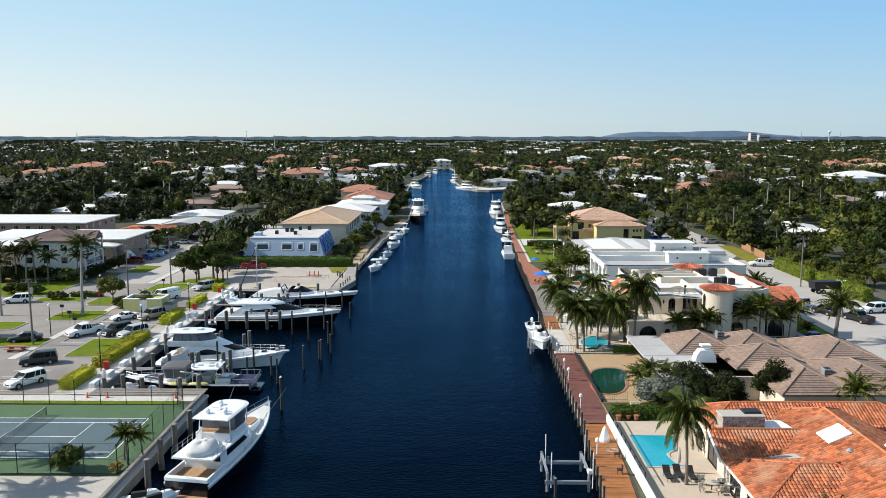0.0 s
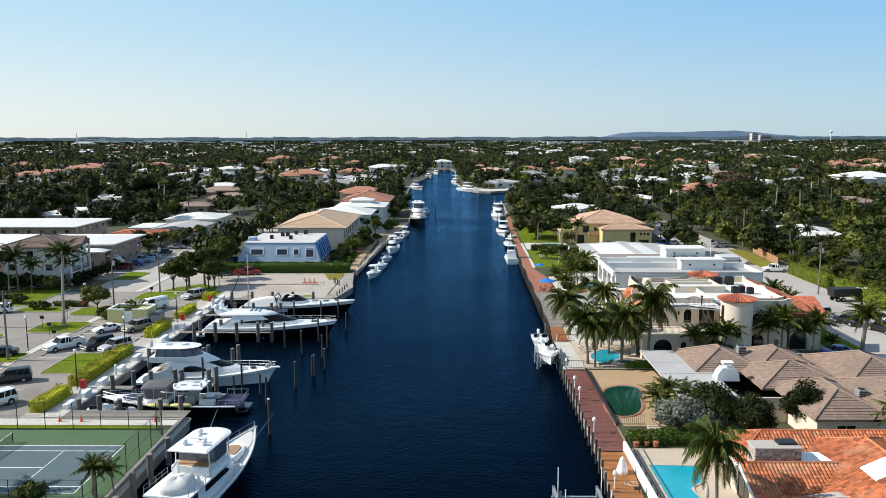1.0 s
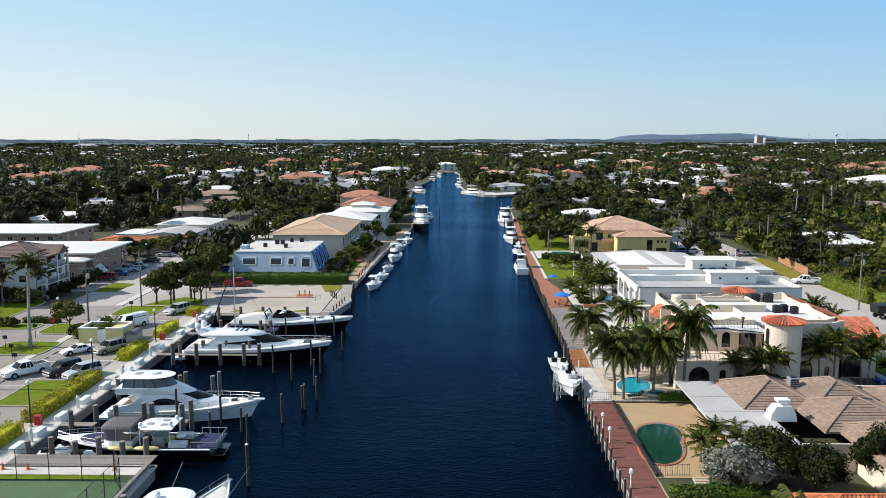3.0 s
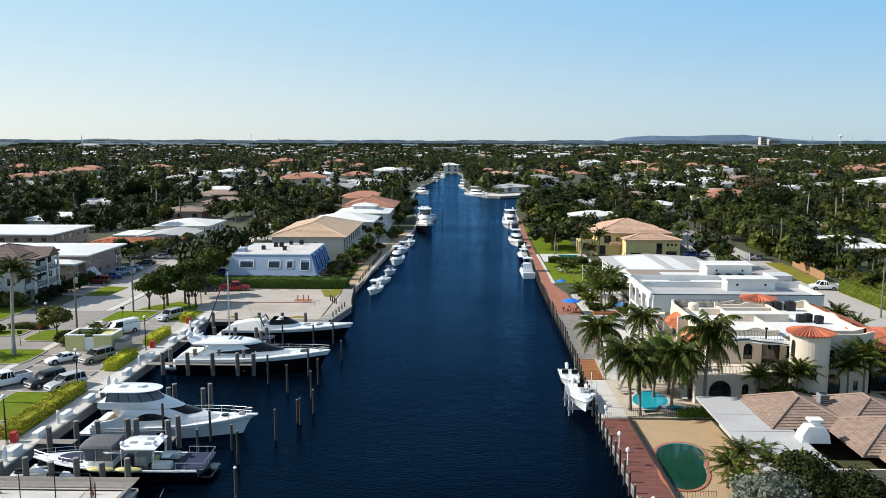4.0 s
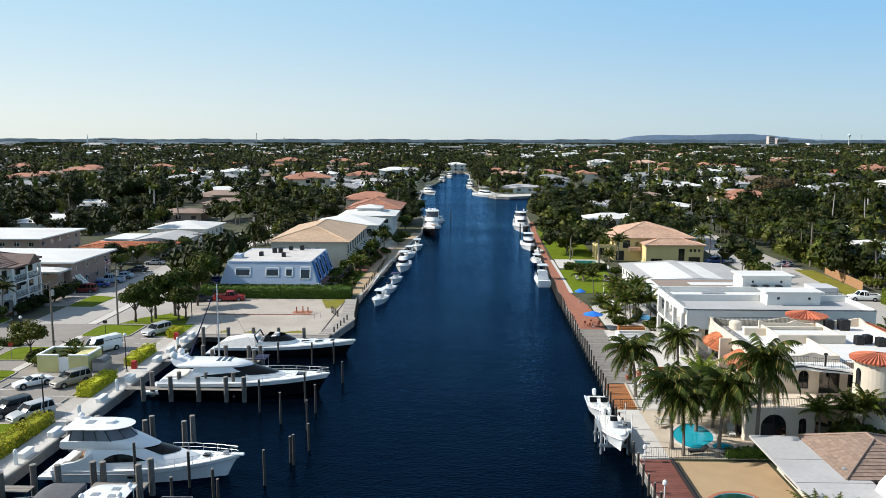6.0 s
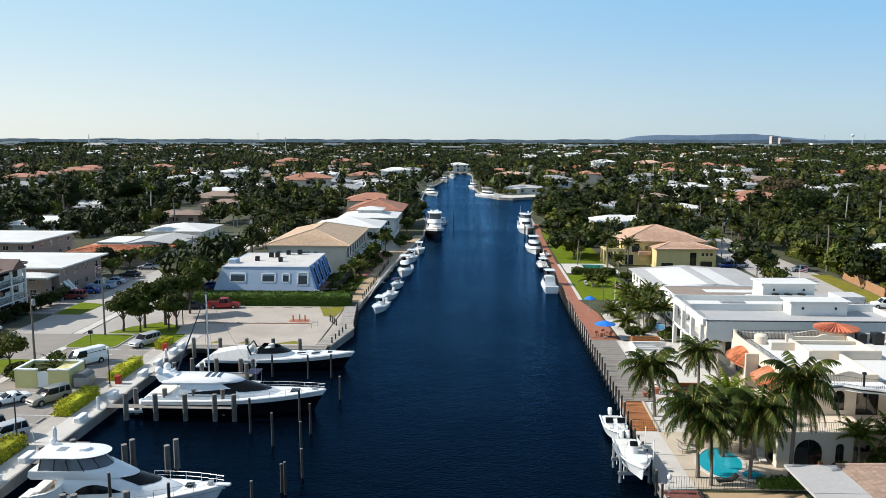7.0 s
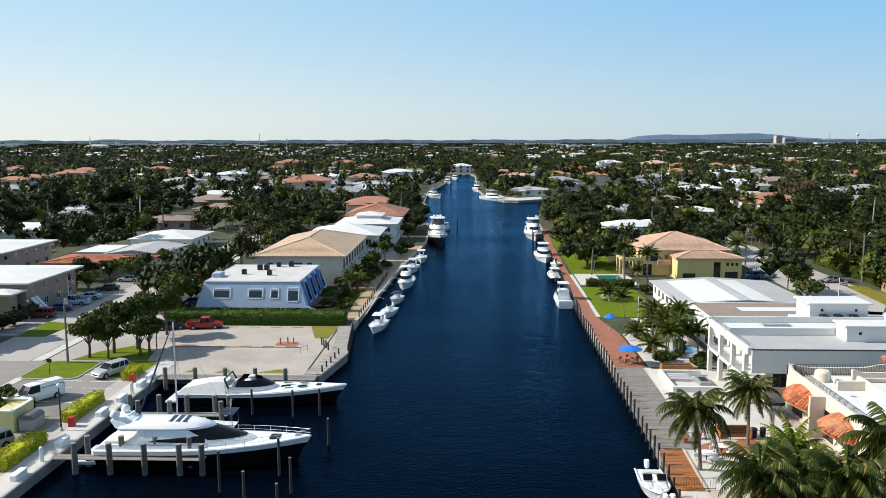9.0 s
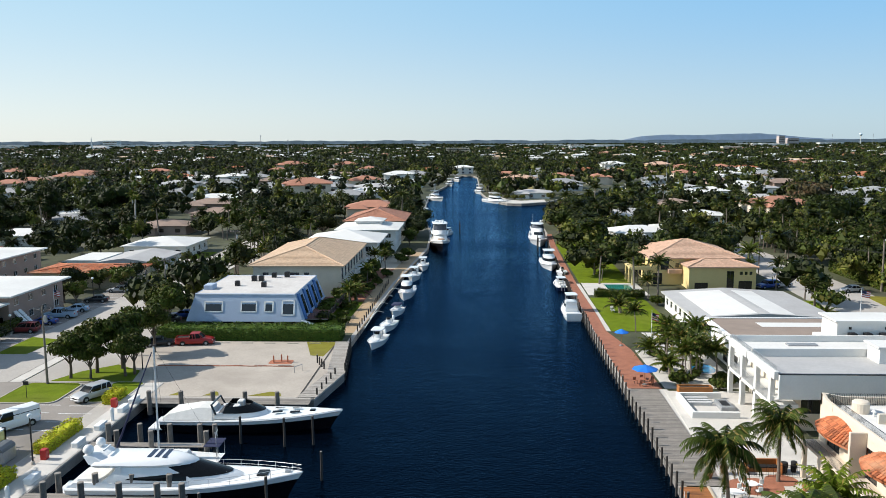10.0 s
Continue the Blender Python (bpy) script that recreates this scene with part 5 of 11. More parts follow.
for x in (36, 40, 44.6, 49, 54):
    part("column", Geo().cbox(x - 0.2, 140.9, G, x + 0.2, 141.3, 5.28, 0.03), WHITEW, w)
part("rear_block", Geo().box(43.4, 156.1, G, 57, 161.9, 7.6), WHITEW, w)
for x0, y0, x1, y1, z1 in ((44.3, 157.0, 52.0, 161.4, 10.1), (44.3, 146.4, 52.0, 149.2, 9.5)):
    ph = part("penthouse", Geo().box(x0, y0, 7.58, x1, y1, z1), WHITEW, w)
    part("penthouse_roof", Geo().cbox(x0 - 0.4, y0 - 0.4, z1, x1 + 0.4, y1 + 0.3, z1 + 0.2, 0.04), WROOF, ph)
    for x in (x0 + 1.6, x1 - 1.6):
        part("vent", Geo().box(x - 0.17, y0 - 0.04, z1 - 1.0, x + 0.17, y0 + 0.01, z1 - 0.66), DARKM, ph)
part("stair_house", Geo().cbox(53.4, 151.6, 7.6, 57.0, 155.6, 9.3, 0.04), GREYWALL, w)
for x in (46.0, 47.9, 49.9):
    ac_unit(x, 156.45, 7.78, 1.0, DARKM)
part("roof_hatch", Geo().cbox(37, 153.6, 7.8, 40.6, 154.6, 8.0, 0.05), GREYM, w)
part("upper_rail", rail_along(Geo(), [(53.5, 150, 7.8), (56.8, 150, 7.8), (56.8, 151.5, 7.8)], 1.1, 0.15, 0.014), DARKM, w)
fl = thing("house", (43, 168, G), "low white annexe with a brown gravel flat roof", "house", "houses")
shell(fl, 34.4, 162.2, 55, 175.6, G - 0.05, 6.0, WHITEW, {"W": row_of(13, 4, 2, G + 0.3, G + 2.4)}, DARKM)
part("link_wall", Geo().box(34.4, 156.2, G, 43.3, 162.1, 6.0), WHITEW, fl)
part("roof", Geo().box(34.0, 156.2, 6.02, 43.3, 162.1, 6.2), DROOF, fl)
part("roof", Geo().box(34.0, 162.11, 6.02, 55.3, 175.9, 6.2), DROOF, fl)
part("fascia", Geo().cbox(33.4, 156.2, 5.7, 34.0, 176.2, 6.3, 0.03), WHITEP, fl)
part("fascia", Geo().cbox(34.0, 175.9, 5.7, 55.6, 176.2, 6.35, 0.03), WHITEP, fl)
part("white_strip", Geo().box(40, 170.5, 6.2, 55, 173.2, 6.23), WROOF, fl)
part("canopy", Geo().box(29.5, 172, 3.7, 33.3, 177, 3.9), WROOF, fl, "white flat canopy")
for x, y in ((29.7, 172.2), (29.7, 176.8)):
    part("post", Geo().box(x, y, G, x + 0.12, y + 0.12, 3.7), WHITEP, fl)
tl = thing("portable_toilet", (52, 169, 6.2), "blue and white portable toilet on a flat roof", "portable toilet")
part("cabin", Geo().cbox(51.4, 168.4, 6.2, 52.6, 169.6, 8.3, 0.06), mat("blue_plastic", (0.09, 0.28, 0.62), 0.45, var=0.08), tl)
part("door", Geo().box(51.55, 168.36, 6.3, 52.3, 168.41, 8.1), WHITEP, tl)
part("roof", Geo().cbox(51.3, 168.3, 8.3, 52.7, 169.7, 8.55, 0.12), WHITEP, tl)
g5 = house(35.0, 185.0, 56.5, 206.5, 1, WHITEW, GROOF, "low white house with a patched grey shallow roof", "gable", 0.7, 0.7, every=3.0, sides="SW")
for x0, x1, m in ((37.2, 44.5, WROOF), (46.6, 50.5, WROOF)):
    z0, z1 = 5.1 - 0.061 * abs(x0 - 45.5), 5.1 - 0.061 * abs(x1 - 45.5)
    part("roof_patch", Geo().add([(x0, 184.8, z0 + 0.03), (x1, 184.8, z1 + 0.03), (x1, 205, z1 + 0.03), (x0, 205, z0 + 0.03), (x0, 184.8, z0 - 0.05), (x1, 184.8, z1 - 0.05), (x1, 205, z1 - 0.05), (x0, 205, z0 - 0.05)], [(0, 1, 2, 3), (4, 5, 1, 0), (5, 6, 2, 1), (7, 4, 0, 3)]), m, g5)

# pale yellow house
h6 = thing("house", (48, 240, G), "pale yellow two-storey house with a salmon tile hip roof", "house", "houses")
shell(h6, 38, 231.6, 57.2, 250, G - 0.05, 7.0, YELLOWW, {"S": [(0.4, 2.4, G + 0.1, G + 2.6), (2.0, 3.8, G + 3.3, G + 5.3), (5.2, 6.0, G + 3.8, G + 4.8)], "W": row_of(17.6, 4, 2, G + 3.6, G + 5.2) + row_of(17.6, 4, 2.6, G + 0.2, G + 2.5)}, DARKM)
shell(h6, 44.6, 225.6, 58.6, 231.5, G - 0.05, 5.9, YELLOWW, {"S": [(7.9, 9.4, G + 0.1, G + 4.0), (10.6, 11.2, G + 3.2, G + 3.9), (11.6, 12.2, G + 3.2, G + 3.9), (12.6, 13.2, G + 3.2, G + 3.9), (10.4, 13.2, G + 0.1, G + 1.9), (1.2, 4, G + 0.1, G + 1.5)]}, DARKM)
tiled_hip(h6, (38, 231.6, 57.2, 250), 7.0, 3.2, TILES2, 0.8, (0.5, 0.6), False, 40)
tiled_hip(h6, (44.6, 225.6, 58.6, 234.4), 5.9, 1.3, TILES2, 0.5, (0.5, 0.6), False, 41)
part("porch", Geo().box(33.4, 230.2, 4.7, 38, 238, 5.0), YELLOWW, h6)
part("porch_parapet", Geo().cbox(33.3, 230.1, 5.0, 38, 230.35, 5.5, 0.03), YELLOWW, h6)
for x, y in ((33.5, 230.2), (36.2, 230.2), (33.5, 234), (33.5, 237.5)):
    part("column", Geo().cbox(x, y, G, x + 0.5, y + 0.5, 4.7, 0.04), YELLOWW, h6)
part("bay_balcony", Geo().cbox(41.4, 230.2, 3.9, 44.4, 231.55, 4.8, 0.05), TILES2, h6)

# ---- buildings of the marina side ----
BTILE = mat("dark_brown_tile", (0.15, 0.10, 0.085), 0.8, var=0.2, scale=0.5, island=0.15)
ap = thing("apartment_building", (-86, 172, G), "white three-storey apartment block with a brown tile roof and balconies", "apartment building", "buildings")
eh = [h for k in range(3) for h in row_of(12.6, 4.0, 1.6, G + 0.8 + 2.75 * k, G + 2.2 + 2.75 * k)]
shell(ap, -92, 163, -80.4, 176, G - 0.05, 9.5, WHITEW, {"S": [h for k in range(3) for h in row_of(11.6, 3.8, 1.4, G + 0.8 + 2.75 * k, G + 2.1 + 2.75 * k)], "E": eh}, DARKM)
tiled_hip(ap, (-92, 163, -80.4, 176), 9.5, 2.2, BTILE, 0.7, (0.5, 0.6), False, 50)
gb = Geo().prism([(-80.4, 164.5), (-78.2, 164.5), (-78.2, 173.5), (-80.4, 173.5)], 9.3, 9.6)
part("balcony_roof", gb, BTILE, ap)
for k in range(3):
    z = G + 0.1 + 2.75 * k
    if k:
        part("balcony", Geo().box(-80.4, 164.5, z - 0.2, -78.4, 173.5, z), WHITEW, ap)
        part("balcony_rail", rail_along(Geo(), [(-78.5, 164.5, z), (-78.5, 173.5, z)], 1.0, 0.18, 0.02), DARKM, ap)
    part("awning", Geo().add([(-80.4, 167, z + 2.5), (-80.4, 170, z + 2.5), (-78.6, 170, z + 1.9), (-78.6, 167, z + 1.9)], [(0, 1, 2, 3)]), DARKM, ap)
for y in (164.6, 169, 173.4):
    part("column", Geo().cbox(-78.7, y - 0.18, G, -78.35, y + 0.18, 9.3, 0.03), WHITEW, ap)
part("gable", Geo().add([(-80.3, 168.5, 9.6), (-77.8, 168.5, 9.6), (-77.8, 172.5, 9.6), (-80.3, 172.5, 9.6), (-77.6, 170.5, 11.2), (-84, 170.5, 11.2)], [(0, 1, 4, 5), (1, 2, 4), (2, 3, 5, 4)]), BTILE, ap)


def motel(x0, y0, x1, y1, z, label, wall=PINKW):
    """A long two-storey block under a low white hipped roof, with outside stairs."""
    ob = thing("apartment_building", ((x0 + x1) / 2, (y0 + y1) / 2, G), label, "apartment building", "buildings")
    shell(ob, x0, y0, x1, y1, G - 0.05, z, wall, {"S": row_of(x1 - x0, 3.6, 1.4, G + 1, G + 2.2) + row_of(x1 - x0, 3.6, 1.4, G + 3.8, G + 5), "E": row_of(y1 - y0 - 0.4, 4, 1.4, G + 1, G + 2.2) + row_of(y1 - y0 - 0.4, 4, 1.4, G + 3.8, G + 5)})
    part("roof", Geo().hip(x0, y0, x1, y1, z, 0.9, 1.2, 0.3), WROOF, ob, "low white coated roof")
    return ob


m1 = motel(-116, 187, -79.5, 205, 6.9, "long pink-brown apartment block with a low white roof")
for dy in (0.0, 1.3):
    part("stair", Geo().add([(-79.3, 188 + dy, 4.2), (-79.3, 188.9 + dy, 4.2), (-76.4, 188.9 + dy, G), (-76.4, 188 + dy, G), (-79.3, 188 + dy, 3.9), (-79.3, 188.9 + dy, 3.9), (-76.8, 188.9 + dy, G), (-76.8, 188 + dy, G)], [(0, 3, 2, 1), (0, 4, 7, 3), (1, 2, 6, 5), (4, 5, 6, 7)]), WHITEP, m1)
motel(-94, 183.2, -80.5, 185.9, 5.6, "low wing with a white roof beside the apartment block")
motel(-150, 224, -106, 246, 6.9, "long pink-brown apartment block with a low white roof")
motel(-136, 176, -100, 186, 6.6, "low white-roofed apartment wing behind palms")
house(-97, 226, -76, 238, 1, TANW, TILEO, "low house with an orange tile roof behind trees", "hip", 0.9, 0.8, (0.5, 0.6), False)
house(-90, 242, -77, 259, 1, GREYWALL, GROOF, "low house with a pale grey roof", "gable", 1.0, 0.8)
house(-98, 243, -90.5, 256, 1, WHITEW, WROOF, "low wing with a white flat roof", "flat", 0.5, 0.6)
house(-96, 270, -79, 288, 1, WHITEW, WROOF, "white house with a white hipped roof", "hip", 1.8, 0.8)

# blue mansard house
bl = thing("house", (-39.5, 198, G), "pale blue house with sloping upper walls and grey flat roof", "house", "houses")
shell(bl, -48.6, 189.4, -30.6, 208, G - 0.05, 2.7, GREYWALL, {"S": row_of(18, 3.5, 2.0, G + 0.3, G + 1.4)}, DARKM)
ring0 = [(-49.6, 187.6, 2.7), (-29.8, 187.6, 2.7), (-29.8, 209, 2.7), (-49.6, 209, 2.7)]
ring1 = [(-48.2, 189.0, 7.1), (-31.2, 189.0, 7.1), (-31.2, 207.6, 7.1), (-48.2, 207.6, 7.1)]
part("upper_wall", Geo().loft([ring0, ring1]), BLUEW, bl, "pale blue sloping upper wall")
part("roof", Geo().box(-48.1, 189.1, 7.1, -31.3, 207.5, 7.16), mat("weathered_white_roof", (0.56, 0.53, 0.5), 0.85, var=0.12, scale=0.3, fine=8, stain=((0.36, 0.32, 0.29), 0.16, 0.6)), bl, "stained pale flat roof")
for a, b in (((-48.2, 189, 7.1), (-31.2, 189, 7.1)), ((-31.2, 189, 7.1), (-31.2, 207.6, 7.1)), ((-48.2, 189, 7.1), (-48.2, 207.6, 7.1)), ((-48.2, 207.6, 7.1), (-31.2, 207.6, 7.1))):
    part("coping", Geo().tube([a, b], 0.14, 4), BLUEW, bl)
for x0, x1, z0, z1 in ((-46.6, -43.4, 4.2, 6.0), (-40.4, -37.6, 4.2, 6.0), (-36.4, -34.8, 4.2, 6.0), (-33.4, -31.2, 3.7, 6.2)):
    fr = Geo()
    ys = lambda z: 187.6 + (z - 2.7) / 4.4 * 1.4
    for a, b, c, d in ((x0, x1, z0, z0 + 0.22), (x0, x1, z1 - 0.22, z1), (x0, x0 + 0.22, z0, z1), (x1 - 0.22, x1, z0, z1)):
        fr.loft([[(a, ys(z) - 0.07, z), (b, ys(z) - 0.07, z), (b, ys(z) + 0.05, z), (a, ys(z) + 0.05, z)] for z in (c, d)])
    f = part("window", fr, WHITEP, bl)
    part("pane", Geo().add([(x0 + 0.2, ys(z0) - 0.02, z0 + 0.2), (x1 - 0.2, ys(z0) - 0.02, z0 + 0.2), (x1 - 0.2, ys(z1) - 0.04, z1 - 0.2), (x0 + 0.2, ys(z1) - 0.04, z1 - 0.2)], [(0, 1, 2, 3)]), GLASS, f)
xe = lambda z: -29.8 - (z - 2.7) / 4.4 * 1.4
for y0 in (190.5, 195, 199.5, 204):
    f = part("balcony_opening", Geo().add([(xe(3.2) + 0.03, y0, 3.2), (xe(3.2) + 0.03, y0 + 3.0, 3.2), (xe(6.4) + 0.03, y0 + 3.0, 6.4), (xe(6.4) + 0.03, y0, 6.4)], [(0, 1, 2, 3)]), GLASS, bl)
    part("fin", Geo().add([(-29.6, y0 - 0.9, 2.7), (-29.4, y0 - 0.3, 2.7), (-30.7, y0 - 0.3, 7.1), (-30.9, y0 - 0.9, 7.1), (-29.9, y0 - 0.9, 2.7), (-31.3, y0 - 0.9, 7.1)], [(0, 1, 2, 3), (4, 0, 3, 5)]), BLUED, bl)
part("balcony", Geo().box(-30, 190, 2.5, -26, 209, 2.7), GREYW, bl)
boards = Geo()
for i in range(60):
    boards.box(-30 + 0.02 * (i % 2), 190.02 + 0.316 * i, 2.7, -25.8 + 0.03 * (i % 3), 190.31 + 0.316 * i, 2.74)
part("deck_boards", boards, BROWNW, bl, "red-brown timber deck")
part("deck_rail", rail_along(Geo(), [(-29.8, 190.05, 2.74), (-25.9, 190.05, 2.74), (-25.9, 208.9, 2.74)], 1.0, 0.25, 0.02), DARKM, bl)
part("stair", Geo().add([(-30, 187.4, 3.0), (-30, 188.4, 3.0), (-25.5, 188.4, G), (-25.5, 187.4, G), (-30, 187.4, 2.7), (-30, 188.4, 2.7)], [(0, 3, 2, 1), (0, 4, 3), (1, 2, 5)]), WHITEP, bl)
part("roof_box", Geo().cbox(-48, 192.5, 7.1, -46.4, 195, 8.0, 0.1), BLUEW, bl)
for x, y, s in ((-43.2, 196.5, 0.9), (-41.5, 201.5, 1.0), (-40.2, 201.5, 1.0), (-38.2, 195.5, 0.9), (-38.8, 205.5, 0.9), (-36.4, 205.8, 1.0)):
    ac_unit(x, y, 7.16, s, DARKM)

# tan, white and red roofed row along the bank
tn = thing("house", (-37, 234, G), "cream house with tan tile roof and round balconies", "house", "houses")
shell(tn, -46, 216.8, -28, 251, G - 0.05, 7.5, CREAMW, {"S": [(2, 3.2, G + 3.6, G + 5), (7, 9.5, G + 3.6, G + 5), (10.5, 11.5, G + 3.6, G + 5), (3, 5, G + 0.6, G + 2.2)], "E": row_of(33.8, 4.2, 2.2, G + 3.4, G + 5.6) + row_of(33.8, 4.2, 2.2, G + 0.2, G + 2.4)}, DARKM)
tiled_hip(tn, (-46, 216.8, -28, 251), 7.5, 2.9, TILET, 0.9, (0.5, 0.6), False, 60)
for y in (219, 227.5, 236, 244.5):
    b = part("balcony", Geo().prism([(-28, y), (-26.6, y + 0.3), (-25.9, y + 1.6), (-25.9, y + 3.2), (-26.6, y + 4.5), (-28, y + 4.8)], 4.0, 4.25), WHITEW, tn)
    part("balcony_wall", Geo().prism([(-26.8, y + 0.3), (-26.6, y + 0.3), (-25.9, y + 1.6), (-25.9, y + 3.2), (-26.6, y + 4.5), (-26.8, y + 4.5), (-26.1, y + 3.2), (-26.1, y + 1.6)], 4.25, 5.1), WHITEW, b)
w2 = house(-43, 255, -25, 273, 2, WHITEW, WROOF, "white two-storey house with white hipped roof", "hip", 2.4, 0.9, sides="SE")
w3 = house(-39.5, 283, -23, 302, 2, WHITEW, WROOF, "white two-storey bank house with raised white roof", "hip", 1.6, 1.0, sides="SE")
part("clerestory", Geo().box(-35, 289, 8.0, -27.5, 297, 9.4), WHITEW, w3)
part("upper_roof", Geo().hip(-35, 289, -27.5, 297, 9.3, 1.1, 0.6, 0.15), WROOF, w3)
house(-41, 308, -23, 334, 2, CREAMW, TILES, "two-storey bank house with red-brown tile roof", "hip", 3.2, 0.9, (0.7, 0.8), False, sides="SE")

# ---- boats ----
def hull_rings(L, B, fs, fb, draft, n=18, stern=0.9, full=2.4):
    rings = []
    for i in range(n + 1):
        s = i / n
        b = B / 2 * (stern + (1 - stern) * min(1, s / 0.35)) if s < 0.45 else B / 2 * max(0.015, 1 - ((s - 0.45) / 0.55) ** full)
        sh = fs + (fb - fs) * s ** 2
        k = -draft * (1 - s ** 4)
        xs, xk = s * L, s * L * 0.93
        xm = xk + (xs - xk) * 0.4
        rings.append([(xs, b, sh), (xm, b * (0.93 - 0.25 * s ** 3), sh * 0.45), (xk, b * (0.84 - 0.4 * s ** 3), -0.05), (xk, 0, k), (xk, -b * (0.84 - 0.4 * s ** 3), -0.05), (xm, -b * (0.93 - 0.25 * s ** 3), sh * 0.45), (xs, -b, sh)])
    return rings


def deck_geo(rings, inset=0.05, lift=0.02, s0=0, s1=None):
    g, rows = Geo(), []
    for r in rings[s0:s1]:
        (x, b, z), m = r[0], max(0.01, r[0][1] - inset)
        rows.append([(x - 0.04, m, z + lift), (x - 0.04, m * 0.5, z + lift + 0.05), (x - 0.04, 0, z + lift + 0.07), (x - 0.04, -m * 0.5, z + lift + 0.05), (x - 0.04, -m, z + lift)])
    return g.loft(rows, caps=False, closed=False)


def sheer_tube(rings, r=0.05, dz=0.0, s0=0, out=0.02):
    g = Geo()
    for k in (0, -1):
        g.tube([(a[k][0], a[k][1] + (out if k == 0 else -out), a[k][2] + dz) for a in rings[s0:]], r, 5)
    return g


def house_ring(z, xb, xf, w, nose, k=6):
    pts = [(xb, -w / 2, z), (xf - nose, -w / 2, z)]
    for i in range(1, 2 * k):
        t = -math.pi / 2 + math.pi * i / (2 * k)
        pts.append((xf - nose + nose * math.cos(t), w / 2 * math.sin(t), z))
    return pts + [(xf - nose, w / 2, z), (xb, w / 2, z)]


def cabin(levels):
    """A rounded deckhouse through levels of (z, back, front, width, nose)."""
    return Geo().loft([house_ring(*l) for l in levels])


def bow_rail(rings, s0, h=0.7, r=0.022):
    g = Geo()
    for k in (0, -1):
        pts = [Vector((a[k][0] - 0.08, a[k][1] * 0.95, a[k][2])) for a in rings[s0:]]
        g.tube([p + Vector((0, 0, h)) for p in pts], r, 4)
        g.tube([p + Vector((0, 0, h * 0.5)) for p in pts], r * 0.7, 4)
        for p in pts[::2]:
            g.tube([p, p + Vector((0, 0, h))], r, 4)
    return g


def ball(g, x, y, z, r):
    return g.lathe(x, y, [(r * 0.5, z - r * 0.85), (r * 0.95, z - r * 0.3), (r, z), (r * 0.85, z + r * 0.5), (r * 0.5, z + r * 0.85), (r * 0.05, z + r)], 12)


def outboard(ob, x, y, z, m=None):
    e = part("outboard_motor", Geo().loft([house_ring(z + 0.1, x - 0.45, x + 0.05, 0.38, 0.15, 2), house_ring(z + 0.55, x - 0.62, x + 0.08, 0.44, 0.2, 2), house_ring(z + 0.8, x - 0.5, x - 0.02, 0.34, 0.15, 2)]), m or WHITEP, ob)
    part("leg", Geo().box(x - 0.3, y - 0.08, z - 0.7, x - 0.08, y + 0.08, z + 0.12), GREYM, e)
    if y:
        for o in (e,):
            o.data.transform(Matrix.Translation((0, y, 0)))
    return e


def level_at(levels, z):
    """The outline (back, front, width, nose) of a deckhouse at height z."""
    zs = [l[0] for l in levels]
    return [float(np.interp(z, zs, [l[i] for l in levels])) for i in (1, 2, 3, 4)]


def side_glass(levels, xs, lo, hi, side, out=0.02):
    """A window strip on one flank of a deckhouse; lo and hi give its sill and head along xs."""
    rows = []
    for x, a, b in zip(xs, lo, hi):
        col = []
        for k in range(3):
            z = a + (b - a) * k / 2
            _, xf, w, nose = level_at(levels, z)
            u = max(0.0, min(0.999, (x - xf + nose) / nose))
            col.append((x, side * (w / 2 * math.sqrt(1 - u * u) + out), z))
        rows.append(col)
    return Geo().loft(rows, caps=False, closed=False)


def front_glass(levels, z0, z1, spread, out=0.025, k=14):
    """A windscreen wrapped round the nose of a deckhouse."""
    rows = []
    for i in range(k + 1):
        t = radians(spread) * (2 * i / k - 1)
        col = []
        for j in range(4):
            z = z0 + (z1 - z0) * j / 3
            _, xf, w, nose = level_at(levels, z)
            col.append((xf - nose + (nose + out) * math.cos(t), (w / 2 + out) * math.sin(t), z + 0.01))
        rows.append(col)
    return Geo().loft(rows, caps=False, closed=False)


def topside_band(rings, frac, side, out=0.025):
    """The upper part of one flank of a hull, a little proud of it."""
    rows = []
    for r in rings:
        a, b = (r[0], r[1]) if side > 0 else (r[6], r[5])
        rows.append([(a[0], a[1] + side * out, a[2]), tuple(p + (q - p) * frac + (side * out if i == 1 else 0) for i, (p, q) in enumerate(zip(a, b)))])
    return Geo().loft(rows, caps=False, closed=False)


VINYL = mat("clear_vinyl_tint", (0.1, 0.11, 0.13), 0.12, var=0.1, bump=0, spec=0.6)


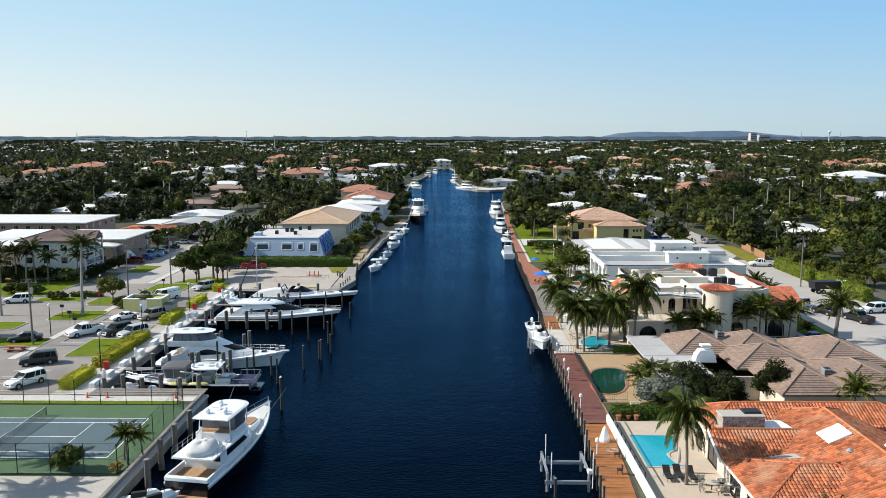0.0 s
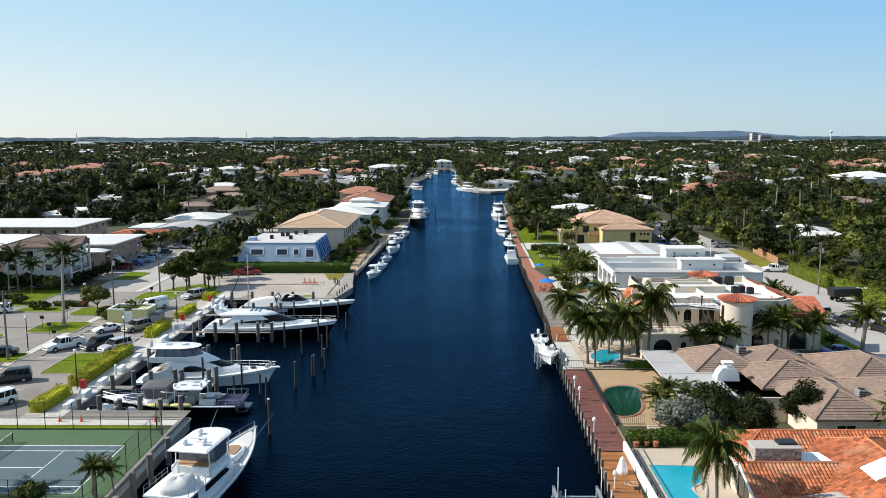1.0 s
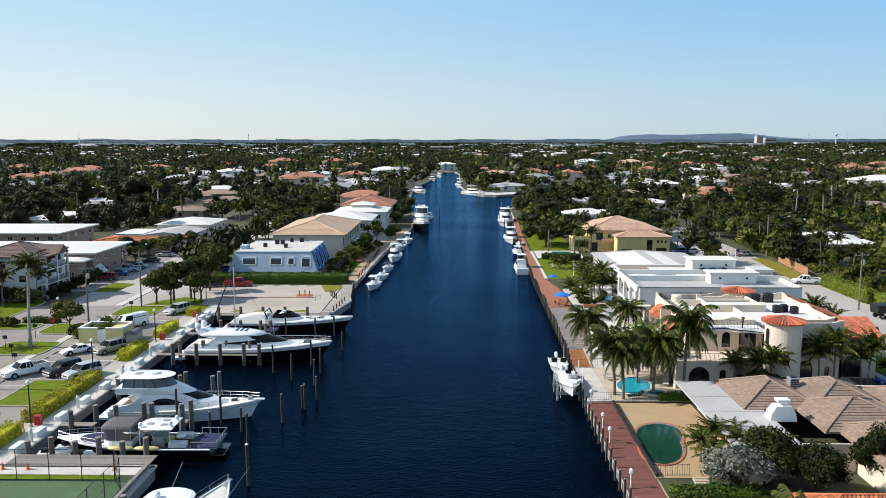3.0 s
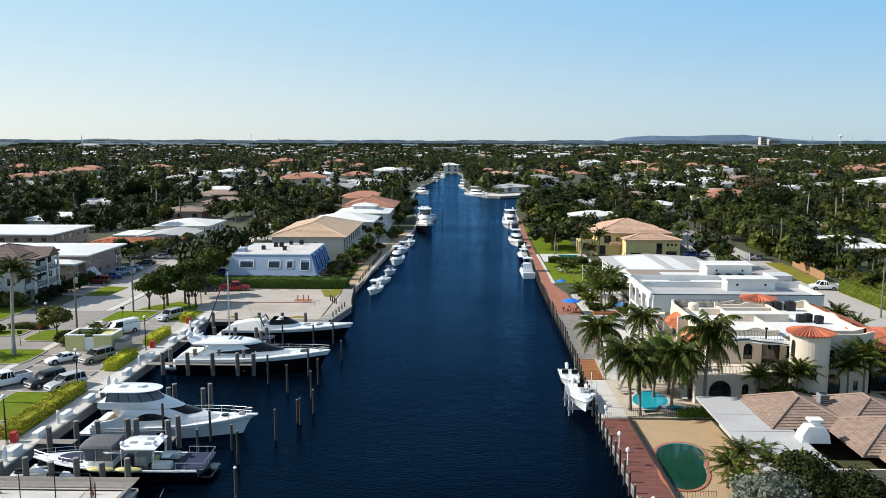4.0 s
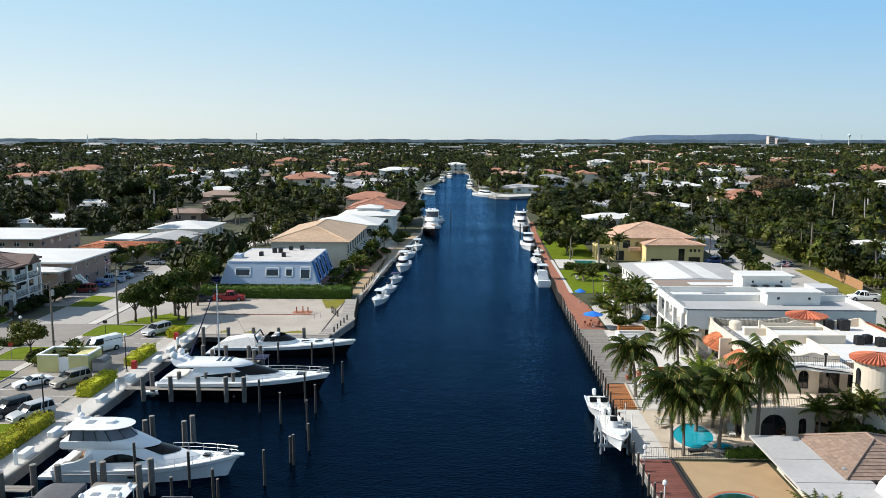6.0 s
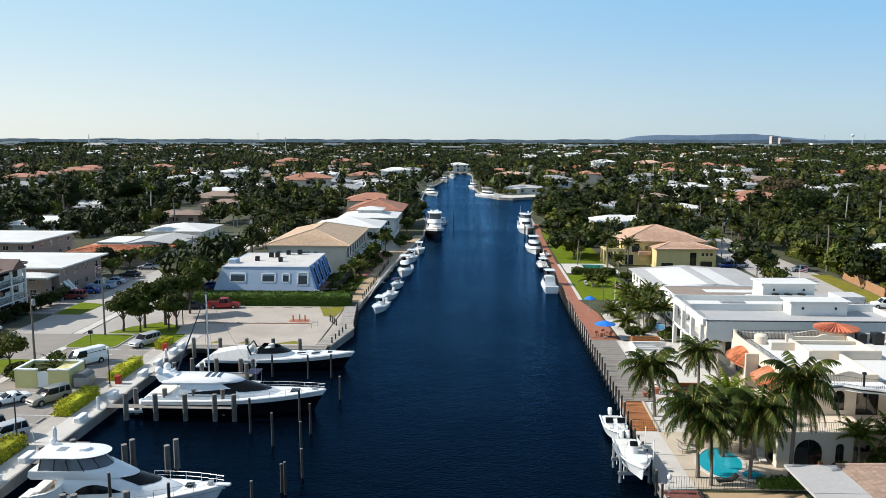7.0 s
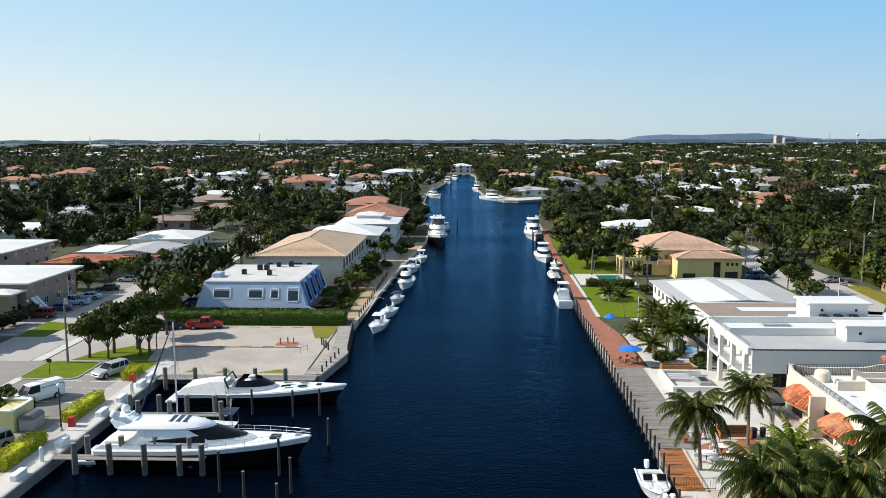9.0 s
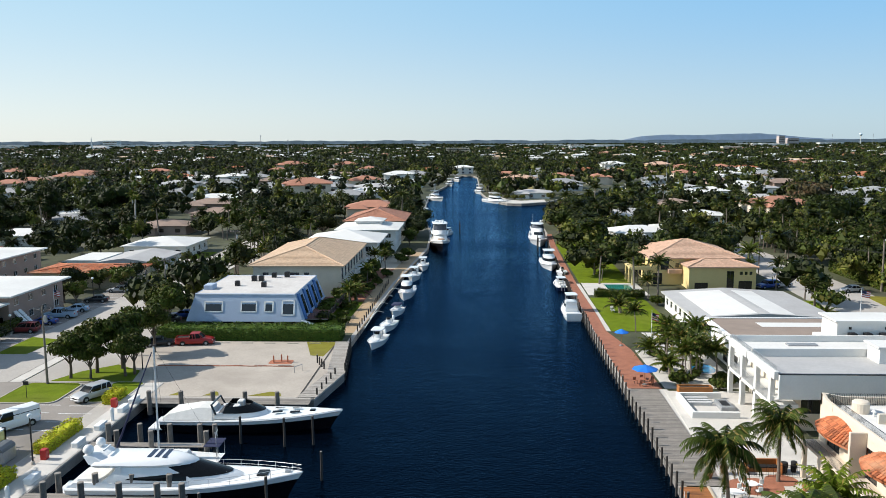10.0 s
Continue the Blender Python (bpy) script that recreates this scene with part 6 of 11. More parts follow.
def flybridge_yacht(L=17.0, B=5.0, label="", hull_mat=None, name="motor_yacht"):
    """White motor yacht: swept deckhouse, teardrop side glass, enclosed flybridge under a hardtop."""
    ob = thing(name, (0, 0, 0), label, "yacht", "yachts")
    R = hull_rings(L, B, 1.25, 2.1, 0.7, 22, 0.9, 2.2)
    part("hull", Geo().loft(R), hull_mat or GELW, ob, smooth=True)
    part("deck", deck_geo(R), GELW, ob, smooth=True)
    part("rub_rail", sheer_tube(R, 0.05, -0.3), STEEL, ob)
    part("swim_platform", cabin([(0.3, -1.3, 0.3, B * 0.86, 0.2), (0.55, -1.3, 0.3, B * 0.86, 0.2)]).moved(Matrix.Translation((0, 0, 0.05))), GELW, ob)
    LV = [(1.25, 3.0, 14.2, B * 0.84, 7.0), (1.75, 3.0, 13.6, B * 0.83, 6.8), (2.2, 3.0, 12.4, B * 0.80, 6.0), (2.7, 3.1, 10.8, B * 0.75, 5.0), (3.15, 3.2, 9.2, B * 0.68, 4.2), (3.4, 3.4, 8.4, B * 0.6, 3.6)]
    h = part("deckhouse", cabin(LV), GELW, ob, smooth=True)
    for s in (-1, 1):
        xs = [4.6 + 0.42 * i for i in range(11)]
        part("side_window", side_glass(LV, xs, [1.95 + 0.02 * i for i in range(11)], [1.97 + 0.02 * i + 0.72 * math.sin(math.pi * min(1, (i / 10) ** 0.75)) for i in range(11)], s), DARKGLASS, h, "black teardrop saloon window")
        part("quarter_window", side_glass(LV, [3.3, 3.6, 4.0, 4.3], [1.9, 1.88, 1.9, 1.96], [1.95, 2.15, 2.2, 2.0], s), DARKGLASS, h)
        xs = [0.3 + 0.5 * i for i in range(8)]
        part("coaming", Geo().loft([[(x, s * B * 0.455, 1.2), (x, s * B * 0.40, 1.2), (x, s * B * 0.40, z), (x, s * B * 0.455, z)] for x, z in zip(xs, (1.45, 1.75, 1.9, 2.0, 2.1, 2.3, 2.55, 2.9))]), GELW, ob, smooth=True)
        for x in (7.2, 8.0):
            part("porthole", Geo().box(x, s * B * 0.462 - 0.06, 0.62, x + 0.55, s * B * 0.462 + 0.06, 0.82), DARKGLASS, ob)
    part("windscreen", front_glass(LV, 2.5, 3.12, 42), DARKGLASS, h, "raked black windscreen")
    part("transom", cabin([(0.5, 0.0, 0.5, B * 0.86, 0.1), (1.55, 0.15, 0.6, B * 0.84, 0.1)]), GELW, ob)
    part("cockpit_floor", Geo().box(0.6, -B * 0.4, 1.22, 3.0, B * 0.4, 1.34), TEAK, ob)
    part("cockpit_seat", Geo().cbox(0.7, -1.3, 1.34, 1.4, 1.3, 1.8, 0.1), CANVASW, ob)
    part("aft_door", Geo().box(2.96, -1.1, 1.4, 3.0, 1.1, 3.0), DARKGLASS, h)
    FB = [(3.15, 1.0, 9.6, B * 0.7, 4.4), (3.45, 0.8, 8.9, B * 0.76, 4.0), (3.95, 0.9, 7.7, B * 0.76, 3.2)]
    part("flybridge", cabin(FB), GELW, ob, smooth=True)
    EN = [(3.9, 1.6, 7.4, B * 0.71, 2.8), (4.95, 1.8, 6.4, B * 0.6, 2.2)]
    e = part("enclosure", cabin(EN), VINYL, ob, "smoky clear flybridge enclosure", smooth=True)
    for s in (-1, 1):
        for x0, x1 in ((1.7, 1.9), (3.0, 3.0), (4.3, 3.9), (5.6, 4.9)):
            part("frame_bar", Geo().tube([(x0, s * B * 0.358, 3.9), (x1, s * B * 0.303, 4.97)], 0.04, 5), DARKM, e)
    for t in (-40, 0, 40):
        a, b = level_at(EN, 3.9), level_at(EN, 4.95)
        c, n = math.cos(radians(t)), math.sin(radians(t))
        part("frame_bar", Geo().tube([(a[1] - a[3] + a[3] * c, a[2] / 2 * n, 3.9), (b[1] - b[3] + b[3] * c, b[2] / 2 * n, 4.97)], 0.035, 5), DARKM, e)
    t = part("hardtop", cabin([(4.93, 1.2, 7.0, B * 0.66, 2.4), (5.05, 1.0, 7.2, B * 0.71, 2.5), (5.17, 1.5, 6.5, B * 0.58, 2.2)]), GELW, ob, "white hardtop", smooth=True)
    part("radar", cabin([(5.15, 4.6, 5.5, 1.0, 0.4), (5.38, 4.7, 5.4, 0.9, 0.35)]), GELW, t)
    part("dome", ball(Geo(), 1.6, 1.1, 5.45, 0.3), GELW, t, smooth=True)
    part("hatch", Geo().cbox(2.6, -0.5, 5.14, 3.4, 0.5, 5.2, 0.02), STEEL, t)
    part("antenna", Geo().tube([(1.5, -1.2, 5.1), (1.1, -1.3, 7.4)], 0.02, 4), WHITEP, t)
    part("bow_rail", bow_rail(R, 13, 0.75), STEEL, ob)
    part("fore_hatch", Geo().cbox(13.6, -0.35, 2.0, 14.3, 0.35, 2.12, 0.03), DARKGLASS, ob)
    part("windlass", Geo().cbox(L - 1.5, -0.2, 2.1, L - 1.0, 0.2, 2.4, 0.05), STEEL, ob)
    part("pulpit", Geo().cbox(L - 0.8, -0.25, 2.05, L + 0.5, 0.25, 2.2, 0.06), GELW, ob)
    return ob


def express_yacht(label):
    """Black hull, white topsides and a low swept deckhouse under a hardtop."""
    L, B = 21.0, 5.3
    ob = thing("motor_yacht", (0, 0, 0), label, "yacht", "yachts")
    R = hull_rings(L, B, 1.75, 2.5, 0.8, 24, 0.92, 2.1)
    part("hull", Geo().loft(R), GELK, ob, "glossy black hull", smooth=True)
    for s in (-1, 1):
        part("topside", topside_band(R, 0.42, s), GELW, ob, "white upper topside", smooth=True)
    part("bulwark", sheer_tube(R, 0.1, 0.04), GELW, ob, "white bulwark")
    part("deck", deck_geo(R, 0.02, 0.08), GELW, ob, smooth=True)
    part("swim_platform", cabin([(0.35, -1.9, 0.2, B * 0.86, 0.2), (0.6, -1.9, 0.2, B * 0.86, 0.2)]), GELW, ob)
    part("aft_deck", cabin([(1.7, 0.1, 4.6, B * 0.82, 0.3), (2.3, 0.6, 4.6, B * 0.78, 0.3)]), GELW, ob)
    part("sun_pad", cabin([(2.3, 0.8, 3.2, B * 0.66, 0.4), (2.5, 0.9, 3.1, B * 0.62, 0.4)]), CANVASW, ob, smooth=True)
    for y in (-1.5, 1.5):
        part("cockpit_arch", Geo().loft([[(3.0 + 0.5 * i, y * 1.36, 2.2), (3.0 + 0.5 * i, y * 1.22, 2.2), (3.0 + 0.5 * i, y * 1.16, 2.2 + 0.42 * i), (3.0 + 0.5 * i, y * 1.3, 2.2 + 0.42 * i)] for i in range(5)]), GELW, ob)
    LV = [(1.9, 4.2, 16.4, B * 0.82, 8.4), (2.35, 4.2, 15.6, B * 0.81, 8.0), (2.8, 4.3, 14.4, B * 0.78, 7.2), (3.3, 4.4, 12.6, B * 0.72, 6.0), (3.75, 4.4, 11.2, B * 0.64, 5.0)]
    h = part("deckhouse", cabin(LV), GELW, ob, smooth=True)
    n = 14
    for s in (-1, 1):
        part("side_window", side_glass(LV, [5.4 + 0.42 * i for i in range(n)], [2.62 - 0.01 * i for i in range(n)], [2.66 + 0.5 * (i / (n - 1)) ** 0.6 for i in range(n)], s), DARKGLASS, h, "long swept black window")
        part("sill_stripe", side_glass(LV, [4.4 + 0.6 * i for i in range(12)], [2.3] * 12, [2.36] * 12, s), STEEL, h)
    part("windscreen", front_glass(LV, 2.72, 3.68, 58), DARKGLASS, h, "raked black windscreen")
    TP = [(3.6, 2.6, 11.6, B * 0.66, 5.0), (3.85, 2.2, 11.3, B * 0.72, 4.8), (4.15, 2.6, 10.3, B * 0.62, 4.2), (4.3, 3.4, 9.4, B * 0.46, 3.6)]
    t = part("hardtop", cabin(TP), GELW, ob, "white hardtop with dark slots", smooth=True)
    for k in range(3):
        part("roof_slot", Geo().box(7.0 + 0.7 * k, -0.95, 4.285, 7.42 + 0.7 * k, 0.95, 4.32), mat("dark_blue_glass", (0.01, 0.015, 0.05), 0.15, var=0.1, bump=0), t)
    part("radar_arch", cabin([(3.9, 2.0, 4.0, B * 0.66, 0.6), (4.6, 1.4, 2.7, B * 0.56, 0.5)]), GELW, t, smooth=True)
    part("dome", ball(Geo(), 2.0, 0.95, 5.0, 0.46), GELW, t, smooth=True)
    part("dome", ball(Geo(), 1.7, -0.95, 5.0, 0.5), GELW, t, smooth=True)
    part("radar", Geo().cbox(2.9, -0.7, 4.75, 3.1, 0.7, 4.9, 0.04), GELW, t)
    part("bow_rail", bow_rail(R, 13, 0.75), STEEL, ob)
    part("fore_hatch", Geo().cbox(16.9, -0.6, 2.42, 17.9, 0.6, 2.54, 0.03), DARKGLASS, ob)
    part("windlass", Geo().cbox(L - 1.6, -0.2, 2.5, L - 1.1, 0.2, 2.8, 0.05), STEEL, ob)
    return ob


def black_cruiser(label):
    """Dark-hulled cruiser: canvas-enclosed helm, white hardtop, navy sun pads fore and aft."""
    L, B = 16.2, 4.6
    ob = thing("cabin_cruiser", (0, 0, 0), label, "boat", "moored boats")
    R = hull_rings(L, B, 1.15, 1.7, 0.6, 20, 0.94, 2.2)
    part("hull", Geo().loft(R), GELK, ob, "glossy black hull", smooth=True)
    part("gunwale", sheer_tube(R, 0.1, 0.04), GELW, ob, "white gunwale")
    part("foredeck", deck_geo(R, 0.02, 0.1, 11), GELW, ob, smooth=True)
    part("deck", deck_geo(R, 0.05, -0.04, 0, 12), BLACKR, ob, "dark side deck")
    part("bow_pad", cabin([(1.55, 11.2, 14.0, 2.4, 1.6), (1.75, 11.2, 13.8, 2.2, 1.5)]), NAVYC, ob, "navy bow sun pad")
    part("bow_rail", bow_rail(R, 12, 0.7, 0.03), STEEL, ob)
    part("helm_base", cabin([(1.1, 8.0, 11.6, 3.4, 1.4), (1.9, 8.0, 11.2, 3.2, 1.2)]), GELW, ob)
    c = part("canvas_top", cabin([(3.15, 8.0, 11.4, 3.3, 0.5), (3.35, 8.1, 11.2, 3.1, 0.5), (3.45, 8.6, 10.6, 2.4, 0.4)]), CANVAS, ob, "dark grey canvas top", smooth=True)
    part("curtain", cabin([(1.9, 8.1, 11.2, 3.05, 0.8), (3.15, 8.1, 11.2, 3.15, 0.5)]), VINYL, c)
    for x in (8.1, 9.6, 11.0):
        for y in (-1.6, 1.6):
            part("frame_bar", Geo().tube([(x, y, 1.8), (x, y, 3.2)], 0.035, 5), STEEL, c)
    part("gangway", Geo().box(-1.9, -0.32, 0, 2.1, 0.32, 0.1).moved(pose(7.4, 0.5, 2.3, 0, 0, 62) @ Matrix.Rotation(radians(-18), 4, "Y")), GREYWALL, ob, "pale grey folded gangway")
    part("cockpit_floor", Geo().box(1.8, -B * 0.42, 1.1, 7.9, B * 0.42, 1.18), CANVAS, ob)
    t = part("hardtop", cabin([(3.0, 4.0, 7.6, 3.5, 1.0), (3.15, 3.9, 7.7, 3.6, 1.0), (3.25, 4.2, 7.3, 3.0, 0.9)]), GELW, ob, "white hardtop with grey hatches", smooth=True)
    for x, y in ((5.0, 0.6), (5.2, -0.7), (6.5, 0.3)):
        part("hatch", Geo().cbox(x - 0.35, y - 0.28, 3.22, x + 0.35, y + 0.28, 3.29, 0.02), STEEL, t)
    for x, y in ((4.3, 0.9), (4.2, -0.9), (7.2, 1.2)):
        part("dome", ball(Geo(), x, y, 3.5, 0.24), GELW, t, smooth=True)
    for x in (4.2, 7.2):
        for y in (-1.6, 1.6):
            part("post", Geo().tube([(x, y, 1.1), (x, y, 3.05)], 0.05, 6), GELW, t)
    part("console", cabin([(1.18, 5.0, 6.6, 2.2, 0.6), (2.1, 5.1, 6.4, 2.0, 0.5)]), GREYM, ob)
    for y in (-1.2, 1.2):
        part("bench", Geo().cbox(2.6, y - 0.45, 1.18, 4.4, y + 0.45, 1.7, 0.08), CANVASW, ob)
    part("table", Geo().cbox(3.1, -0.45, 1.8, 3.9, 0.45, 1.88, 0.03), GELW, ob)
    part("cool_box", Geo().cbox(4.3, -0.4, 1.18, 5.0, 0.3, 1.75, 0.06), YELK, ob, "pale yellow cool box")
    part("stern_pad", Geo().cbox(-0.6, -B * 0.42, 1.2, 2.2, B * 0.42, 1.42, 0.08), NAVYC, ob, "navy stern sun pad")
    part("stern_rail", rail_along(Geo(), [(2.0, -B * 0.45, 1.2), (-0.6, -B * 0.45, 1.2), (-0.6, B * 0.45, 1.2), (2.0, B * 0.45, 1.2)], 0.75, 0.7, 0.025), STEEL, ob)
    part("swim_platform", Geo().cbox(-1.2, -B * 0.36, 0.3, 0.1, B * 0.36, 0.46, 0.08), GELK, ob, "black swim platform")
    return ob


def open_sport_yacht(label):
    """Long low black-hulled open boat with a screened cockpit and a tan cover aft."""
    L, B = 20.5, 4.7
    ob = thing("motor_yacht", (0, 0, 0), label, "yacht", "yachts")
    R = hull_rings(L, B, 1.35, 2.1, 0.7, 20, 0.9, 2.0)
    part("hull", Geo().loft(R), GELK, ob, "glossy black hull")
    for s in (-1, 1):
        part("topside", topside_band(R, 0.5, s), GELW, ob, "white upper topside", smooth=True)
    part("bulwark", sheer_tube(R, 0.12, 0.05), GELW, ob)
    part("foredeck", deck_geo(R, 0.02, 0.16, 9), GELW, ob, "long white foredeck")
    part("deck", deck_geo(R, 0.05, 0.05, 0, 10), CANVASW, ob)
    part("swim_platform", Geo().cbox(-1.4, -B * 0.42, 0.3, 0.2, B * 0.42, 0.55, 0.1), GELW, ob)
    part("aft_cover", Geo().loft([house_ring(1.5, 0.2, 6.4, B * 0.88, 0.4), house_ring(2.1, 0.9, 6.2, B * 0.7, 0.3), house_ring(2.7, 4.2, 6.0, B * 0.5, 0.3)]), CANVASW, ob, "pale canvas cover over the aft deck")
    part("cockpit", cabin([(1.6, 6.2, 12.2, B * 0.8, 3.6), (2.25, 6.3, 11.6, B * 0.78, 3.4)]), GELW, ob)
    part("cockpit_floor", cabin([(2.2, 6.6, 11.0, B * 0.66, 3.0), (2.27, 6.6, 11.0, B * 0.66, 3.0)]), CANVAS, ob)
    part("windscreen", Geo().loft([house_ring(2.25, 7.2, 11.7, B * 0.78, 3.4), house_ring(2.95, 7.4, 10.2, B * 0.66, 2.6)], caps=False), DARKGLASS, ob, "wrap-round tinted windscreen")
    for y in (-0.9, 0.9):
        part("helm_seat", Geo().cbox(8.2, y - 0.45, 2.25, 9.0, y + 0.45, 3.0, 0.1), CANVASW, ob)
    ar = Geo().tube([(6.4, -B * 0.4, 2.1), (5.9, -B * 0.36, 3.2), (5.9, B * 0.36, 3.2), (6.4, B * 0.4, 2.1)], 0.12, 6)
    part("radar_arch", ar, GELK, ob, "black radar arch")
    for x in (12.6, 14.6):
        part("deck_window", Geo().add([(x, -1.0, 2.08), (x + 1.2, -0.75, 2.14), (x + 1.1, -0.35, 2.2), (x, -0.4, 2.16)], [(0, 1, 2, 3)]), DARKGLASS, ob)
        part("deck_window", Geo().add([(x, 1.0, 2.08), (x, 0.4, 2.16), (x + 1.1, 0.35, 2.2), (x + 1.2, 0.75, 2.14)], [(0, 1, 2, 3)]), DARKGLASS, ob)
    part("hatch", Geo().cbox(16.8, -0.3, 2.1, 17.4, 0.3, 2.22, 0.03), DARKGLASS, ob)
    return ob


def trawler_yacht(label):
    """Tall white motor yacht with a big covered flybridge and stern cockpit."""
    L, B = 19.0, 4.9
    ob = thing("motor_yacht", (0, 0, 0), label, "yacht", "yachts")
    R = hull_rings(L, B, 1.5, 2.9, 0.8, 20, 0.92, 2.2)
    part("hull", Geo().loft(R), GELK, ob, "glossy black hull", smooth=True)
    for k in (-1, 1):
        part("topside", topside_band(R, 0.34, k), GELW, ob, "white upper topside", smooth=True)
    part("deck", deck_geo(R), CANVASW, ob)
    part("bulwark", sheer_tube(R, 0.11, 0.1), GELW, ob)
    part("swim_platform", Geo().cbox(-1.2, -B * 0.44, 0.2, 0.2, B * 0.44, 0.42, 0.1), TEAK, ob, "teak swim platform")
    part("transom", Geo().cbox(-0.05, -B * 0.45, 0.3, 0.35, B * 0.45, 1.9, 0.08), GELK, ob, "black transom")
    part("transom_cap", Geo().cbox(-0.1, -B * 0.46, 1.9, 0.4, B * 0.46, 2.3, 0.08), GELW, ob)
    part("cockpit_floor", Geo().box(0.3, -B * 0.42, 1.56, 3.4, B * 0.42, 1.68), TEAK, ob, "teak cockpit floor")
    for y in (-B * 0.44, B * 0.44):
        part("cockpit_side", Geo().cbox(0.2, y - 0.12, 1.4, 3.6, y + 0.12, 2.35, 0.06), GELW, ob)
    h = part("deckhouse", cabin([(1.6, 3.4, 13.0, B * 0.78, 4.0), (2.6, 3.4, 12.2, B * 0.76, 3.6), (3.6, 3.5, 10.4, B * 0.7, 2.8)]), GELW, ob)
    part("side_window", cabin([(2.65, 4.6, 11.9, B * 0.765, 3.4), (3.35, 4.8, 10.7, B * 0.722, 2.9)]), DARKGLASS, h, "dark saloon windows")
    for y in (-1.35, 0.0, 1.2):
        w = part("aft_window", Geo().box(3.36, y - 0.42, 2.55, 3.42, y + 0.42, 3.15), DARKGLASS, h)
    part("upper_deck", cabin([(3.6, 1.2, 11.2, B * 0.88, 3.0), (3.78, 1.2, 11.0, B * 0.88, 3.0)]), GELW, ob, "white upper deck overhang")
    part("flybridge", cabin([(3.78, 5.4, 11.2, B * 0.76, 2.8), (4.7, 5.4, 10.4, B * 0.76, 2.4)]), GELW, ob)
    part("flybridge_floor", cabin([(4.62, 5.6, 10.0, B * 0.66, 2.2), (4.72, 5.6, 10.0, B * 0.66, 2.2)]), TEAK, ob)
    part("helm_console", Geo().cbox(9.0, -0.9, 4.7, 9.8, 0.9, 5.5, 0.12), GELW, ob)
    for y in (-0.7, 0.5):
        part("helm_seat", Geo().cbox(7.6, y - 0.35, 4.7, 8.3, y + 0.35, 5.6, 0.1), CANVAST, ob)
    part("covered_tender", Geo().loft([[(3.1 + (1.75 + 0.1 * math.sin(3 * t)) * f * math.cos(t), 1.55 * f * math.sin(t), 3.79 + h + 0.14 * math.sin(2 * t + h * 4) * (h > 0.1)) for t in [2 * math.pi * q / 16 for q in range(16)]] for f, h in ((1.0, 0.0), (1.04, 0.3), (0.95, 0.6), (0.7, 0.85), (0.35, 1.0), (0.05, 1.02))]), CANVASW, ob, "white canvas-covered tender on the upper deck", smooth=True)
    part("curtain", cabin([(4.7, 6.6, 10.3, B * 0.74, 1.6), (6.28, 6.7, 10.2, B * 0.72, 1.3)]), VINYL, ob, "smoky clear flybridge curtain", smooth=True)
    part("crane", Geo().tube([(5.3, 1.2, 3.8), (5.3, 1.2, 5.3), (3.0, 0.4, 5.6)], [0.13, 0.12, 0.07], 7), GELW, ob, "white boat crane")
    for x in (5.8, 9.6):
        for y in (-1.7, 1.7):
            part("top_post", Geo().tube([(x, y, 4.6), (x + 0.1, y * 0.95, 6.3)], 0.06, 6), GELW, ob)
    t = part("hardtop", cabin([(6.3, 5.0, 10.8, B * 0.78, 1.4), (6.45, 4.9, 10.9, B * 0.8, 1.4), (6.55, 5.3, 10.4, B * 0.7, 1.2)]), GELW, ob, "white hardtop")
    for x, y in ((6.2, 0.9), (6.4, -0.9), (7.6, 0.2), (8.8, 0.8)):
        part("dome", ball(Geo(), x, y, 6.8, 0.3), GELW, t)
    part("radar", Geo().cbox(6.9, -0.8, 6.9, 7.1, 0.8, 7.05, 0.04), GELW, t)
    rr = Geo()
    for y in (-B * 0.43, B * 0.43):
        for x0, x1 in ((1.3, 5.2),):
            for z in (4.2, 4.6):
                rr.tube([(x0, y, z), (x1, y, z)], 0.025, 4)
            for i in range(5):
                rr.tube([(x0 + i * 0.97, y, 3.78), (x0 + i * 0.97, y, 4.6)], 0.025, 4)
    part("upper_rail", rr, STEEL, ob)
    part("bow_rail", bow_rail(R, 8, 0.85), STEEL, ob)
    part("fore_trunk", cabin([(2.2, 11.8, 15.6, 2.4, 1.8), (2.75, 11.8, 15.2, 2.1, 1.6)]), GELW, ob)
    part("fore_pad", cabin([(2.75, 12.4, 14.6, 1.6, 0.8), (2.85, 12.4, 14.6, 1.6, 0.8)]), TEAK, ob)
    part("anchor", Geo().cbox(L - 0.9, -0.2, 2.9, L + 0.4, 0.2, 3.05, 0.05), STEEL, ob)
    for y in (-0.4, 0.3):
        part("outrigger", Geo().tube([(10, y * 6, 3.2), (16, y * 9, 6.2)], [0.05, 0.02], 4), GREYM, ob)
    part("flag_staff", Geo().tube([(0.1, 0, 2.3), (-0.5, 0, 3.7)], 0.025, 4), STEEL, ob)
    return ob


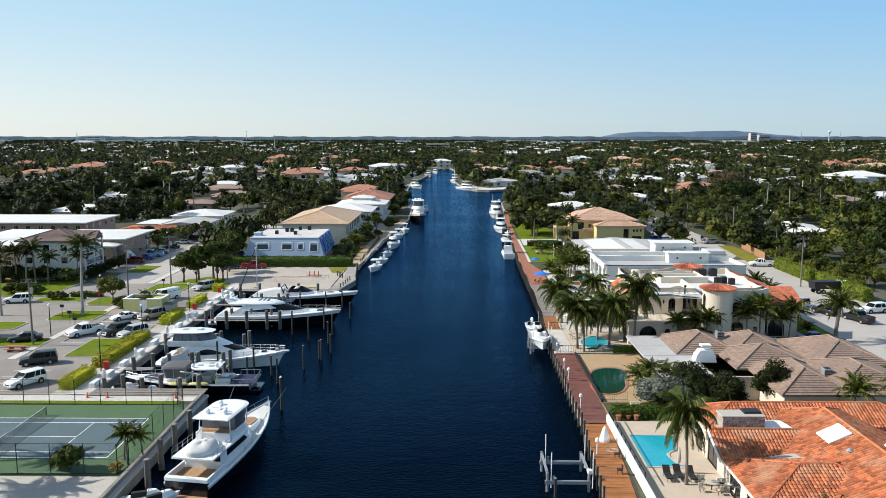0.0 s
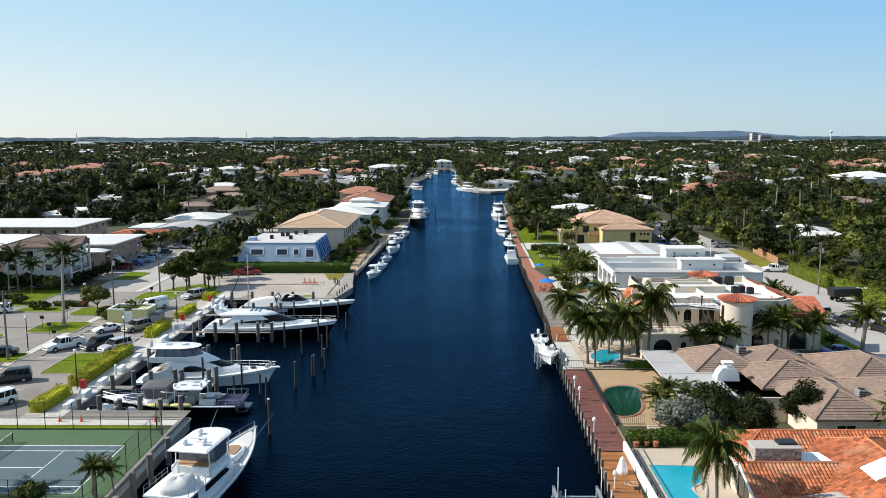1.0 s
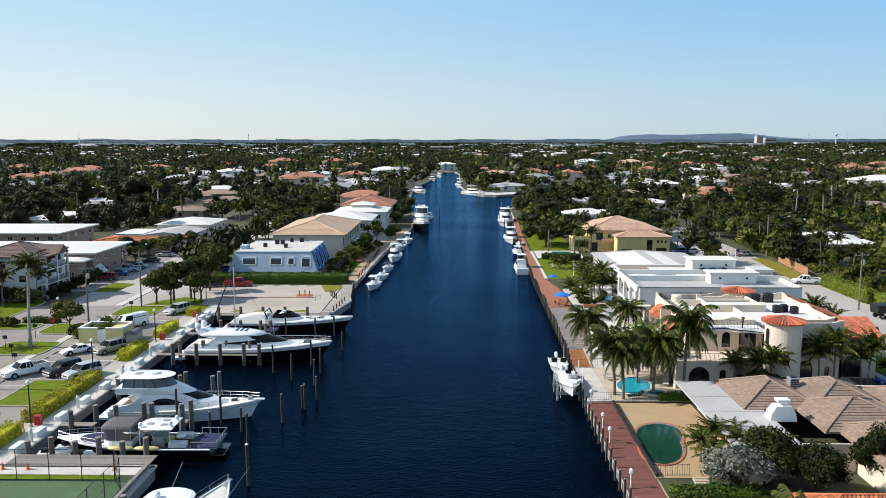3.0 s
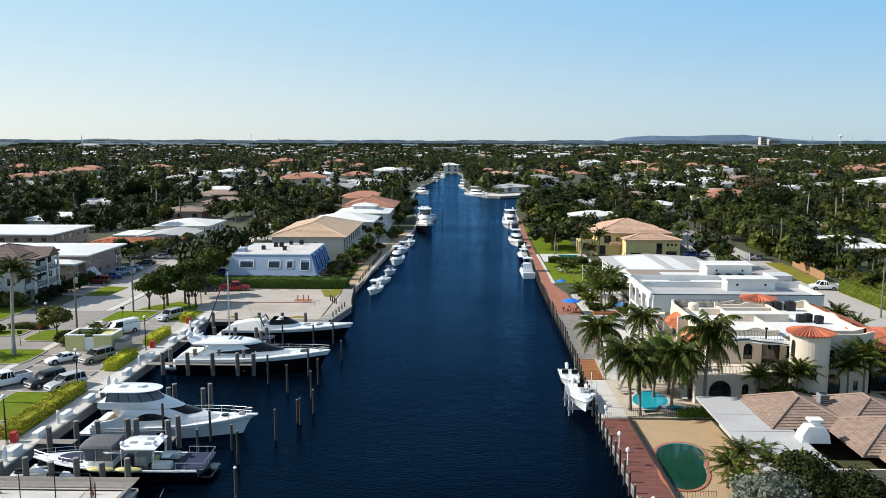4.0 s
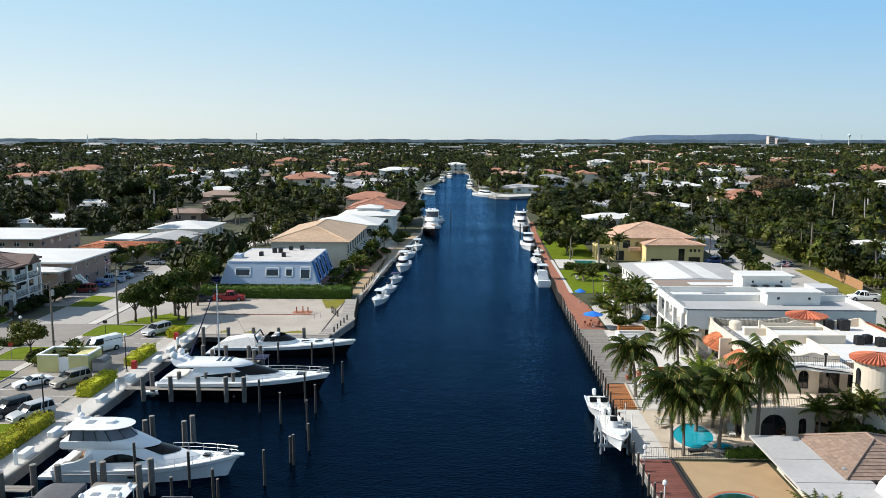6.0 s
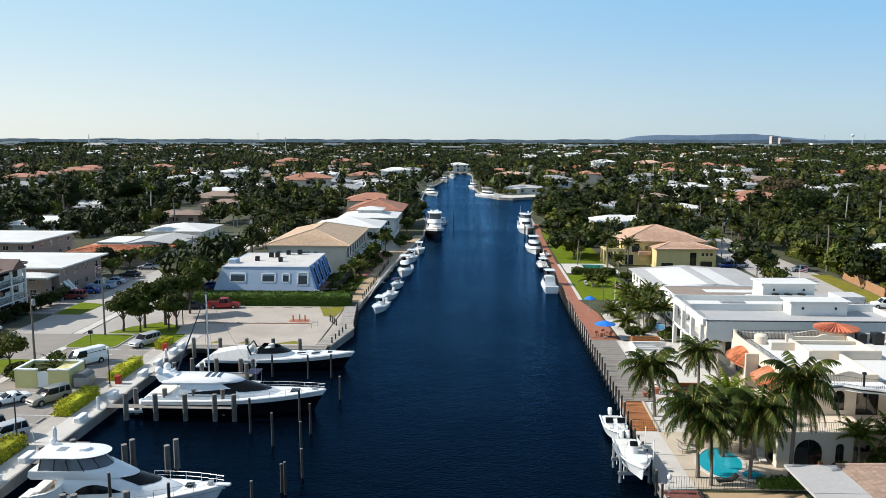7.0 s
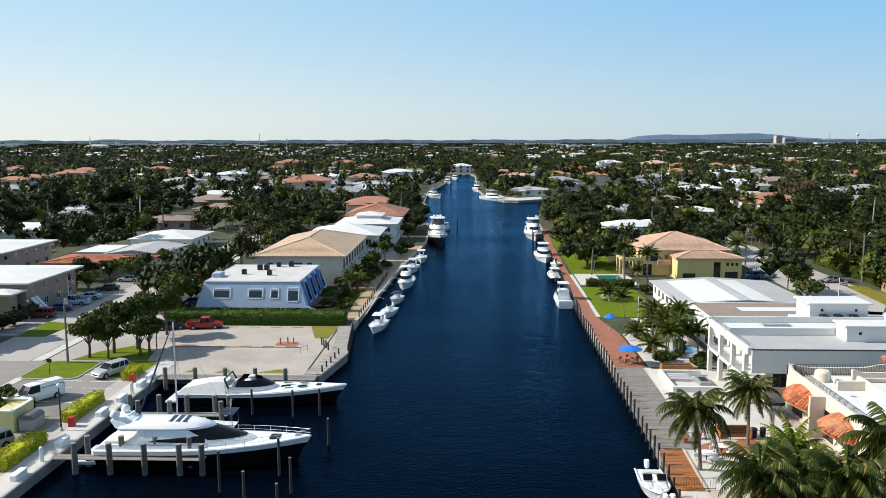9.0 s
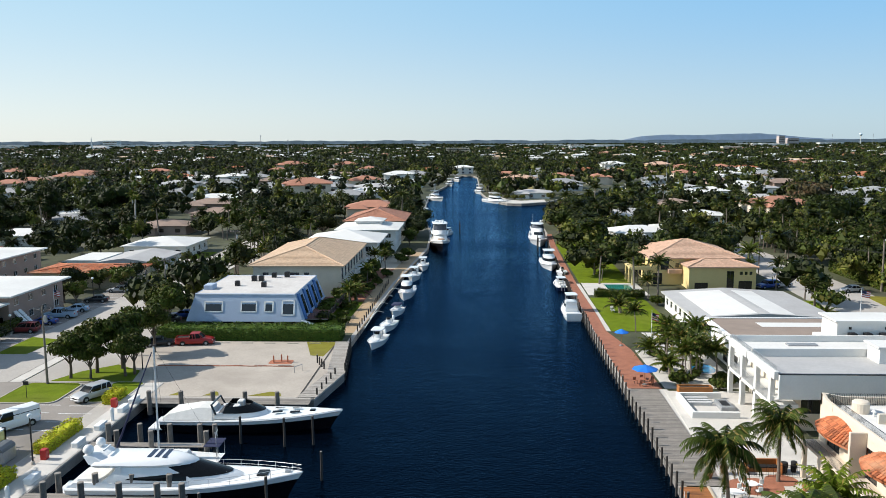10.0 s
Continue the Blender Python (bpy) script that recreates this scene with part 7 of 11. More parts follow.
def centre_console(L=8.2, B=2.6, label="", ttop=True, motors=2, hull_mat=None, group="small boats"):
    ob = thing("centre_console_boat", (0, 0, 0), label, "boat", group)
    R = hull_rings(L, B, 0.75, 1.25, 0.45, 12, 0.9, 2.2)
    part("hull", Geo().loft(R), hull_mat or GELW, ob)
    part("gunwale", sheer_tube(R, 0.09, 0.05), GELW, ob)
    part("floor", deck_geo(R, 0.16, 0.03), CANVASW, ob)
    part("bow_seat", cabin([(1.0, L * 0.62, L * 0.88, B * 0.62, 1.2), (1.35, L * 0.64, L * 0.86, B * 0.58, 1.1)]), GELW, ob)
    part("console", cabin([(0.8, L * 0.36, L * 0.52, 0.9, 0.3), (1.7, L * 0.38, L * 0.5, 0.8, 0.25)]), GELW, ob)
    part("windscreen", cabin([(1.7, L * 0.46, L * 0.5, 0.75, 0.1), (2.05, L * 0.44, L * 0.46, 0.7, 0.08)]), DARKGLASS, ob)
    part("helm_seat", Geo().cbox(L * 0.24, -0.5, 0.8, L * 0.32, 0.5, 1.5, 0.08), CANVASW, ob)
    if ttop:
        for x in (L * 0.34, L * 0.5):
            for y in (-0.55, 0.55):
                part("top_post", Geo().tube([(x, y, 0.85), (x, y * 1.1, 2.45)], 0.035, 5), STEEL, ob)
        part("t_top", cabin([(2.45, L * 0.24, L * 0.58, B * 0.72, 0.4), (2.53, L * 0.24, L * 0.58, B * 0.72, 0.4)]), GELW, ob)
    for k in range(motors):
        y = (k - (motors - 1) / 2) * 0.6
        outboard(ob, -0.05, y, 0.75)
    return ob


def cabin_cruiser(L=10.5, B=3.5, label="", hull_mat=None, tower=False, name="cabin_cruiser", group="moored boats"):
    ob = thing(name, (0, 0, 0), label, "boat", group)
    R = hull_rings(L, B, 1.0, 1.8, 0.6, 14, 0.92, 2.2)
    part("hull", Geo().loft(R), hull_mat or GELW, ob)
    part("deck", deck_geo(R), GELW, ob)
    part("rub_rail", sheer_tube(R, 0.06, -0.1), GELW, ob)
    h = part("deckhouse", cabin([(1.1, L * 0.3, L * 0.82, B * 0.74, L * 0.25), (1.9, L * 0.3, L * 0.72, B * 0.7, L * 0.2), (2.6, L * 0.32, L * 0.6, B * 0.62, L * 0.12)]), GELW, ob)
    part("window", cabin([(1.95, L * 0.33, L * 0.715, B * 0.705, L * 0.2), (2.5, L * 0.34, L * 0.62, B * 0.642, L * 0.13)]), DARKGLASS, h)
    part("cockpit_floor", Geo().box(0.15, -B * 0.38, 1.0, L * 0.29, B * 0.38, 1.1), CANVASW, ob)
    part("transom", Geo().cbox(-0.1, -B * 0.44, 0.3, 0.18, B * 0.44, 1.5, 0.05), GELW, ob)
    part("bridge", cabin([(2.6, L * 0.3, L * 0.58, B * 0.66, 0.8), (3.1, L * 0.3, L * 0.54, B * 0.62, 0.7)]), GELW, ob)
    for x in (L * 0.31, L * 0.5):
        for y in (-B * 0.27, B * 0.27):
            part("top_post", Geo().tube([(x, y, 3.0), (x, y, 4.3)], 0.04, 5), STEEL, ob)
    part("hardtop", cabin([(4.3, L * 0.26, L * 0.56, B * 0.66, 0.5), (4.42, L * 0.26, L * 0.56, B * 0.66, 0.5)]), GELW, ob)
    if tower:
        tg = Geo()
        for y in (-0.9, 0.9):
            tg.tube([(L * 0.3, y, 4.4), (L * 0.38, y * 0.5, 7.4)], 0.05, 5)
            tg.tube([(L * 0.5, y, 4.4), (L * 0.42, y * 0.5, 7.4)], 0.05, 5)
        part("tower", tg, STEEL, ob)
        part("tower_top", cabin([(7.4, L * 0.34, L * 0.46, 1.3, 0.3), (7.48, L * 0.34, L * 0.46, 1.3, 0.3)]), GELW, ob)
    part("bow_rail", bow_rail(R, 7, 0.6), STEEL, ob)
    return ob


def at_berth(ob, x, y, heading, z=0.0, s=1.0):
    ob.matrix_basis = spot(x, y, z, heading, s)
    return ob


at_berth(flybridge_yacht(label="white flybridge motor yacht with dark windows moored to pilings"), -38.6, 101.8, 0.5)
at_berth(express_yacht("large black-hulled express yacht with a white hardtop"), -38.2, 126.9, 0.8)
at_berth(open_sport_yacht("long low black-hulled open motor yacht with a pale canvas cover"), -36.9, 145.4, 0.0)
at_berth(trawler_yacht("tall white motor yacht tied along the tennis court wall"), -21.8, 59.6, 80.5, 0.0, (1.0, 0.94, 0.88))
at_berth(black_cruiser("black-hulled cruiser with navy sun pads and dark canvas top"), -23.6, 91.0, 181)
for x in (-32.35, -29.75):
    y = 88.35
    k = thing("kayak", (x, y, 1.2), "pale yellow kayak strapped to a boat rail", "kayak", "kayaks")
    part("shell", Geo().loft([[(x + 1.25 * math.cos(math.pi * (1 - j / 10)), y + 0.38 * math.sin(math.pi * j / 10) ** 0.7 * math.cos(t), 1.5 + 0.26 * math.sin(math.pi * j / 10) ** 0.7 * math.sin(t)) for t in [2 * math.pi * q / 10 for q in range(10)]] for j in range(11)]), YELK, k, smooth=True)
    part("cockpit_rim", Geo().lathe(x, y, [(0.3, 1.72), (0.3, 1.79), (0.22, 1.79), (0.2, 1.74)], 12), CANVAST, k)


def jet_ski(label):
    ob = thing("jet_ski", (0, 0, 0), label, "jet ski", "jet skis")
    R = hull_rings(3.3, 1.2, 0.45, 0.6, 0.2, 8, 0.9, 2.0)
    part("hull", Geo().loft(R), GELW, ob)
    part("seat", cabin([(0.5, 0.3, 1.9, 0.5, 0.4), (0.9, 0.4, 1.8, 0.4, 0.3)]), BLACKR, ob)
    part("cowl", cabin([(0.5, 1.6, 3.0, 0.9, 0.9), (0.95, 1.7, 2.5, 0.5, 0.5)]), GELW, ob)
    part("handlebar", Geo().tube([(1.8, -0.4, 1.05), (1.9, 0, 1.1), (1.8, 0.4, 1.05)], 0.03, 5), DARKM, ob)
    return ob


place(jet_ski("white jet ski on a floating dock"), [spot(-40.8, 88.5, 0.5, 10), spot(-39.6, 90.2, 0.5, 25), spot(-37.4, 87.9, 0.5, -4), spot(-26.6, 58.2, 0.3, 20), spot(-24.9, 57.4, 0.3, 40)])
for x0, y0, x1, y1 in ((-41.6, 87.3, -37.0, 88.6), (-28, 56.2, -24.0, 59.4)):
    solo("floating_dock", Geo().cbox(x0, y0, -0.2, x1, y1, 0.42, 0.1), CANVASW, "low white floating dock under jet skis", "floating dock", "floating docks")
def bowrider(L, B, label):
    """A broad open runabout: foredeck, wrapped windscreen, open cockpit with seats."""
    ob = thing("bowrider_boat", (0, 0, 0), label, "boat", "small boats")
    R = hull_rings(L, B, 0.8, 1.05, 0.4, 14, 0.94, 3.4)
    part("hull", Geo().loft(R), GELW, ob)
    part("gunwale", sheer_tube(R, 0.09, 0.04), GELW, ob)
    part("foredeck", deck_geo(R, 0.06, 0.05, 8), GELW, ob)
    part("cockpit_floor", deck_geo(R, 0.2, -0.32, 0, 9), CANVASW, ob)
    part("bow_cushion", Geo().cbox(L * 0.72, -0.28, 1.02, L * 0.9, 0.28, 1.16, 0.05), CANVASW, ob)
    for y in (-0.62, 0.62):
        part("bow_bench", Geo().cbox(L * 0.6, y - 0.26, 0.95, L * 0.82, y + 0.26, 1.12, 0.05), CANVASW, ob)
        part("dash", Geo().cbox(L * 0.47, y - 0.36, 0.5, L * 0.58, y + 0.36, 1.22, 0.06), GELW, ob)
        part("windscreen", Geo().add([(L * 0.58, y - 0.42, 1.2), (L * 0.58, y + 0.42, 1.2), (L * 0.52, y + 0.4, 1.68), (L * 0.52, y - 0.4, 1.68), (L * 0.575, y - 0.42, 1.19), (L * 0.575, y + 0.42, 1.19), (L * 0.515, y + 0.4, 1.67), (L * 0.515, y - 0.4, 1.67)], [(0, 1, 2, 3), (7, 6, 5, 4), (0, 4, 5, 1), (3, 2, 6, 7), (0, 3, 7, 4), (1, 5, 6, 2)]), DARKGLASS, ob)
        part("seat", Geo().cbox(L * 0.33, y - 0.28, 0.5, L * 0.42, y + 0.28, 0.98, 0.08), CANVASW, ob)
        part("seat_back", Geo().cbox(L * 0.31, y - 0.28, 0.9, L * 0.34, y + 0.28, 1.35, 0.05), CANVASW, ob)
    part("stern_bench", Geo().cbox(L * 0.06, -B * 0.36, 0.5, L * 0.17, B * 0.36, 0.98, 0.08), CANVASW, ob)
    part("screen_frame", Geo().tube([(L * 0.52, -1.03, 1.69), (L * 0.52, 1.03, 1.69)], 0.03, 5), STEEL, ob)
    part("aerial", Geo().tube([(L * 0.2, 0.9, 1.0), (L * 0.1, 0.95, 2.9)], 0.02, 4), WHITEP, ob)
    outboard(ob, -0.05, 0, 0.8)
    return ob


skiff = bowrider(5.8, 2.4, "white open bowrider with a low windscreen raised by the dock")
at_berth(skiff, 15.35, 122.6, -91, 0.55)
lift_boat = centre_console(8.4, 2.7, "white open fishing boat raised on a lift by the dock", False, 2)
at_berth(lift_boat, 15.2, 113.6, -90, 1.35)
at_berth(centre_console(8.2, 2.6, "white open boat with a small canopy moored at the boardwalk", True, 2), -16.3, 187.2, -97)
at_berth(centre_console(7.4, 2.5, "white open fishing boat moored at the boardwalk", False, 1), -15.6, 197.6, -98)
runabout = centre_console(6.4, 2.3, "small white runabout under a navy canvas top", False, 1)
part("canvas_top", cabin([(1.9, 1.6, 4.2, 1.9, 0.4), (2.1, 1.9, 3.9, 1.5, 0.4)]), NAVYC, runabout, "navy canvas top", smooth=True)
at_berth(runabout, -15.3, 209.0, -97)
at_berth(cabin_cruiser(10.5, 3.4, "white cabin cruiser with a low hardtop at the boardwalk"), -14.9, 228.4, -93)
for x, y, hd, s, tt in ((-14.9, 249.0, -92, 1.15, True), (-14.0, 264.5, -88, 1.15, True), (-8.8, 338, -100, 1.0, True), (-13.5, 333, 70, 1.0, True)):
    at_berth(centre_console(8.2, 2.6, "white open boat with a canopy moored along the bank", tt, 2), x, y, hd, 0, s)
for y, x in ((189, -19.6), (196, -19.6), (203, -19.4), (210, -19.0)):
    mw = thing("mooring_whip", (x, y, G), "pale bent mooring pole arching over a boat", "mooring pole", "mooring poles")
    part("rod", Geo().tube([(x + 0.55 * i, y, G + 0.4 * i + 1.9 * math.sin(math.pi * i / 12)) if i < 4 else (x + 0.55 * i, y, G + 1.6 + 1.5 * math.sin(math.pi * i / 9)) for i in range(7)], [0.07 - 0.007 * i for i in range(7)], 5), WHITEP, mw)
    part("socket", Geo().lathe(x, y, [(0.14, G), (0.12, G + 0.35), (0.08, G + 0.4)], 8), GREYM, mw)
fy = trawler_yacht("large white three-deck motor yacht moored at the bank")
at_berth(fy, -12.0, 311, -84, 0, 1.18)
at_berth(cabin_cruiser(13, 4.4, "white sport fishing boat with a tall tower", None, True, "sport_fishing_boat"), -24, 500, -60, 0, 1.2)
at_berth(cabin_cruiser(12, 4.2, "white fishing boat with a tower at the far bank", None, True, "sport_fishing_boat"), -21.5, 392, -80, 0, 1.1)
at_berth(cabin_cruiser(9.5, 3.2, "white cabin cruiser with a black canvas back at the brick quay"), 17.2, 200.5, 92, 0, 1.0)
at_berth(centre_console(8.5, 2.8, "navy hulled open boat at the quay", True, 2, GELN), 18.6, 230, 92, 0, 1.0)
at_berth(cabin_cruiser(14, 4.5, "white cabin yacht moored at the quay"), 18.8, 270, -90, 0, 1.0)
at_berth(centre_console(7, 2.5, "tan covered open boat at the quay", False, 1), 20.4, 250, -92, 0.6, 1.0)
at_berth(flybridge_yacht(18, 5.0, "white flybridge yacht moored at the far quay"), 20.3, 322, -91, 0, 1.15)
at_berth(cabin_cruiser(20, 5.4, "long white yacht along the curved seawall"), 7.2, 486, -66, 0, 1.2)
at_berth(cabin_cruiser(15, 4.8, "white yacht at the far bank"), 4.0, 560, -88, 0, 1.3)
at_berth(cabin_cruiser(14, 4.6, "white boat moored along the far bank"), -17.5, 640, -80, 0, 1.2)
at_berth(cabin_cruiser(13, 4.4, "white boat moored at the end of the canal"), -13, 700, -80, 0, 1.2)
for i, (x, y, hd) in enumerate(((108, 586, 30), (122, 596, 200), (134, 604, 20), (100, 566, 40), (92, 556, 30))):
    at_berth(cabin_cruiser(12, 4.2, "white boat in the side canal"), x, y, hd, 0, 1.2)


def sailboat(label, L, B, H, x, y, hd):
    ob = thing("sailboat", (0, 0, 0), label, "sailboat", "sailboats")
    R = hull_rings(L, B, 1.0, 1.3, 0.7, 14, 0.7, 1.9)
    part("hull", Geo().loft(R), GELN, ob)
    part("deck", deck_geo(R), GELW, ob)
    part("coachroof", cabin([(1.05, L * 0.3, L * 0.68, B * 0.55, L * 0.12), (1.6, L * 0.32, L * 0.64, B * 0.48, L * 0.1)]), GELW, ob)
    m = part("mast", Geo().tube([(L * 0.58, 0, 1.0), (L * 0.58, 0, H)], [0.11, 0.09], 8), mat("pale_mast_alloy", (0.66, 0.66, 0.65), 0.4, metal=0.2, var=0.05), ob)
    part("masthead", Geo().cbox(L * 0.58 - 0.25, -0.12, H, L * 0.58 + 0.25, 0.12, H + 0.12, 0.03), DARKM, m)
    part("spreader", Geo().tube([(L * 0.58, -0.9, H * 0.6), (L * 0.58, 0.9, H * 0.6)], 0.03, 5), GREYM, m)
    part("boom", Geo().tube([(L * 0.57, 0, 2.3), (L * 0.18, 0, 2.4)], 0.09, 7), GREYM, m)
    part("furled_sail", Geo().tube([(L * 0.99, 0, 1.5), (L * 0.6, 0, H * 0.95)], [0.13, 0.05], 7), NAVYC, ob, "navy-covered furled headsail")
    part("stay", Geo().tube([(0.1, 0, 1.2), (L * 0.58, 0, H)], 0.012, 3), DARKM, ob)
    for s in (-1, 1):
        part("stay", Geo().tube([(L * 0.55, s * B * 0.45, 1.1), (L * 0.58, s * 0.9, H * 0.6), (L * 0.58, 0, H)], 0.012, 3), DARKM, ob)
    part("solar_panel", Geo().box(-0.2, -1.2, 2.6, 1.4, 1.2, 2.66), NAVYC, ob, "dark solar panel")
    part("stern_frame", Geo().tube([(0, -1.1, 1.0), (0, -1.1, 2.6), (0, 1.1, 2.6), (0, 1.1, 1.0)], 0.03, 5), STEEL, ob)
    wg = part("wind_generator_pole", Geo().tube([(0.2, 0.9, 1.0), (0.2, 0.9, 4.0)], 0.03, 5), STEEL, ob)
    for k in range(5):
        a = 2 * math.pi * k / 5
        part("blade", Geo().box(0.12, 0.86 + 0, 4.0 - 0.04, 0.15, 0.94, 4.55).moved(Matrix.Translation((0, 0.9, 4.0)) @ Matrix.Rotation(a, 4, "X") @ Matrix.Translation((0, -0.9, -4.0))), WHITEP, wg)
    ob.matrix_basis = spot(x, y, 0, hd)


sailboat("sailing yacht with a tall pale mast and a navy furled headsail", 11.0, 3.4, 12.6, -26.9, 134.0, 180)
sailboat("white sailing yacht with a tall mast in the side canal", 14.0, 4.0, 21.0, 121, 590, 20)

# boat lifts
def lift(x0, y0, x1, y1, label, top=2.6):
    ob = thing("boat_lift", ((x0 + x1) / 2, (y0 + y1) / 2, -0.5), label, "boat lift", "boat lifts")
    for x in (x0, x1):
        for y in (y0, y1):
            part("post", Geo().tube([(x, y, -1.5), (x, y, top)], 0.13, 8), GREYM, ob)
            part("guide_pole", Geo().tube([(x + 0.4, y + 0.3, 0.2), (x + 0.4, y + 0.3, top + 1.7)], 0.05, 6), WHITEP, ob)
    for y in (y0, y1):
        part("cradle_beam", Geo().box(x0 - 0.2, y - 0.12, 0.75, x1 + 0.2, y + 0.12, 1.05), GREYM, ob)
        part("bunk_support", Geo().box(x0 + 0.5, y - 0.08, 1.05, x0 + 0.7, y + 0.08, 1.5), GREYM, ob)
    for x in (x0, x1):
        part("top_beam", Geo().box(x - 0.1, y0 - 0.3, top - 0.25, x + 0.1, y1 + 0.3, top), GREYM, ob)
    part("motor", Geo().cbox(x1 - 0.2, y0 - 0.5, top, x1 + 0.2, y0, top + 0.35, 0.05), WHITEP, ob)


lift(10.6, 61.5, 14.4, 66.0, "grey metal boat lift with tall guide poles", 1.9)
lift(13.7, 108.2, 16.4, 111.6, "grey metal boat lift under a raised boat", 2.4)

# ---- pilings ----
def piling(r, top, name="piling", group="pilings", label="weathered round timber piling in the water", cap=None, wood=None):
    ob = thing(name, (0, 0, 0), label, "piling", group)
    part("shaft", Geo().tube([(0, 0, -2.4), (0.02, 0.01, 0), (0, 0, top)], [r * 1.1, r, r * 0.92], 9), wood or PILEW, ob)
    part("top", Geo().lathe(0, 0, [(r * 0.95, top), (r * 0.9, top + 0.04), (0.02, top + (0.18 if cap else 0.06))], 9), cap or GREYW, ob)
    return ob


tall = piling(0.14, 3.4)
place(tall, [spot(x, y, 0, 0, (1, 1, s)) for x, y, s in ((-18.7, 99.8, 1.0), (-17.0, 104.6, 0.9), (-17.4, 105.0, 0.8), (-16.2, 131.2, 0.85), (-20.9, 116, 1.05), (-17.5, 114, 1.0), (-21, 93.4, 1.0), (-24.9, 93.3, 1.05), (-16.2, 108.2, 0.85), (-22.6, 97.0, 0.8), (-17.6, 119.5, 1.0), (-24.2, 119.6, 1.15), (-19.6, 123.4, 1.1), (-21.8, 139.6, 0.95), (-18.8, 140.2, 0.95), (-25.5, 99.2, 1.0), (-30.6, 99.5, 1.2), (-26.8, 140.4, 0.9), (10.8, 57.5, 0.9), (18.8, 300, 1.2), (18.4, 292, 1.2), (-5.5, 345, 1.05), (-5.2, 336, 1.0))])
place(piling(0.17, 4.0, label="timber piling with a white cone cap", cap=WHITEP), [spot(-18.3, 83.2, 0, 0, 1.0), spot(-14.8, 320, 0, 0, 0.9)])
thick = piling(0.3, 3.1, label="thick grey timber dock piling beside a pier", group="dock pilings", wood=POSTW)
place(thick, [spot(x, y, 0, 0, (1, 1, s)) for x, y, s in [(x, 123.2, 1.0) for x in (-39.4, -36.0, -32.6, -29.2, -27.0)] + [(x, 125.1, 1.0) for x in (-39.0, -35.6, -32.2, -28.8)] + [(-40.6, 107.4, 1), (-38.5, 109.2, 1), (-38.5, 96.6, 1), (-40.4, 94.8, 1), (-36.3, 96.6, 1), (-33.5, 97.4, 1.0), (-32.6, 97.4, 1.0), (-28.7, 95.8, 1.15), (-28.3, 97.5, 1.1), (-33.4, 108.9, 0.9), (-33.0, 109.8, 0.95), (-29.4, 109.2, 0.85), (-28.8, 110, 0.95)]
              + [(x, 137.4, 1.05) for x in (-40, -36.6, -33.4, -30.2, -28.6)] + [(x, 135.8, 1.0) for x in (-38.4, -34.8, -29.0)] + [(-41.2 + 2.35 * i, 87.5, 0.95 if i % 2 else 0.82) for i in range(6)] + [(-40.5 + 3.9 * i, 149.4, 0.95) for i in range(5)] + [(-26.0, 61.5, 0.95), (-26.4, 66.0, 1.0), (-26.6, 70.5, 0.95), (-26.5, 75, 0.9)]])
quay = piling(0.12, 2.3, label="short timber mooring post along the quay", group="quay posts")
pts = [(bank(y) - 0.28, y, 1.0 + 0.12 * math.sin(y * 3.1)) for y in np.arange(48, 300, 2.3)] + [(-20.9 + 0.2 * i, 153.5 + 2.2 * i, 0.95) for i in range(5)] + [(-19.0 - 0.17 * i, 164 + 1.8 * i, 1.05) for i in range(9)] + [(-20.5 + 0.04 * i, 187 + 2.6 * i, 1.0) for i in range(18)] + [(-23.6 + 0.5 * i, 168 - 1.0 * i, 1.05) for i in range(4)]
place(quay, [spot(x, y, 0, 0, (1, 1, s)) for x, y, s in pts])
lamp = thing("dock_lamp", (0, 0, 0), "white lantern on a dock post", "lamp", "dock lamps")
part("post", Geo().tube([(0, 0, 0), (0, 0, 1.3)], 0.06, 6), WHITEP, lamp)
part("lantern", Geo().lathe(0, 0, [(0.1, 1.25), (0.2, 1.35), (0.2, 1.6), (0.05, 1.75)], 8), WHITEP, lamp)
place(lamp, [spot(bank(y) + 0.3, y, G + 0.1) for y in (67, 80.5, 91, 95.2, 103.2)])

# marina fittings
box = thing("dock_box", (0, 0, 0), "white fibreglass dock box on the walkway", "dock box", "dock boxes")
part("body", Geo().cbox(-0.34, -0.95, 0, 0.34, 0.95, 0.42, 0.06), WHITEP, box)
part("lid", Geo().cbox(-0.38, -1.0, 0.42, 0.38, 1.0, 0.58, 0.08), WHITEP, box)
place(box, [spot(-42.75, y, G + 0.09, 0, 1.0) for y in (88.4, 92.6, 97.4, 103.0, 108.6, 119.4, 127.4, 136.4, 141.4, 147.2, 150.4)])
ped = thing("power_pedestal", (0, 0, 0), "white power pedestal on the walkway", "power pedestal", "power pedestals")
part("column", Geo().cbox(-0.16, -0.16, 0, 0.16, 0.16, 1.25, 0.04), WHITEP, ped)
part("head", Geo().lathe(0, 0, [(0.1, 1.2), (0.2, 1.3), (0.16, 1.45), (0.02, 1.55)], 8), WHITEP, ped)
place(ped, [spot(-42.5, y, G + 0.09) for y in (90.5, 100.8, 113.4, 123.0, 143.8)])
red = thing("fire_hose_cabinet", (0, 0, 0), "red fire hose cabinet beside a hedge", "cabinet", "fire hose cabinets")
part("body", Geo().cbox(-0.3, -0.35, 0, 0.3, 0.35, 1.05, 0.05), REDP, red)
part("door", Geo().box(0.3, -0.28, 0.15, 0.33, 0.28, 0.9), REDP, red)
place(red, [spot(-44.35, y, G + 0.09) for y in (95.5, 132.6, 148.4)])
cone = thing("traffic_cone", (0, 0, 0), "orange traffic cone on the path", "traffic cone", "traffic cones")
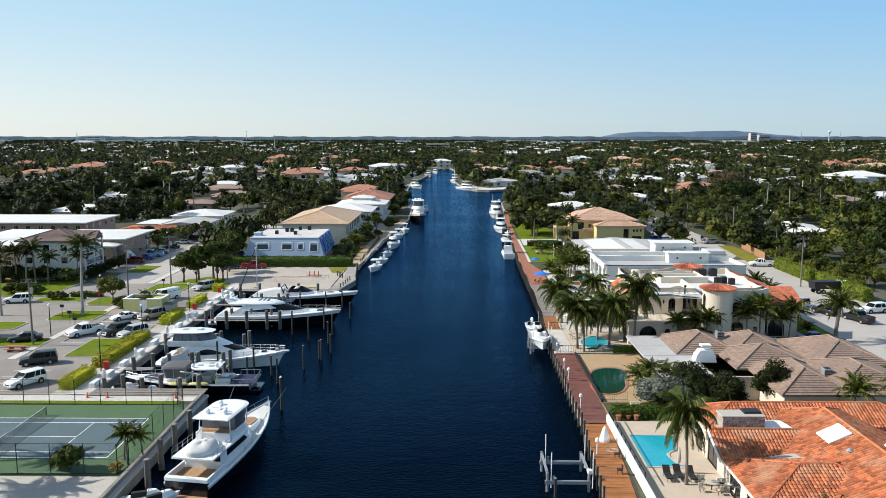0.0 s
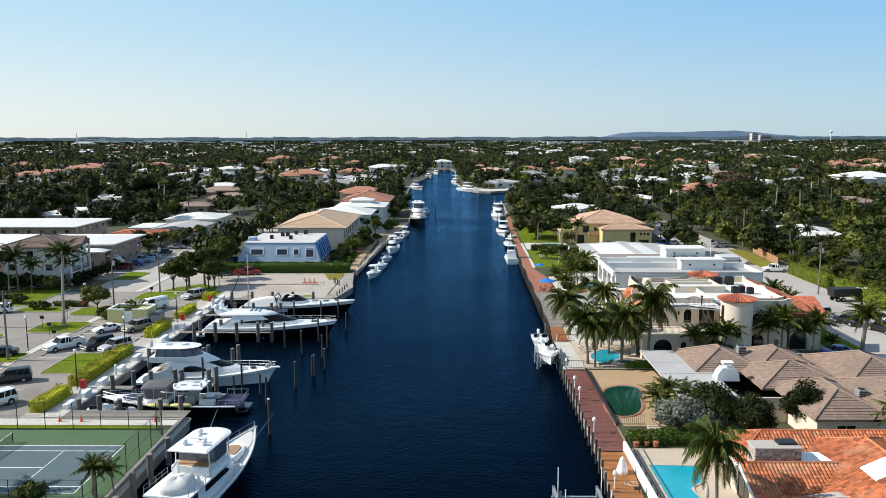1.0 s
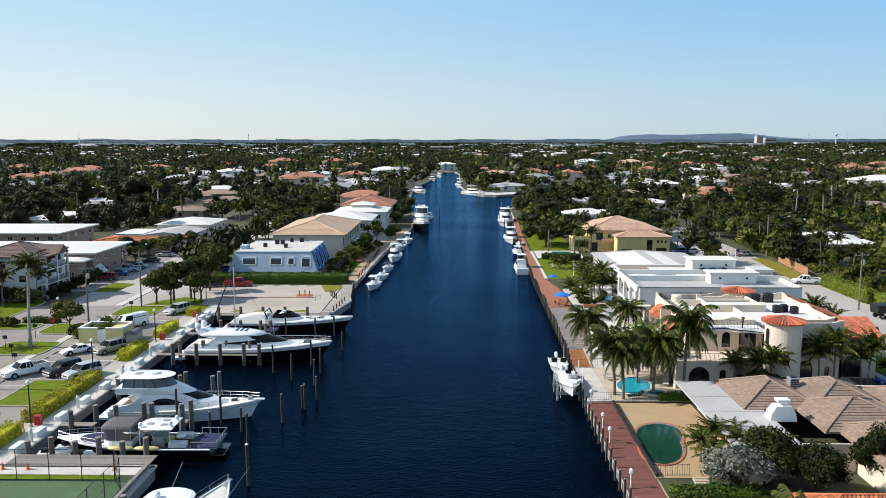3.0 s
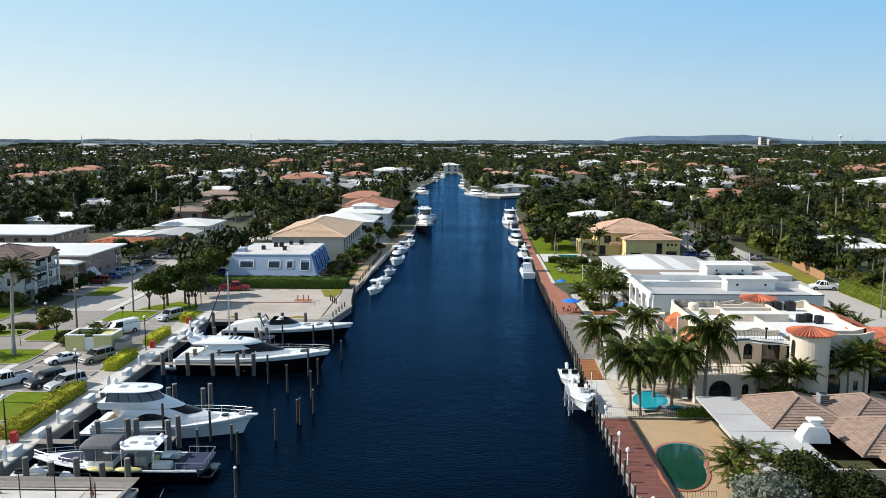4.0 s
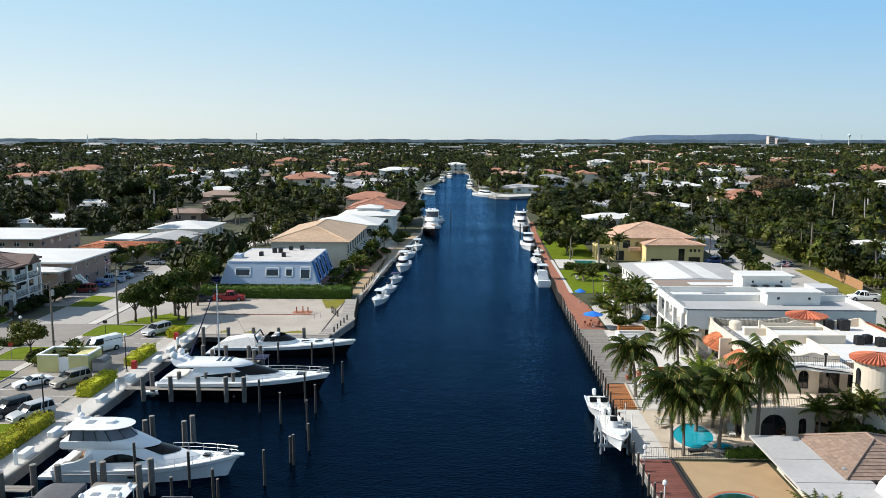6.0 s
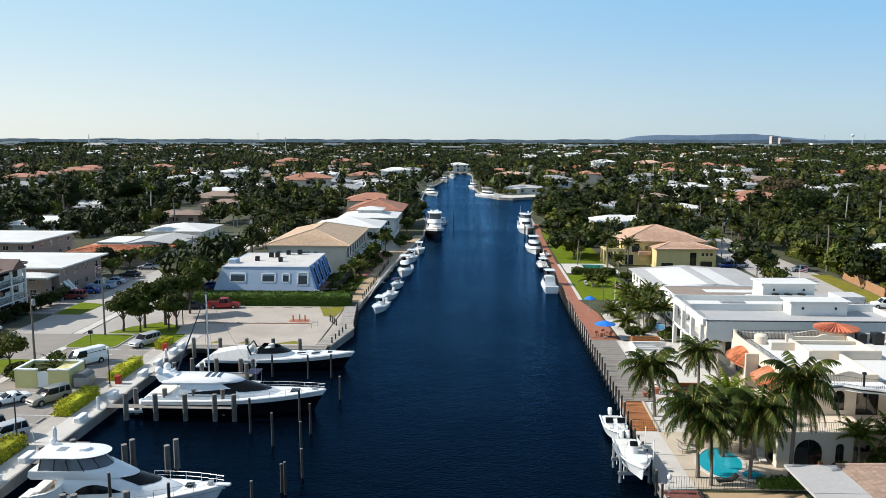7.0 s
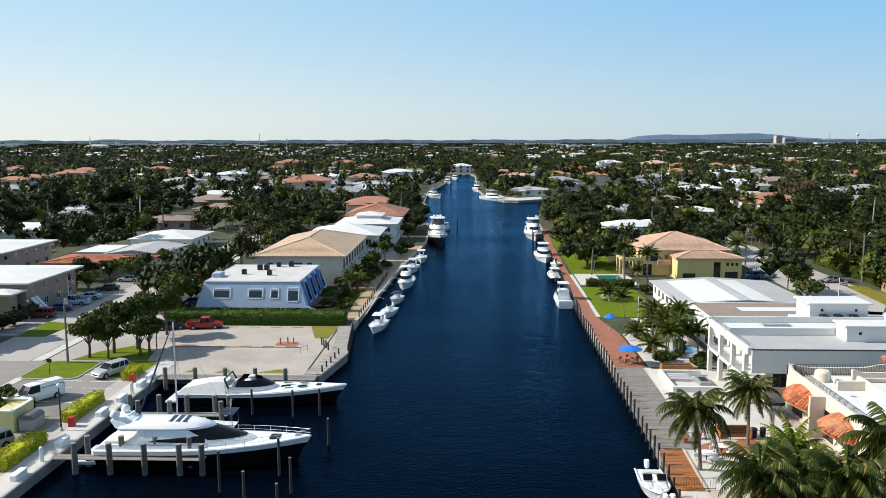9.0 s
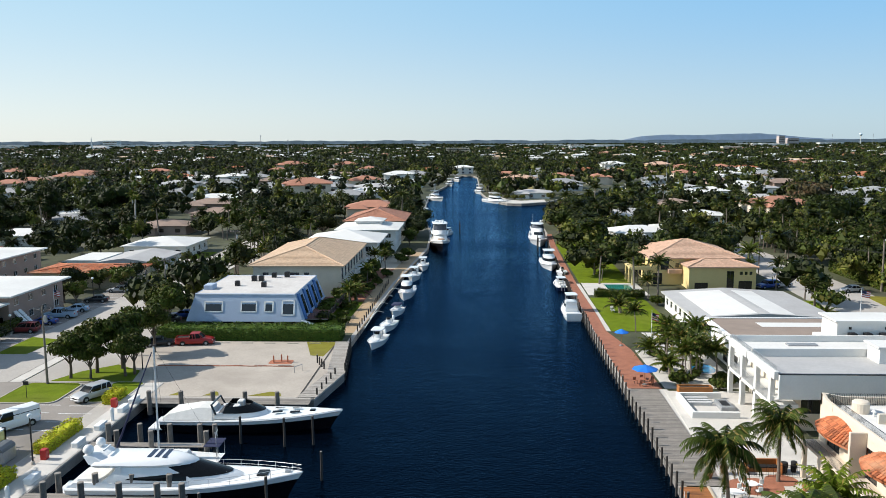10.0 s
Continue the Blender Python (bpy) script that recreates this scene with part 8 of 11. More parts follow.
part("cone", Geo().lathe(0, 0, [(0.22, 0), (0.22, 0.04), (0.14, 0.05), (0.03, 0.7)], 10), ORANGEP, cone)
place(cone, [spot(x, 83.7, G + 0.06) for x in (-41.6, -39.2, -31.0)])

# ---- vehicles ----
def car(kind, paint, x, y, turn, label, name="car"):
    """A parked vehicle: rounded body, glasshouse with pillars, roof, wheels in arches, lights."""
    L, W, H, hood, deck_z, c0, c1, r0, r1 = {"sedan": (4.7, 1.82, 1.45, 0.92, 0.98, 0.14, 0.72, 0.27, 0.54), "suv": (4.8, 1.95, 1.78, 1.08, 1.1, 0.02, 0.73, 0.06, 0.56), "pickup": (5.8, 2.0, 1.88, 1.14, 1.12, 0.36, 0.75, 0.41, 0.62),
                                             "van": (5.6, 2.0, 2.2, 1.25, 1.3, 0.0, 0.88, 0.02, 0.74), "coupe": (4.5, 1.85, 1.28, 0.86, 0.92, 0.16, 0.7, 0.32, 0.5)}[kind]
    ob = thing(name, (0, 0, 0), label, "car" if name == "car" else name.replace("_", " "), "parked vehicles")
    h = L / 2
    rings = []
    for s, zt, wf in ((0.0, 0.7, 0.86), (0.015, deck_z - 0.08, 0.93), (0.06, deck_z, 0.98), (0.2, deck_z, 1.0), (0.45, deck_z - 0.02, 1.0), (c1, hood + 0.02, 1.0), (0.88, hood - 0.08, 0.98), (0.96, hood - 0.2, 0.93), (1.0, hood - 0.38, 0.82)):
        w, px = W / 2 * wf, -h + L * s
        rings.append([(px, -w * 0.92, 0.3), (px, -w, 0.5), (px, -w * 0.985, zt - 0.16), (px, -w * 0.9, zt - 0.02), (px, -w * 0.5, zt + 0.015), (px, 0, zt + 0.03), (px, w * 0.5, zt + 0.015), (px, w * 0.9, zt - 0.02), (px, w * 0.985, zt - 0.16), (px, w, 0.5), (px, w * 0.92, 0.3)])
    part("body", Geo().loft(rings), paint, ob, smooth=True)
    a, b, ra, rb = -h + L * c0, -h + L * c1, -h + L * r0, -h + L * r1
    zb = min(hood, deck_z) - 0.06

    def slab_at(px0, px1, wd, z, bulge):
        return [(px0, -wd, z), (px1, -wd, z), (px1 + bulge, 0, z), (px1, wd, z), (px0, wd, z), (px0 - bulge * 0.5, 0, z)]
    g = part("glasshouse", Geo().loft([slab_at(a, b, W * 0.455, zb, 0.12), slab_at(a + (ra - a) * 0.5, b + (rb - b) * 0.5, W * 0.43, (zb + H) / 2, 0.1), slab_at(ra, rb, W * 0.37, H - 0.05, 0.08)]), DARKGLASS, ob)
    part("roof", Geo().loft([slab_at(ra - 0.06, rb + 0.06, W * 0.385, H - 0.09, 0.08), slab_at(ra - 0.04, rb + 0.04, W * 0.375, H - 0.02, 0.08), slab_at(ra + 0.12, rb - 0.12, W * 0.3, H + 0.02, 0.06)]), paint, ob, smooth=True)
    for s in (-1, 1):
        ends = [(b - 0.02, rb - 0.02), (a + 0.02, ra + 0.02), ((a + b) / 2 - 0.1, (ra + rb) / 2)] + ([(a + (b - a) * 0.25, ra + (rb - ra) * 0.2)] if kind in ("suv", "pickup") else [])
        for p0, p1 in ends:
            part("pillar", Geo().tube([(p0, s * W * 0.457, zb), ((p0 + p1) / 2, s * W * 0.434, (zb + H) / 2), (p1, s * W * 0.375, H - 0.05)], 0.05, 4), paint, g)
    if kind == "van":
        part("panel", Geo().loft([slab_at(a - 0.01, a + 3.1, W * 0.47, zb, 0.0), slab_at(ra - 0.01, ra + 2.9, W * 0.39, H - 0.04, 0.0)]), paint, ob)
    if kind == "pickup":
        part("bed", Geo().box(-h + 0.18, -W * 0.4, deck_z + 0.02, a - 0.08, W * 0.4, deck_z + 0.05), BLACKR, ob, "dark pickup bed")
        for s in (-1, 1):
            part("bed_side", Geo().cbox(-h + 0.08, s * W * 0.44 - 0.07, deck_z - 0.06, a, s * W * 0.44 + 0.07, deck_z + 0.18, 0.03), paint, ob)
        part("tailgate", Geo().cbox(-h + 0.04, -W * 0.44, deck_z - 0.06, -h + 0.14, W * 0.44, deck_z + 0.18, 0.03), paint, ob)
    for sx in (-0.3, 0.31):
        for s in (-1, 1):
            part("wheel_arch", Geo().tube([(sx * L, s * (W / 2 - 0.1), 0.36), (sx * L, s * (W / 2 + 0.012), 0.36)], 0.42, 14), BLACKR, ob)
            wl = part("wheel", Geo().tube([(sx * L, s * (W / 2 - 0.2), 0.33), (sx * L, s * (W / 2 + 0.03), 0.33)], 0.33, 14), BLACKR, ob)
            part("rim", Geo().tube([(sx * L, s * (W / 2 + 0.01), 0.33), (sx * L, s * (W / 2 + 0.045), 0.33)], 0.21, 10), GREYM, wl)
    for s in (-1, 1):
        part("headlight", Geo().cbox(h - 0.2, s * W * 0.34 - 0.18, hood - 0.4, h - 0.02, s * W * 0.34 + 0.18, hood - 0.27, 0.03), STEEL, ob)
        part("tail_light", Geo().cbox(-h - 0.01, s * W * 0.36 - 0.14, deck_z - 0.34, -h + 0.1, s * W * 0.36 + 0.14, deck_z - 0.14, 0.03), REDP, ob)
        part("mirror", Geo().cbox(b - 0.45, s * (W / 2 + 0.08) - 0.1, hood, b - 0.28, s * (W / 2 + 0.08) + 0.1, hood + 0.15, 0.03), paint, ob)
    part("grille", Geo().cbox(h - 0.08, -W * 0.22, hood - 0.55, h + 0.02, W * 0.22, hood - 0.38, 0.03), BLACKR, ob)
    part("bumper", Geo().cbox(h - 0.16, -W * 0.4, 0.3, h + 0.05, W * 0.4, 0.5, 0.05), GREYM if kind in ("pickup", "suv") else paint, ob)
    ob.matrix_basis = spot(x, y, G + 0.035, turn)
    return ob


def paint(name, col):
    return mat("car_paint_" + name, col, 0.32, var=0.03, bump=0, coat=0.25)


PW, PK, PS, PB, PR, PT, PL = paint("white", (0.78, 0.78, 0.77)), paint("black", (0.008, 0.009, 0.012)), paint("silver", (0.42, 0.43, 0.44)), paint("blue", (0.01, 0.05, 0.26)), paint("red", (0.32, 0.008, 0.006)), paint("tan", (0.3, 0.26, 0.21)), paint("lightblue", (0.3, 0.42, 0.55))
for kind, pc, x, y, t, lab, nm in (("pickup", PW, -55.8, 114.2, 232, "white crew-cab pickup parked in a bay", "pickup_truck"), ("suv", PK, -51.0, 114.6, 238, "black luxury SUV parked in a bay", "car"), ("suv", PS, -47.9, 113.4, 238, "silver SUV parked beside the hedge", "car"), ("suv", PT, -49.5, 125.6, 238, "grey-tan SUV parked by the yellow shed", "car"), ("coupe", PW, -53.9, 124.9, 226, "white convertible parked in a bay", "car"),
                                   ("suv", PS, -48.6, 151.6, 242, "silver SUV parked near the lot", "car"), ("van", PW, -52.6, 141.2, 238, "white panel van with red markings", "van"), ("suv", PW, -51.6, 88.6, 240, "white boxy off-road car on the lot", "car"), ("suv", PK, -54.8, 98.0, 205, "dark SUV parked by the lawn", "car"), ("sedan", PK, -63.0, 110.0, 200, "dark sedan parked on the street", "car"), ("sedan", PK, -67.5, 97.5, 205, "black car parked on the street", "car"),
                                   ("suv", PW, -79.5, 138.4, 195, "white SUV parked on the side street", "car"), ("sedan", PS, -84.5, 136.0, 190, "grey car parked on the side street", "car"),
                                   ("suv", paint("maroon", (0.12, 0.008, 0.01)), -76.2, 185.4, 185, "maroon SUV in a street bay", "car"), ("sedan", PB, -76.0, 191.0, 190, "blue car in a street bay", "car"), ("pickup", PL, -75.8, 196.4, 185, "pale blue pickup in a street bay", "pickup_truck"), ("sedan", PL, -75.5, 201.6, 190, "pale blue sedan in a street bay", "car"), ("sedan", PK, -75.8, 210.6, 190, "black sedan in a street bay", "car"), ("sedan", PS, -75.8, 221.0, 185, "silver sedan in a street bay", "car"), ("suv", PK, -75.6, 227, 185, "dark SUV in a street bay", "car"),
                                   ("suv", PW, -74, 252, 180, "white SUV on a driveway", "car"), ("sedan", PB, -53.6, 197.0, 190, "bright blue car beside the blue house", "car"), ("sedan", PK, -54.8, 193, 190, "dark car beside the blue house", "car"), ("pickup", PR, -44.8, 178.2, 8, "red pickup truck by the hedge", "pickup_truck"), ("sedan", PK, -50.2, 177.4, 20, "dark red car in hedge shade", "car"),
                                   ("pickup", PW, 76.4, 182.4, 172, "white crew-cab pickup on the street", "pickup_truck"), ("sedan", PB, 56.6, 111.2, 188, "dark blue car on the drive", "car"), ("suv", PK, 67.6, 130.4, 110, "black SUV on the yard", "car"), ("pickup", PK, 70.6, 124.8, 105, "dark pickup on the yard", "pickup_truck"), ("suv", PW, 76.8, 131.6, 195, "white SUV on the street", "car"), ("sedan", PS, 77.6, 223.5, 190, "silver car on the street", "car"),
                                   ("suv", PB, 61.8, 227.6, 200, "dark blue SUV by the yellow house", "car"), ("sedan", PS, 65.2, 228.8, 200, "silver car by the yellow house", "car"), ("suv", PS, 66.0, 137.5, 100, "grey SUV on the yard", "car")):
    c = car(kind, pc, x, y, t, lab, nm)
    if kind == "van":
        for s in (-1, 1):
            part("marking", Geo().box(-2.5, s * 0.97 - 0.01, 1.0, -0.6, s * 0.97 + 0.01, 1.9), REDP, c, "red advertising panel")
tr = thing("dump_truck", (0, 0, 0), "black dump truck with a white cab parked on the street", "truck", "parked vehicles")
part("bed", Geo().loft([[(-4.6, -1.2, 1.1), (1.4, -1.2, 1.1), (1.4, 1.2, 1.1), (-4.6, 1.2, 1.1)], [(-4.8, -1.3, 2.8), (1.5, -1.3, 2.8), (1.5, 1.3, 2.8), (-4.8, 1.3, 2.8)]], caps=True), DARKM, tr)
part("cab", Geo().cbox(1.8, -1.15, 0.9, 3.8, 1.15, 2.8, 0.15), WHITEP, tr)
part("windscreen", Geo().box(3.78, -1.0, 1.8, 3.84, 1.0, 2.6), DARKGLASS, tr)
part("hood", Geo().cbox(3.8, -0.9, 0.9, 4.9, 0.9, 1.8, 0.15), WHITEP, tr)
for x in (-3.6, -2.4, 4.0):
    for s in (-1, 1):
        wl = part("wheel", Geo().tube([(x, s * 0.85, 0.5), (x, s * 1.2, 0.5)], 0.5, 14), BLACKR, tr)
        part("rim", Geo().tube([(x, s * 1.18, 0.5), (x, s * 1.23, 0.5)], 0.25, 10), GREYM, wl)
tr.matrix_basis = spot(77.6, 149.6, G + 0.035, 8, 0.88)

# ---- poles, lamps, signs ----
def utility_pole(x, y, h=10.0, turn=0):
    ob = thing("utility_pole", (x, y, G), "grey timber utility pole with a crossarm", "utility pole", "utility poles")
    part("pole", Geo().tube([(x, y, G - 0.1), (x, y, G + h)], [0.17, 0.11], 8), SKIN, ob)
    c, s = math.cos(radians(turn)), math.sin(radians(turn))
    a = part("crossarm", Geo().tube([(x - 1.2 * c, y - 1.2 * s, G + h - 0.5), (x + 1.2 * c, y + 1.2 * s, G + h - 0.5)], 0.07, 5), SKIN, ob)
    for k in (-1.1, -0.4, 0.4, 1.1):
        part("insulator", Geo().lathe(x + k * c, y + k * s, [(0.05, G + h - 0.45), (0.07, G + h - 0.3), (0.02, G + h - 0.2)], 6), GREYM, a)
    part("transformer", Geo().lathe(x + 0.35, y, [(0.05, G + h - 2.2), (0.24, G + h - 2.1), (0.24, G + h - 1.3), (0.05, G + h - 1.2)], 10), GREYM, ob)


POLES = [(-57.2, 157.2, 10.5), (-60.0, 141.8, 10.2), (-60.8, 108, 10), (-57.6, 200, 10.5), (-58, 246, 10.5), (74.4, 156, 10.5), (82.4, 206, 10.5), (66.4, 246, 10.5)]
for x, y, h in POLES:
    utility_pole(x, y, h, 0)


def cables(a, b, label):
    ob = thing("power_lines", (a[0], a[1], G), label, "cable", "power lines")
    for k in (-1.1, -0.4, 0.4, 1.1):
        p, q = Vector((a[0] + k, a[1], G + a[2] - 0.25)), Vector((b[0] + k, b[1], G + b[2] - 0.25))
        part("cable", Geo().tube([p.lerp(q, i / 8) - Vector((0, 0, 1.1 * 4 * (i / 8) * (1 - i / 8))) for i in range(9)], 0.014, 3, False), DARKM, ob)


for a, b in ((2, 1), (1, 0), (0, 3), (3, 4), (5, 6), (6, 7)):
    cables(POLES[a], POLES[b], "thin sagging power lines between poles")


def street_lamp(x, y, h=5.0, label="slim dark lamp post with a round white head"):
    ob = thing("street_lamp", (x, y, G), label, "street lamp", "lamp posts")
    part("post", Geo().tube([(x, y, G), (x, y, G + h)], [0.09, 0.06], 7), DARKM, ob)
    part("globe", ball(Geo(), x, y, G + h + 0.2, 0.24), WHITEP, ob)
    part("base", Geo().lathe(x, y, [(0.2, G), (0.18, G + 0.3), (0.1, G + 0.4)], 8), CONC, ob)


for x, y, h in ((-44.9, 95, 4.8), (-44.9, 131.4, 4.8), (-46.9, 163, 4.8), (-60.7, 113.2, 4.8), (-81.5, 164.5, 4.5), (-46.2, 113, 4.8), (-77.6, 184, 3.0), (-78, 214, 4), (-67.5, 146.8, 3.5)):
    street_lamp(x, y, h)
for x, y in ((-65.2, 126.2), (-61.6, 121.4), (-64.6, 133.5), (-56.6, 151.2), (-58.4, 116.5)):
    sg = thing("road_sign", (x, y, G), "small street sign on a thin post", "sign", "street signs")
    part("post", Geo().tube([(x, y, G), (x, y, G + 2.3)], 0.04, 5), DARKM, sg)
    part("plate", Geo().cbox(x - 0.35, y - 0.03, G + 1.8, x + 0.35, y + 0.03, G + 2.3, 0.02), DARKM, sg)
st = thing("stop_sign", (-63.4, 136.8, G), "red octagonal stop sign on a post", "sign", "street signs")
part("post", Geo().tube([(-63.4, 136.8, G), (-63.4, 136.8, G + 2.2)], 0.04, 5), GREYM, st)
part("plate", Geo().tube([(-63.4, 136.76, G + 2.2), (-63.4, 136.72, G + 2.2)], 0.38, 8), REDP, st)


def flag(x, y, h, label, w=1.5):
    """A banner of red and white stripes with a blue corner, hanging from a white pole."""
    ob = thing("flagpole", (x, y, G), label, "flag", "flagpoles")
    part("pole", Geo().tube([(x, y, G), (x, y, G + h)], [0.07, 0.045], 7), WHITEP, ob)
    part("finial", ball(Geo(), x, y, G + h + 0.08, 0.08), STEEL, ob)
    for k in range(7):
        z1 = G + h - 0.2 - 0.16 * k
        rows = [[(x + 0.06 + w * i / 6, y + 0.12 * math.sin(i * 1.3), z1 - 0.28 * i / 6), (x + 0.06 + w * i / 6, y + 0.12 * math.sin(i * 1.3), z1 - 0.16 - 0.28 * i / 6)] for i in range(7)]
        part("stripe", Geo().loft(rows, caps=False, closed=False), REDP if k % 2 == 0 else WHITEP, ob)
    part("canton", Geo().loft([[(x + 0.05 + w * i / 6, y + 0.12 * math.sin(i * 1.3) - 0.01, G + h - 0.19 - 0.28 * i / 6), (x + 0.05 + w * i / 6, y + 0.12 * math.sin(i * 1.3) - 0.01, G + h - 0.72 - 0.28 * i / 6)] for i in range(4)], caps=False, closed=False), NAVYC, ob)


flag(65.0, 193.6, 6.2, "white flagpole with a striped flag on a front lawn")
flag(25.6, 176.0, 6.0, "white flagpole with a small striped flag by the quay", 1.0)
flag(-77.3, 197.5, 5.2, "white flagpole with a striped flag by the apartments", 1.1)

# yellow pump shed, bins, lot clutter
ps = thing("pump_shed", (-53, 132.6, G), "pale yellow roofless utility enclosure with white top band", "shed")
for x0, y0, x1, y1 in ((-56.4, 130.6, -56.1, 135), (-56.1, 130.6, -53.6, 130.9), (-52.2, 130.6, -49.6, 130.9), (-49.9, 130.9, -49.6, 135), (-56.1, 134.7, -49.6, 135)):
    part("wall", Geo().box(x0, y0, G, x1, y1, G + 2.3), LEMONW, ps)
    part("coping", Geo().cbox(x0 - 0.06, y0 - 0.06, G + 2.3, x1 + 0.06, y1 + 0.06, G + 2.45, 0.03), WHITEP, ps)
part("gate", Geo().box(-53.6, 130.7, G + 0.1, -52.2, 130.78, G + 2.1), WHITEP, ps)
part("roof", Geo().box(-52.0, 131, G + 2.0, -49.9, 134.7, G + 2.12), LEMONW, ps)
bn = thing("dumpster", (-48.4, 132.0, G), "grey steel dumpster with a curved lid beside the shed", "dumpster")
part("body", Geo().cbox(-49.3, 131.0, G + 0.1, -47.6, 133.2, G + 1.3, 0.05), GREYM, bn)
part("lid", Geo().loft([[(-49.35 + 0.88 * (1 - math.cos(math.pi * i / 6)), y, G + 1.3 + 0.55 * math.sin(math.pi * i / 6)) for i in range(7)] for y in (130.95, 133.25)]), mat("dark_grey_lid", (0.12, 0.125, 0.13), 0.5, var=0.1), bn)
for x in (-49.1, -47.8):
    part("caster", Geo().tube([(x, 131.2, G + 0.1), (x + 0.08, 131.2, G + 0.1)], 0.1, 8), BLACKR, bn)
for i, (x, y) in enumerate(((-29.9, 168.0), (-28.9, 168.6), (-27.9, 168.1))):
    b = thing("bollard", (x, y, G), "red-brown pipe bollard standing in the lot", "bollard", "lot bollards")
    part("pipe", Geo().tube([(x, y, G), (x, y, G + 1.0)], 0.11, 8), TERRA, b)
    part("cap", Geo().lathe(x, y, [(0.12, G + 0.98), (0.1, G + 1.06), (0.02, G + 1.1)], 8), TERRA, b)
slab("pavement_patch", rounded(-30.6, 167.2, -27.2, 169.4, 0.5), TERRA, "red-brown concrete pad in the lot", G + 0.07)
tw = Geo()
for i in range(26):
    x = -46 + i * 0.75
    tw.cbox(x, 166.0 + 0.05 * math.sin(i), G + 0.04, x + 0.7, 166.16 + 0.05 * math.sin(i), G + 0.14, 0.02)
solo("timber_edging", tw, TERRA, "low red-brown timber edging across the lot", "edging")
rk = thing("bike_rack", (-25.4, 163.5, G), "bent grey metal rack on the lot", "rack")
part("hoop", Geo().tube([(-25.8, 163, G), (-25.8, 163, G + 0.9), (-25.0, 164.2, G + 0.9), (-25.0, 164.2, G)], 0.05, 6), GREYM, rk)
pb = thing("picnic_bench", (-61.5, 104.6, G), "red-brown picnic bench on the grass", "bench")
part("top", Geo().box(-62.9, 104.2, G + 0.72, -60.1, 105.0, G + 0.78), TERRA, pb)
for y in (103.7, 105.3):
    part("seat", Geo().box(-62.9, y, G + 0.42, -60.1, y + 0.3, G + 0.47), TERRA, pb)
for x in (-62.4, -60.7):
    part("leg", Geo().box(x, 103.8, G, x + 0.1, 105.5, G + 0.45), TERRA, pb)
    part("post", Geo().box(x, 104.5, G + 0.45, x + 0.1, 104.7, G + 0.72), TERRA, pb)

# ---- gardens and docks of the houses ----
def pool(poly, water, label, rim=CREAMP, z=G + 0.1, grow=0.35):
    """A pool: coping ring, tiled waterline, water a little below the deck."""
    cx, cy = sum(p[0] for p in poly) / len(poly), sum(p[1] for p in poly) / len(poly)
    out = []
    for x, y in poly:
        d = math.hypot(x - cx, y - cy)
        out.append((cx + (x - cx) * (1 + grow / d), cy + (y - cy) * (1 + grow / d)))
    ob = thing("swimming_pool", (cx, cy, z), label, "swimming pool", "pools")
    n = len(poly)
    part("coping", Geo().add([(x, y, z + 0.07) for x, y in poly] + [(x, y, z + 0.07) for x, y in out] + [(x, y, z - 0.05) for x, y in out] + [(x, y, z - 0.02) for x, y in poly],
                             [f for i in range(n) for f in ((i, n + i, n + (i + 1) % n, (i + 1) % n), (n + i, 2 * n + i, 2 * n + (i + 1) % n, n + (i + 1) % n), (3 * n + i, i, (i + 1) % n, 3 * n + (i + 1) % n))]), rim, ob)
    part("water", Geo().sheet(poly, z + 0.025), water, ob)
    part("waterline_tile", Geo().add([(x, y, z + 0.06) for x, y in poly] + [(cx + (x - cx) * 0.985, cy + (y - cy) * 0.985, z + 0.03) for x, y in poly], [(i, (i + 1) % n, n + (i + 1) % n, n + i) for i in range(n)]), POOLT, ob)
    return ob


def blob(cx, cy, rx, ry, wob=0.0, k=28, ph=0.0):
    return [(cx + rx * math.cos(t) * (1 + wob * math.cos(2 * t + ph)), cy + ry * math.sin(t) * (1 + wob * math.cos(2 * t + ph))) for t in [2 * math.pi * i / k for i in range(k)]]


scoop = [(24.0 + 0.9 * math.cos(a), 66.2 + 1.6 * math.sin(a)) for a in [math.pi * (1.5 - i / 8) for i in range(9)]]
pool([(20.4, 64.1), (24.2, 64.1)] + scoop[0:9] + [(25.3, 71.9), (20.4, 72.1)], POOLW, "bright turquoise pool with a curved notch on a cream terrace")
pool([(22.0 + 2.0 * math.cos(a) + (1.5 if math.sin(a) > 0 else 0.7) * math.cos(a) * abs(math.sin(a)) + 1.1 * math.sin(a), 91.0 + 5.5 * math.sin(a)) for a in [2 * math.pi * i / 36 for i in range(36)]], POOLG, "kidney pool of murky green water with a red brick rim", TERRA, grow=0.4)
pool([(23.5 + 1.8 * math.cos(a) * (1 + 0.16 * math.cos(2 * a)) + 0.6 * math.sin(a), 110.1 + 3.6 * math.sin(a)) for a in [2 * math.pi * i / 32 for i in range(32)]], POOLW, "freeform turquoise pool on the villa terrace", WALKW, G + 0.08)
pool(blob(25.4, 106.6, 0.95, 0.95, 0, 20), POOLW, "round turquoise spa beside the villa pool", WALKW, G + 0.3, 0.45)
pool(rect(27.6, 224.2, 32.8, 230.6), mat("green_pool_water", (0.03, 0.2, 0.16), 0.1, var=0.15, spec=0.6), "rectangular greenish pool behind a lawn", CONC)
pool(blob(30.5, 166, 1.6, 2.6), mat("blue_pool_water", (0.03, 0.22, 0.42), 0.1, var=0.15, spec=0.6), "small blue garden pool", CONC)
pool(rounded(-29.6, 258, -26.8, 263.5, 0.6), POOLW, "small turquoise pool behind the bank", CONC, G + 0.05)

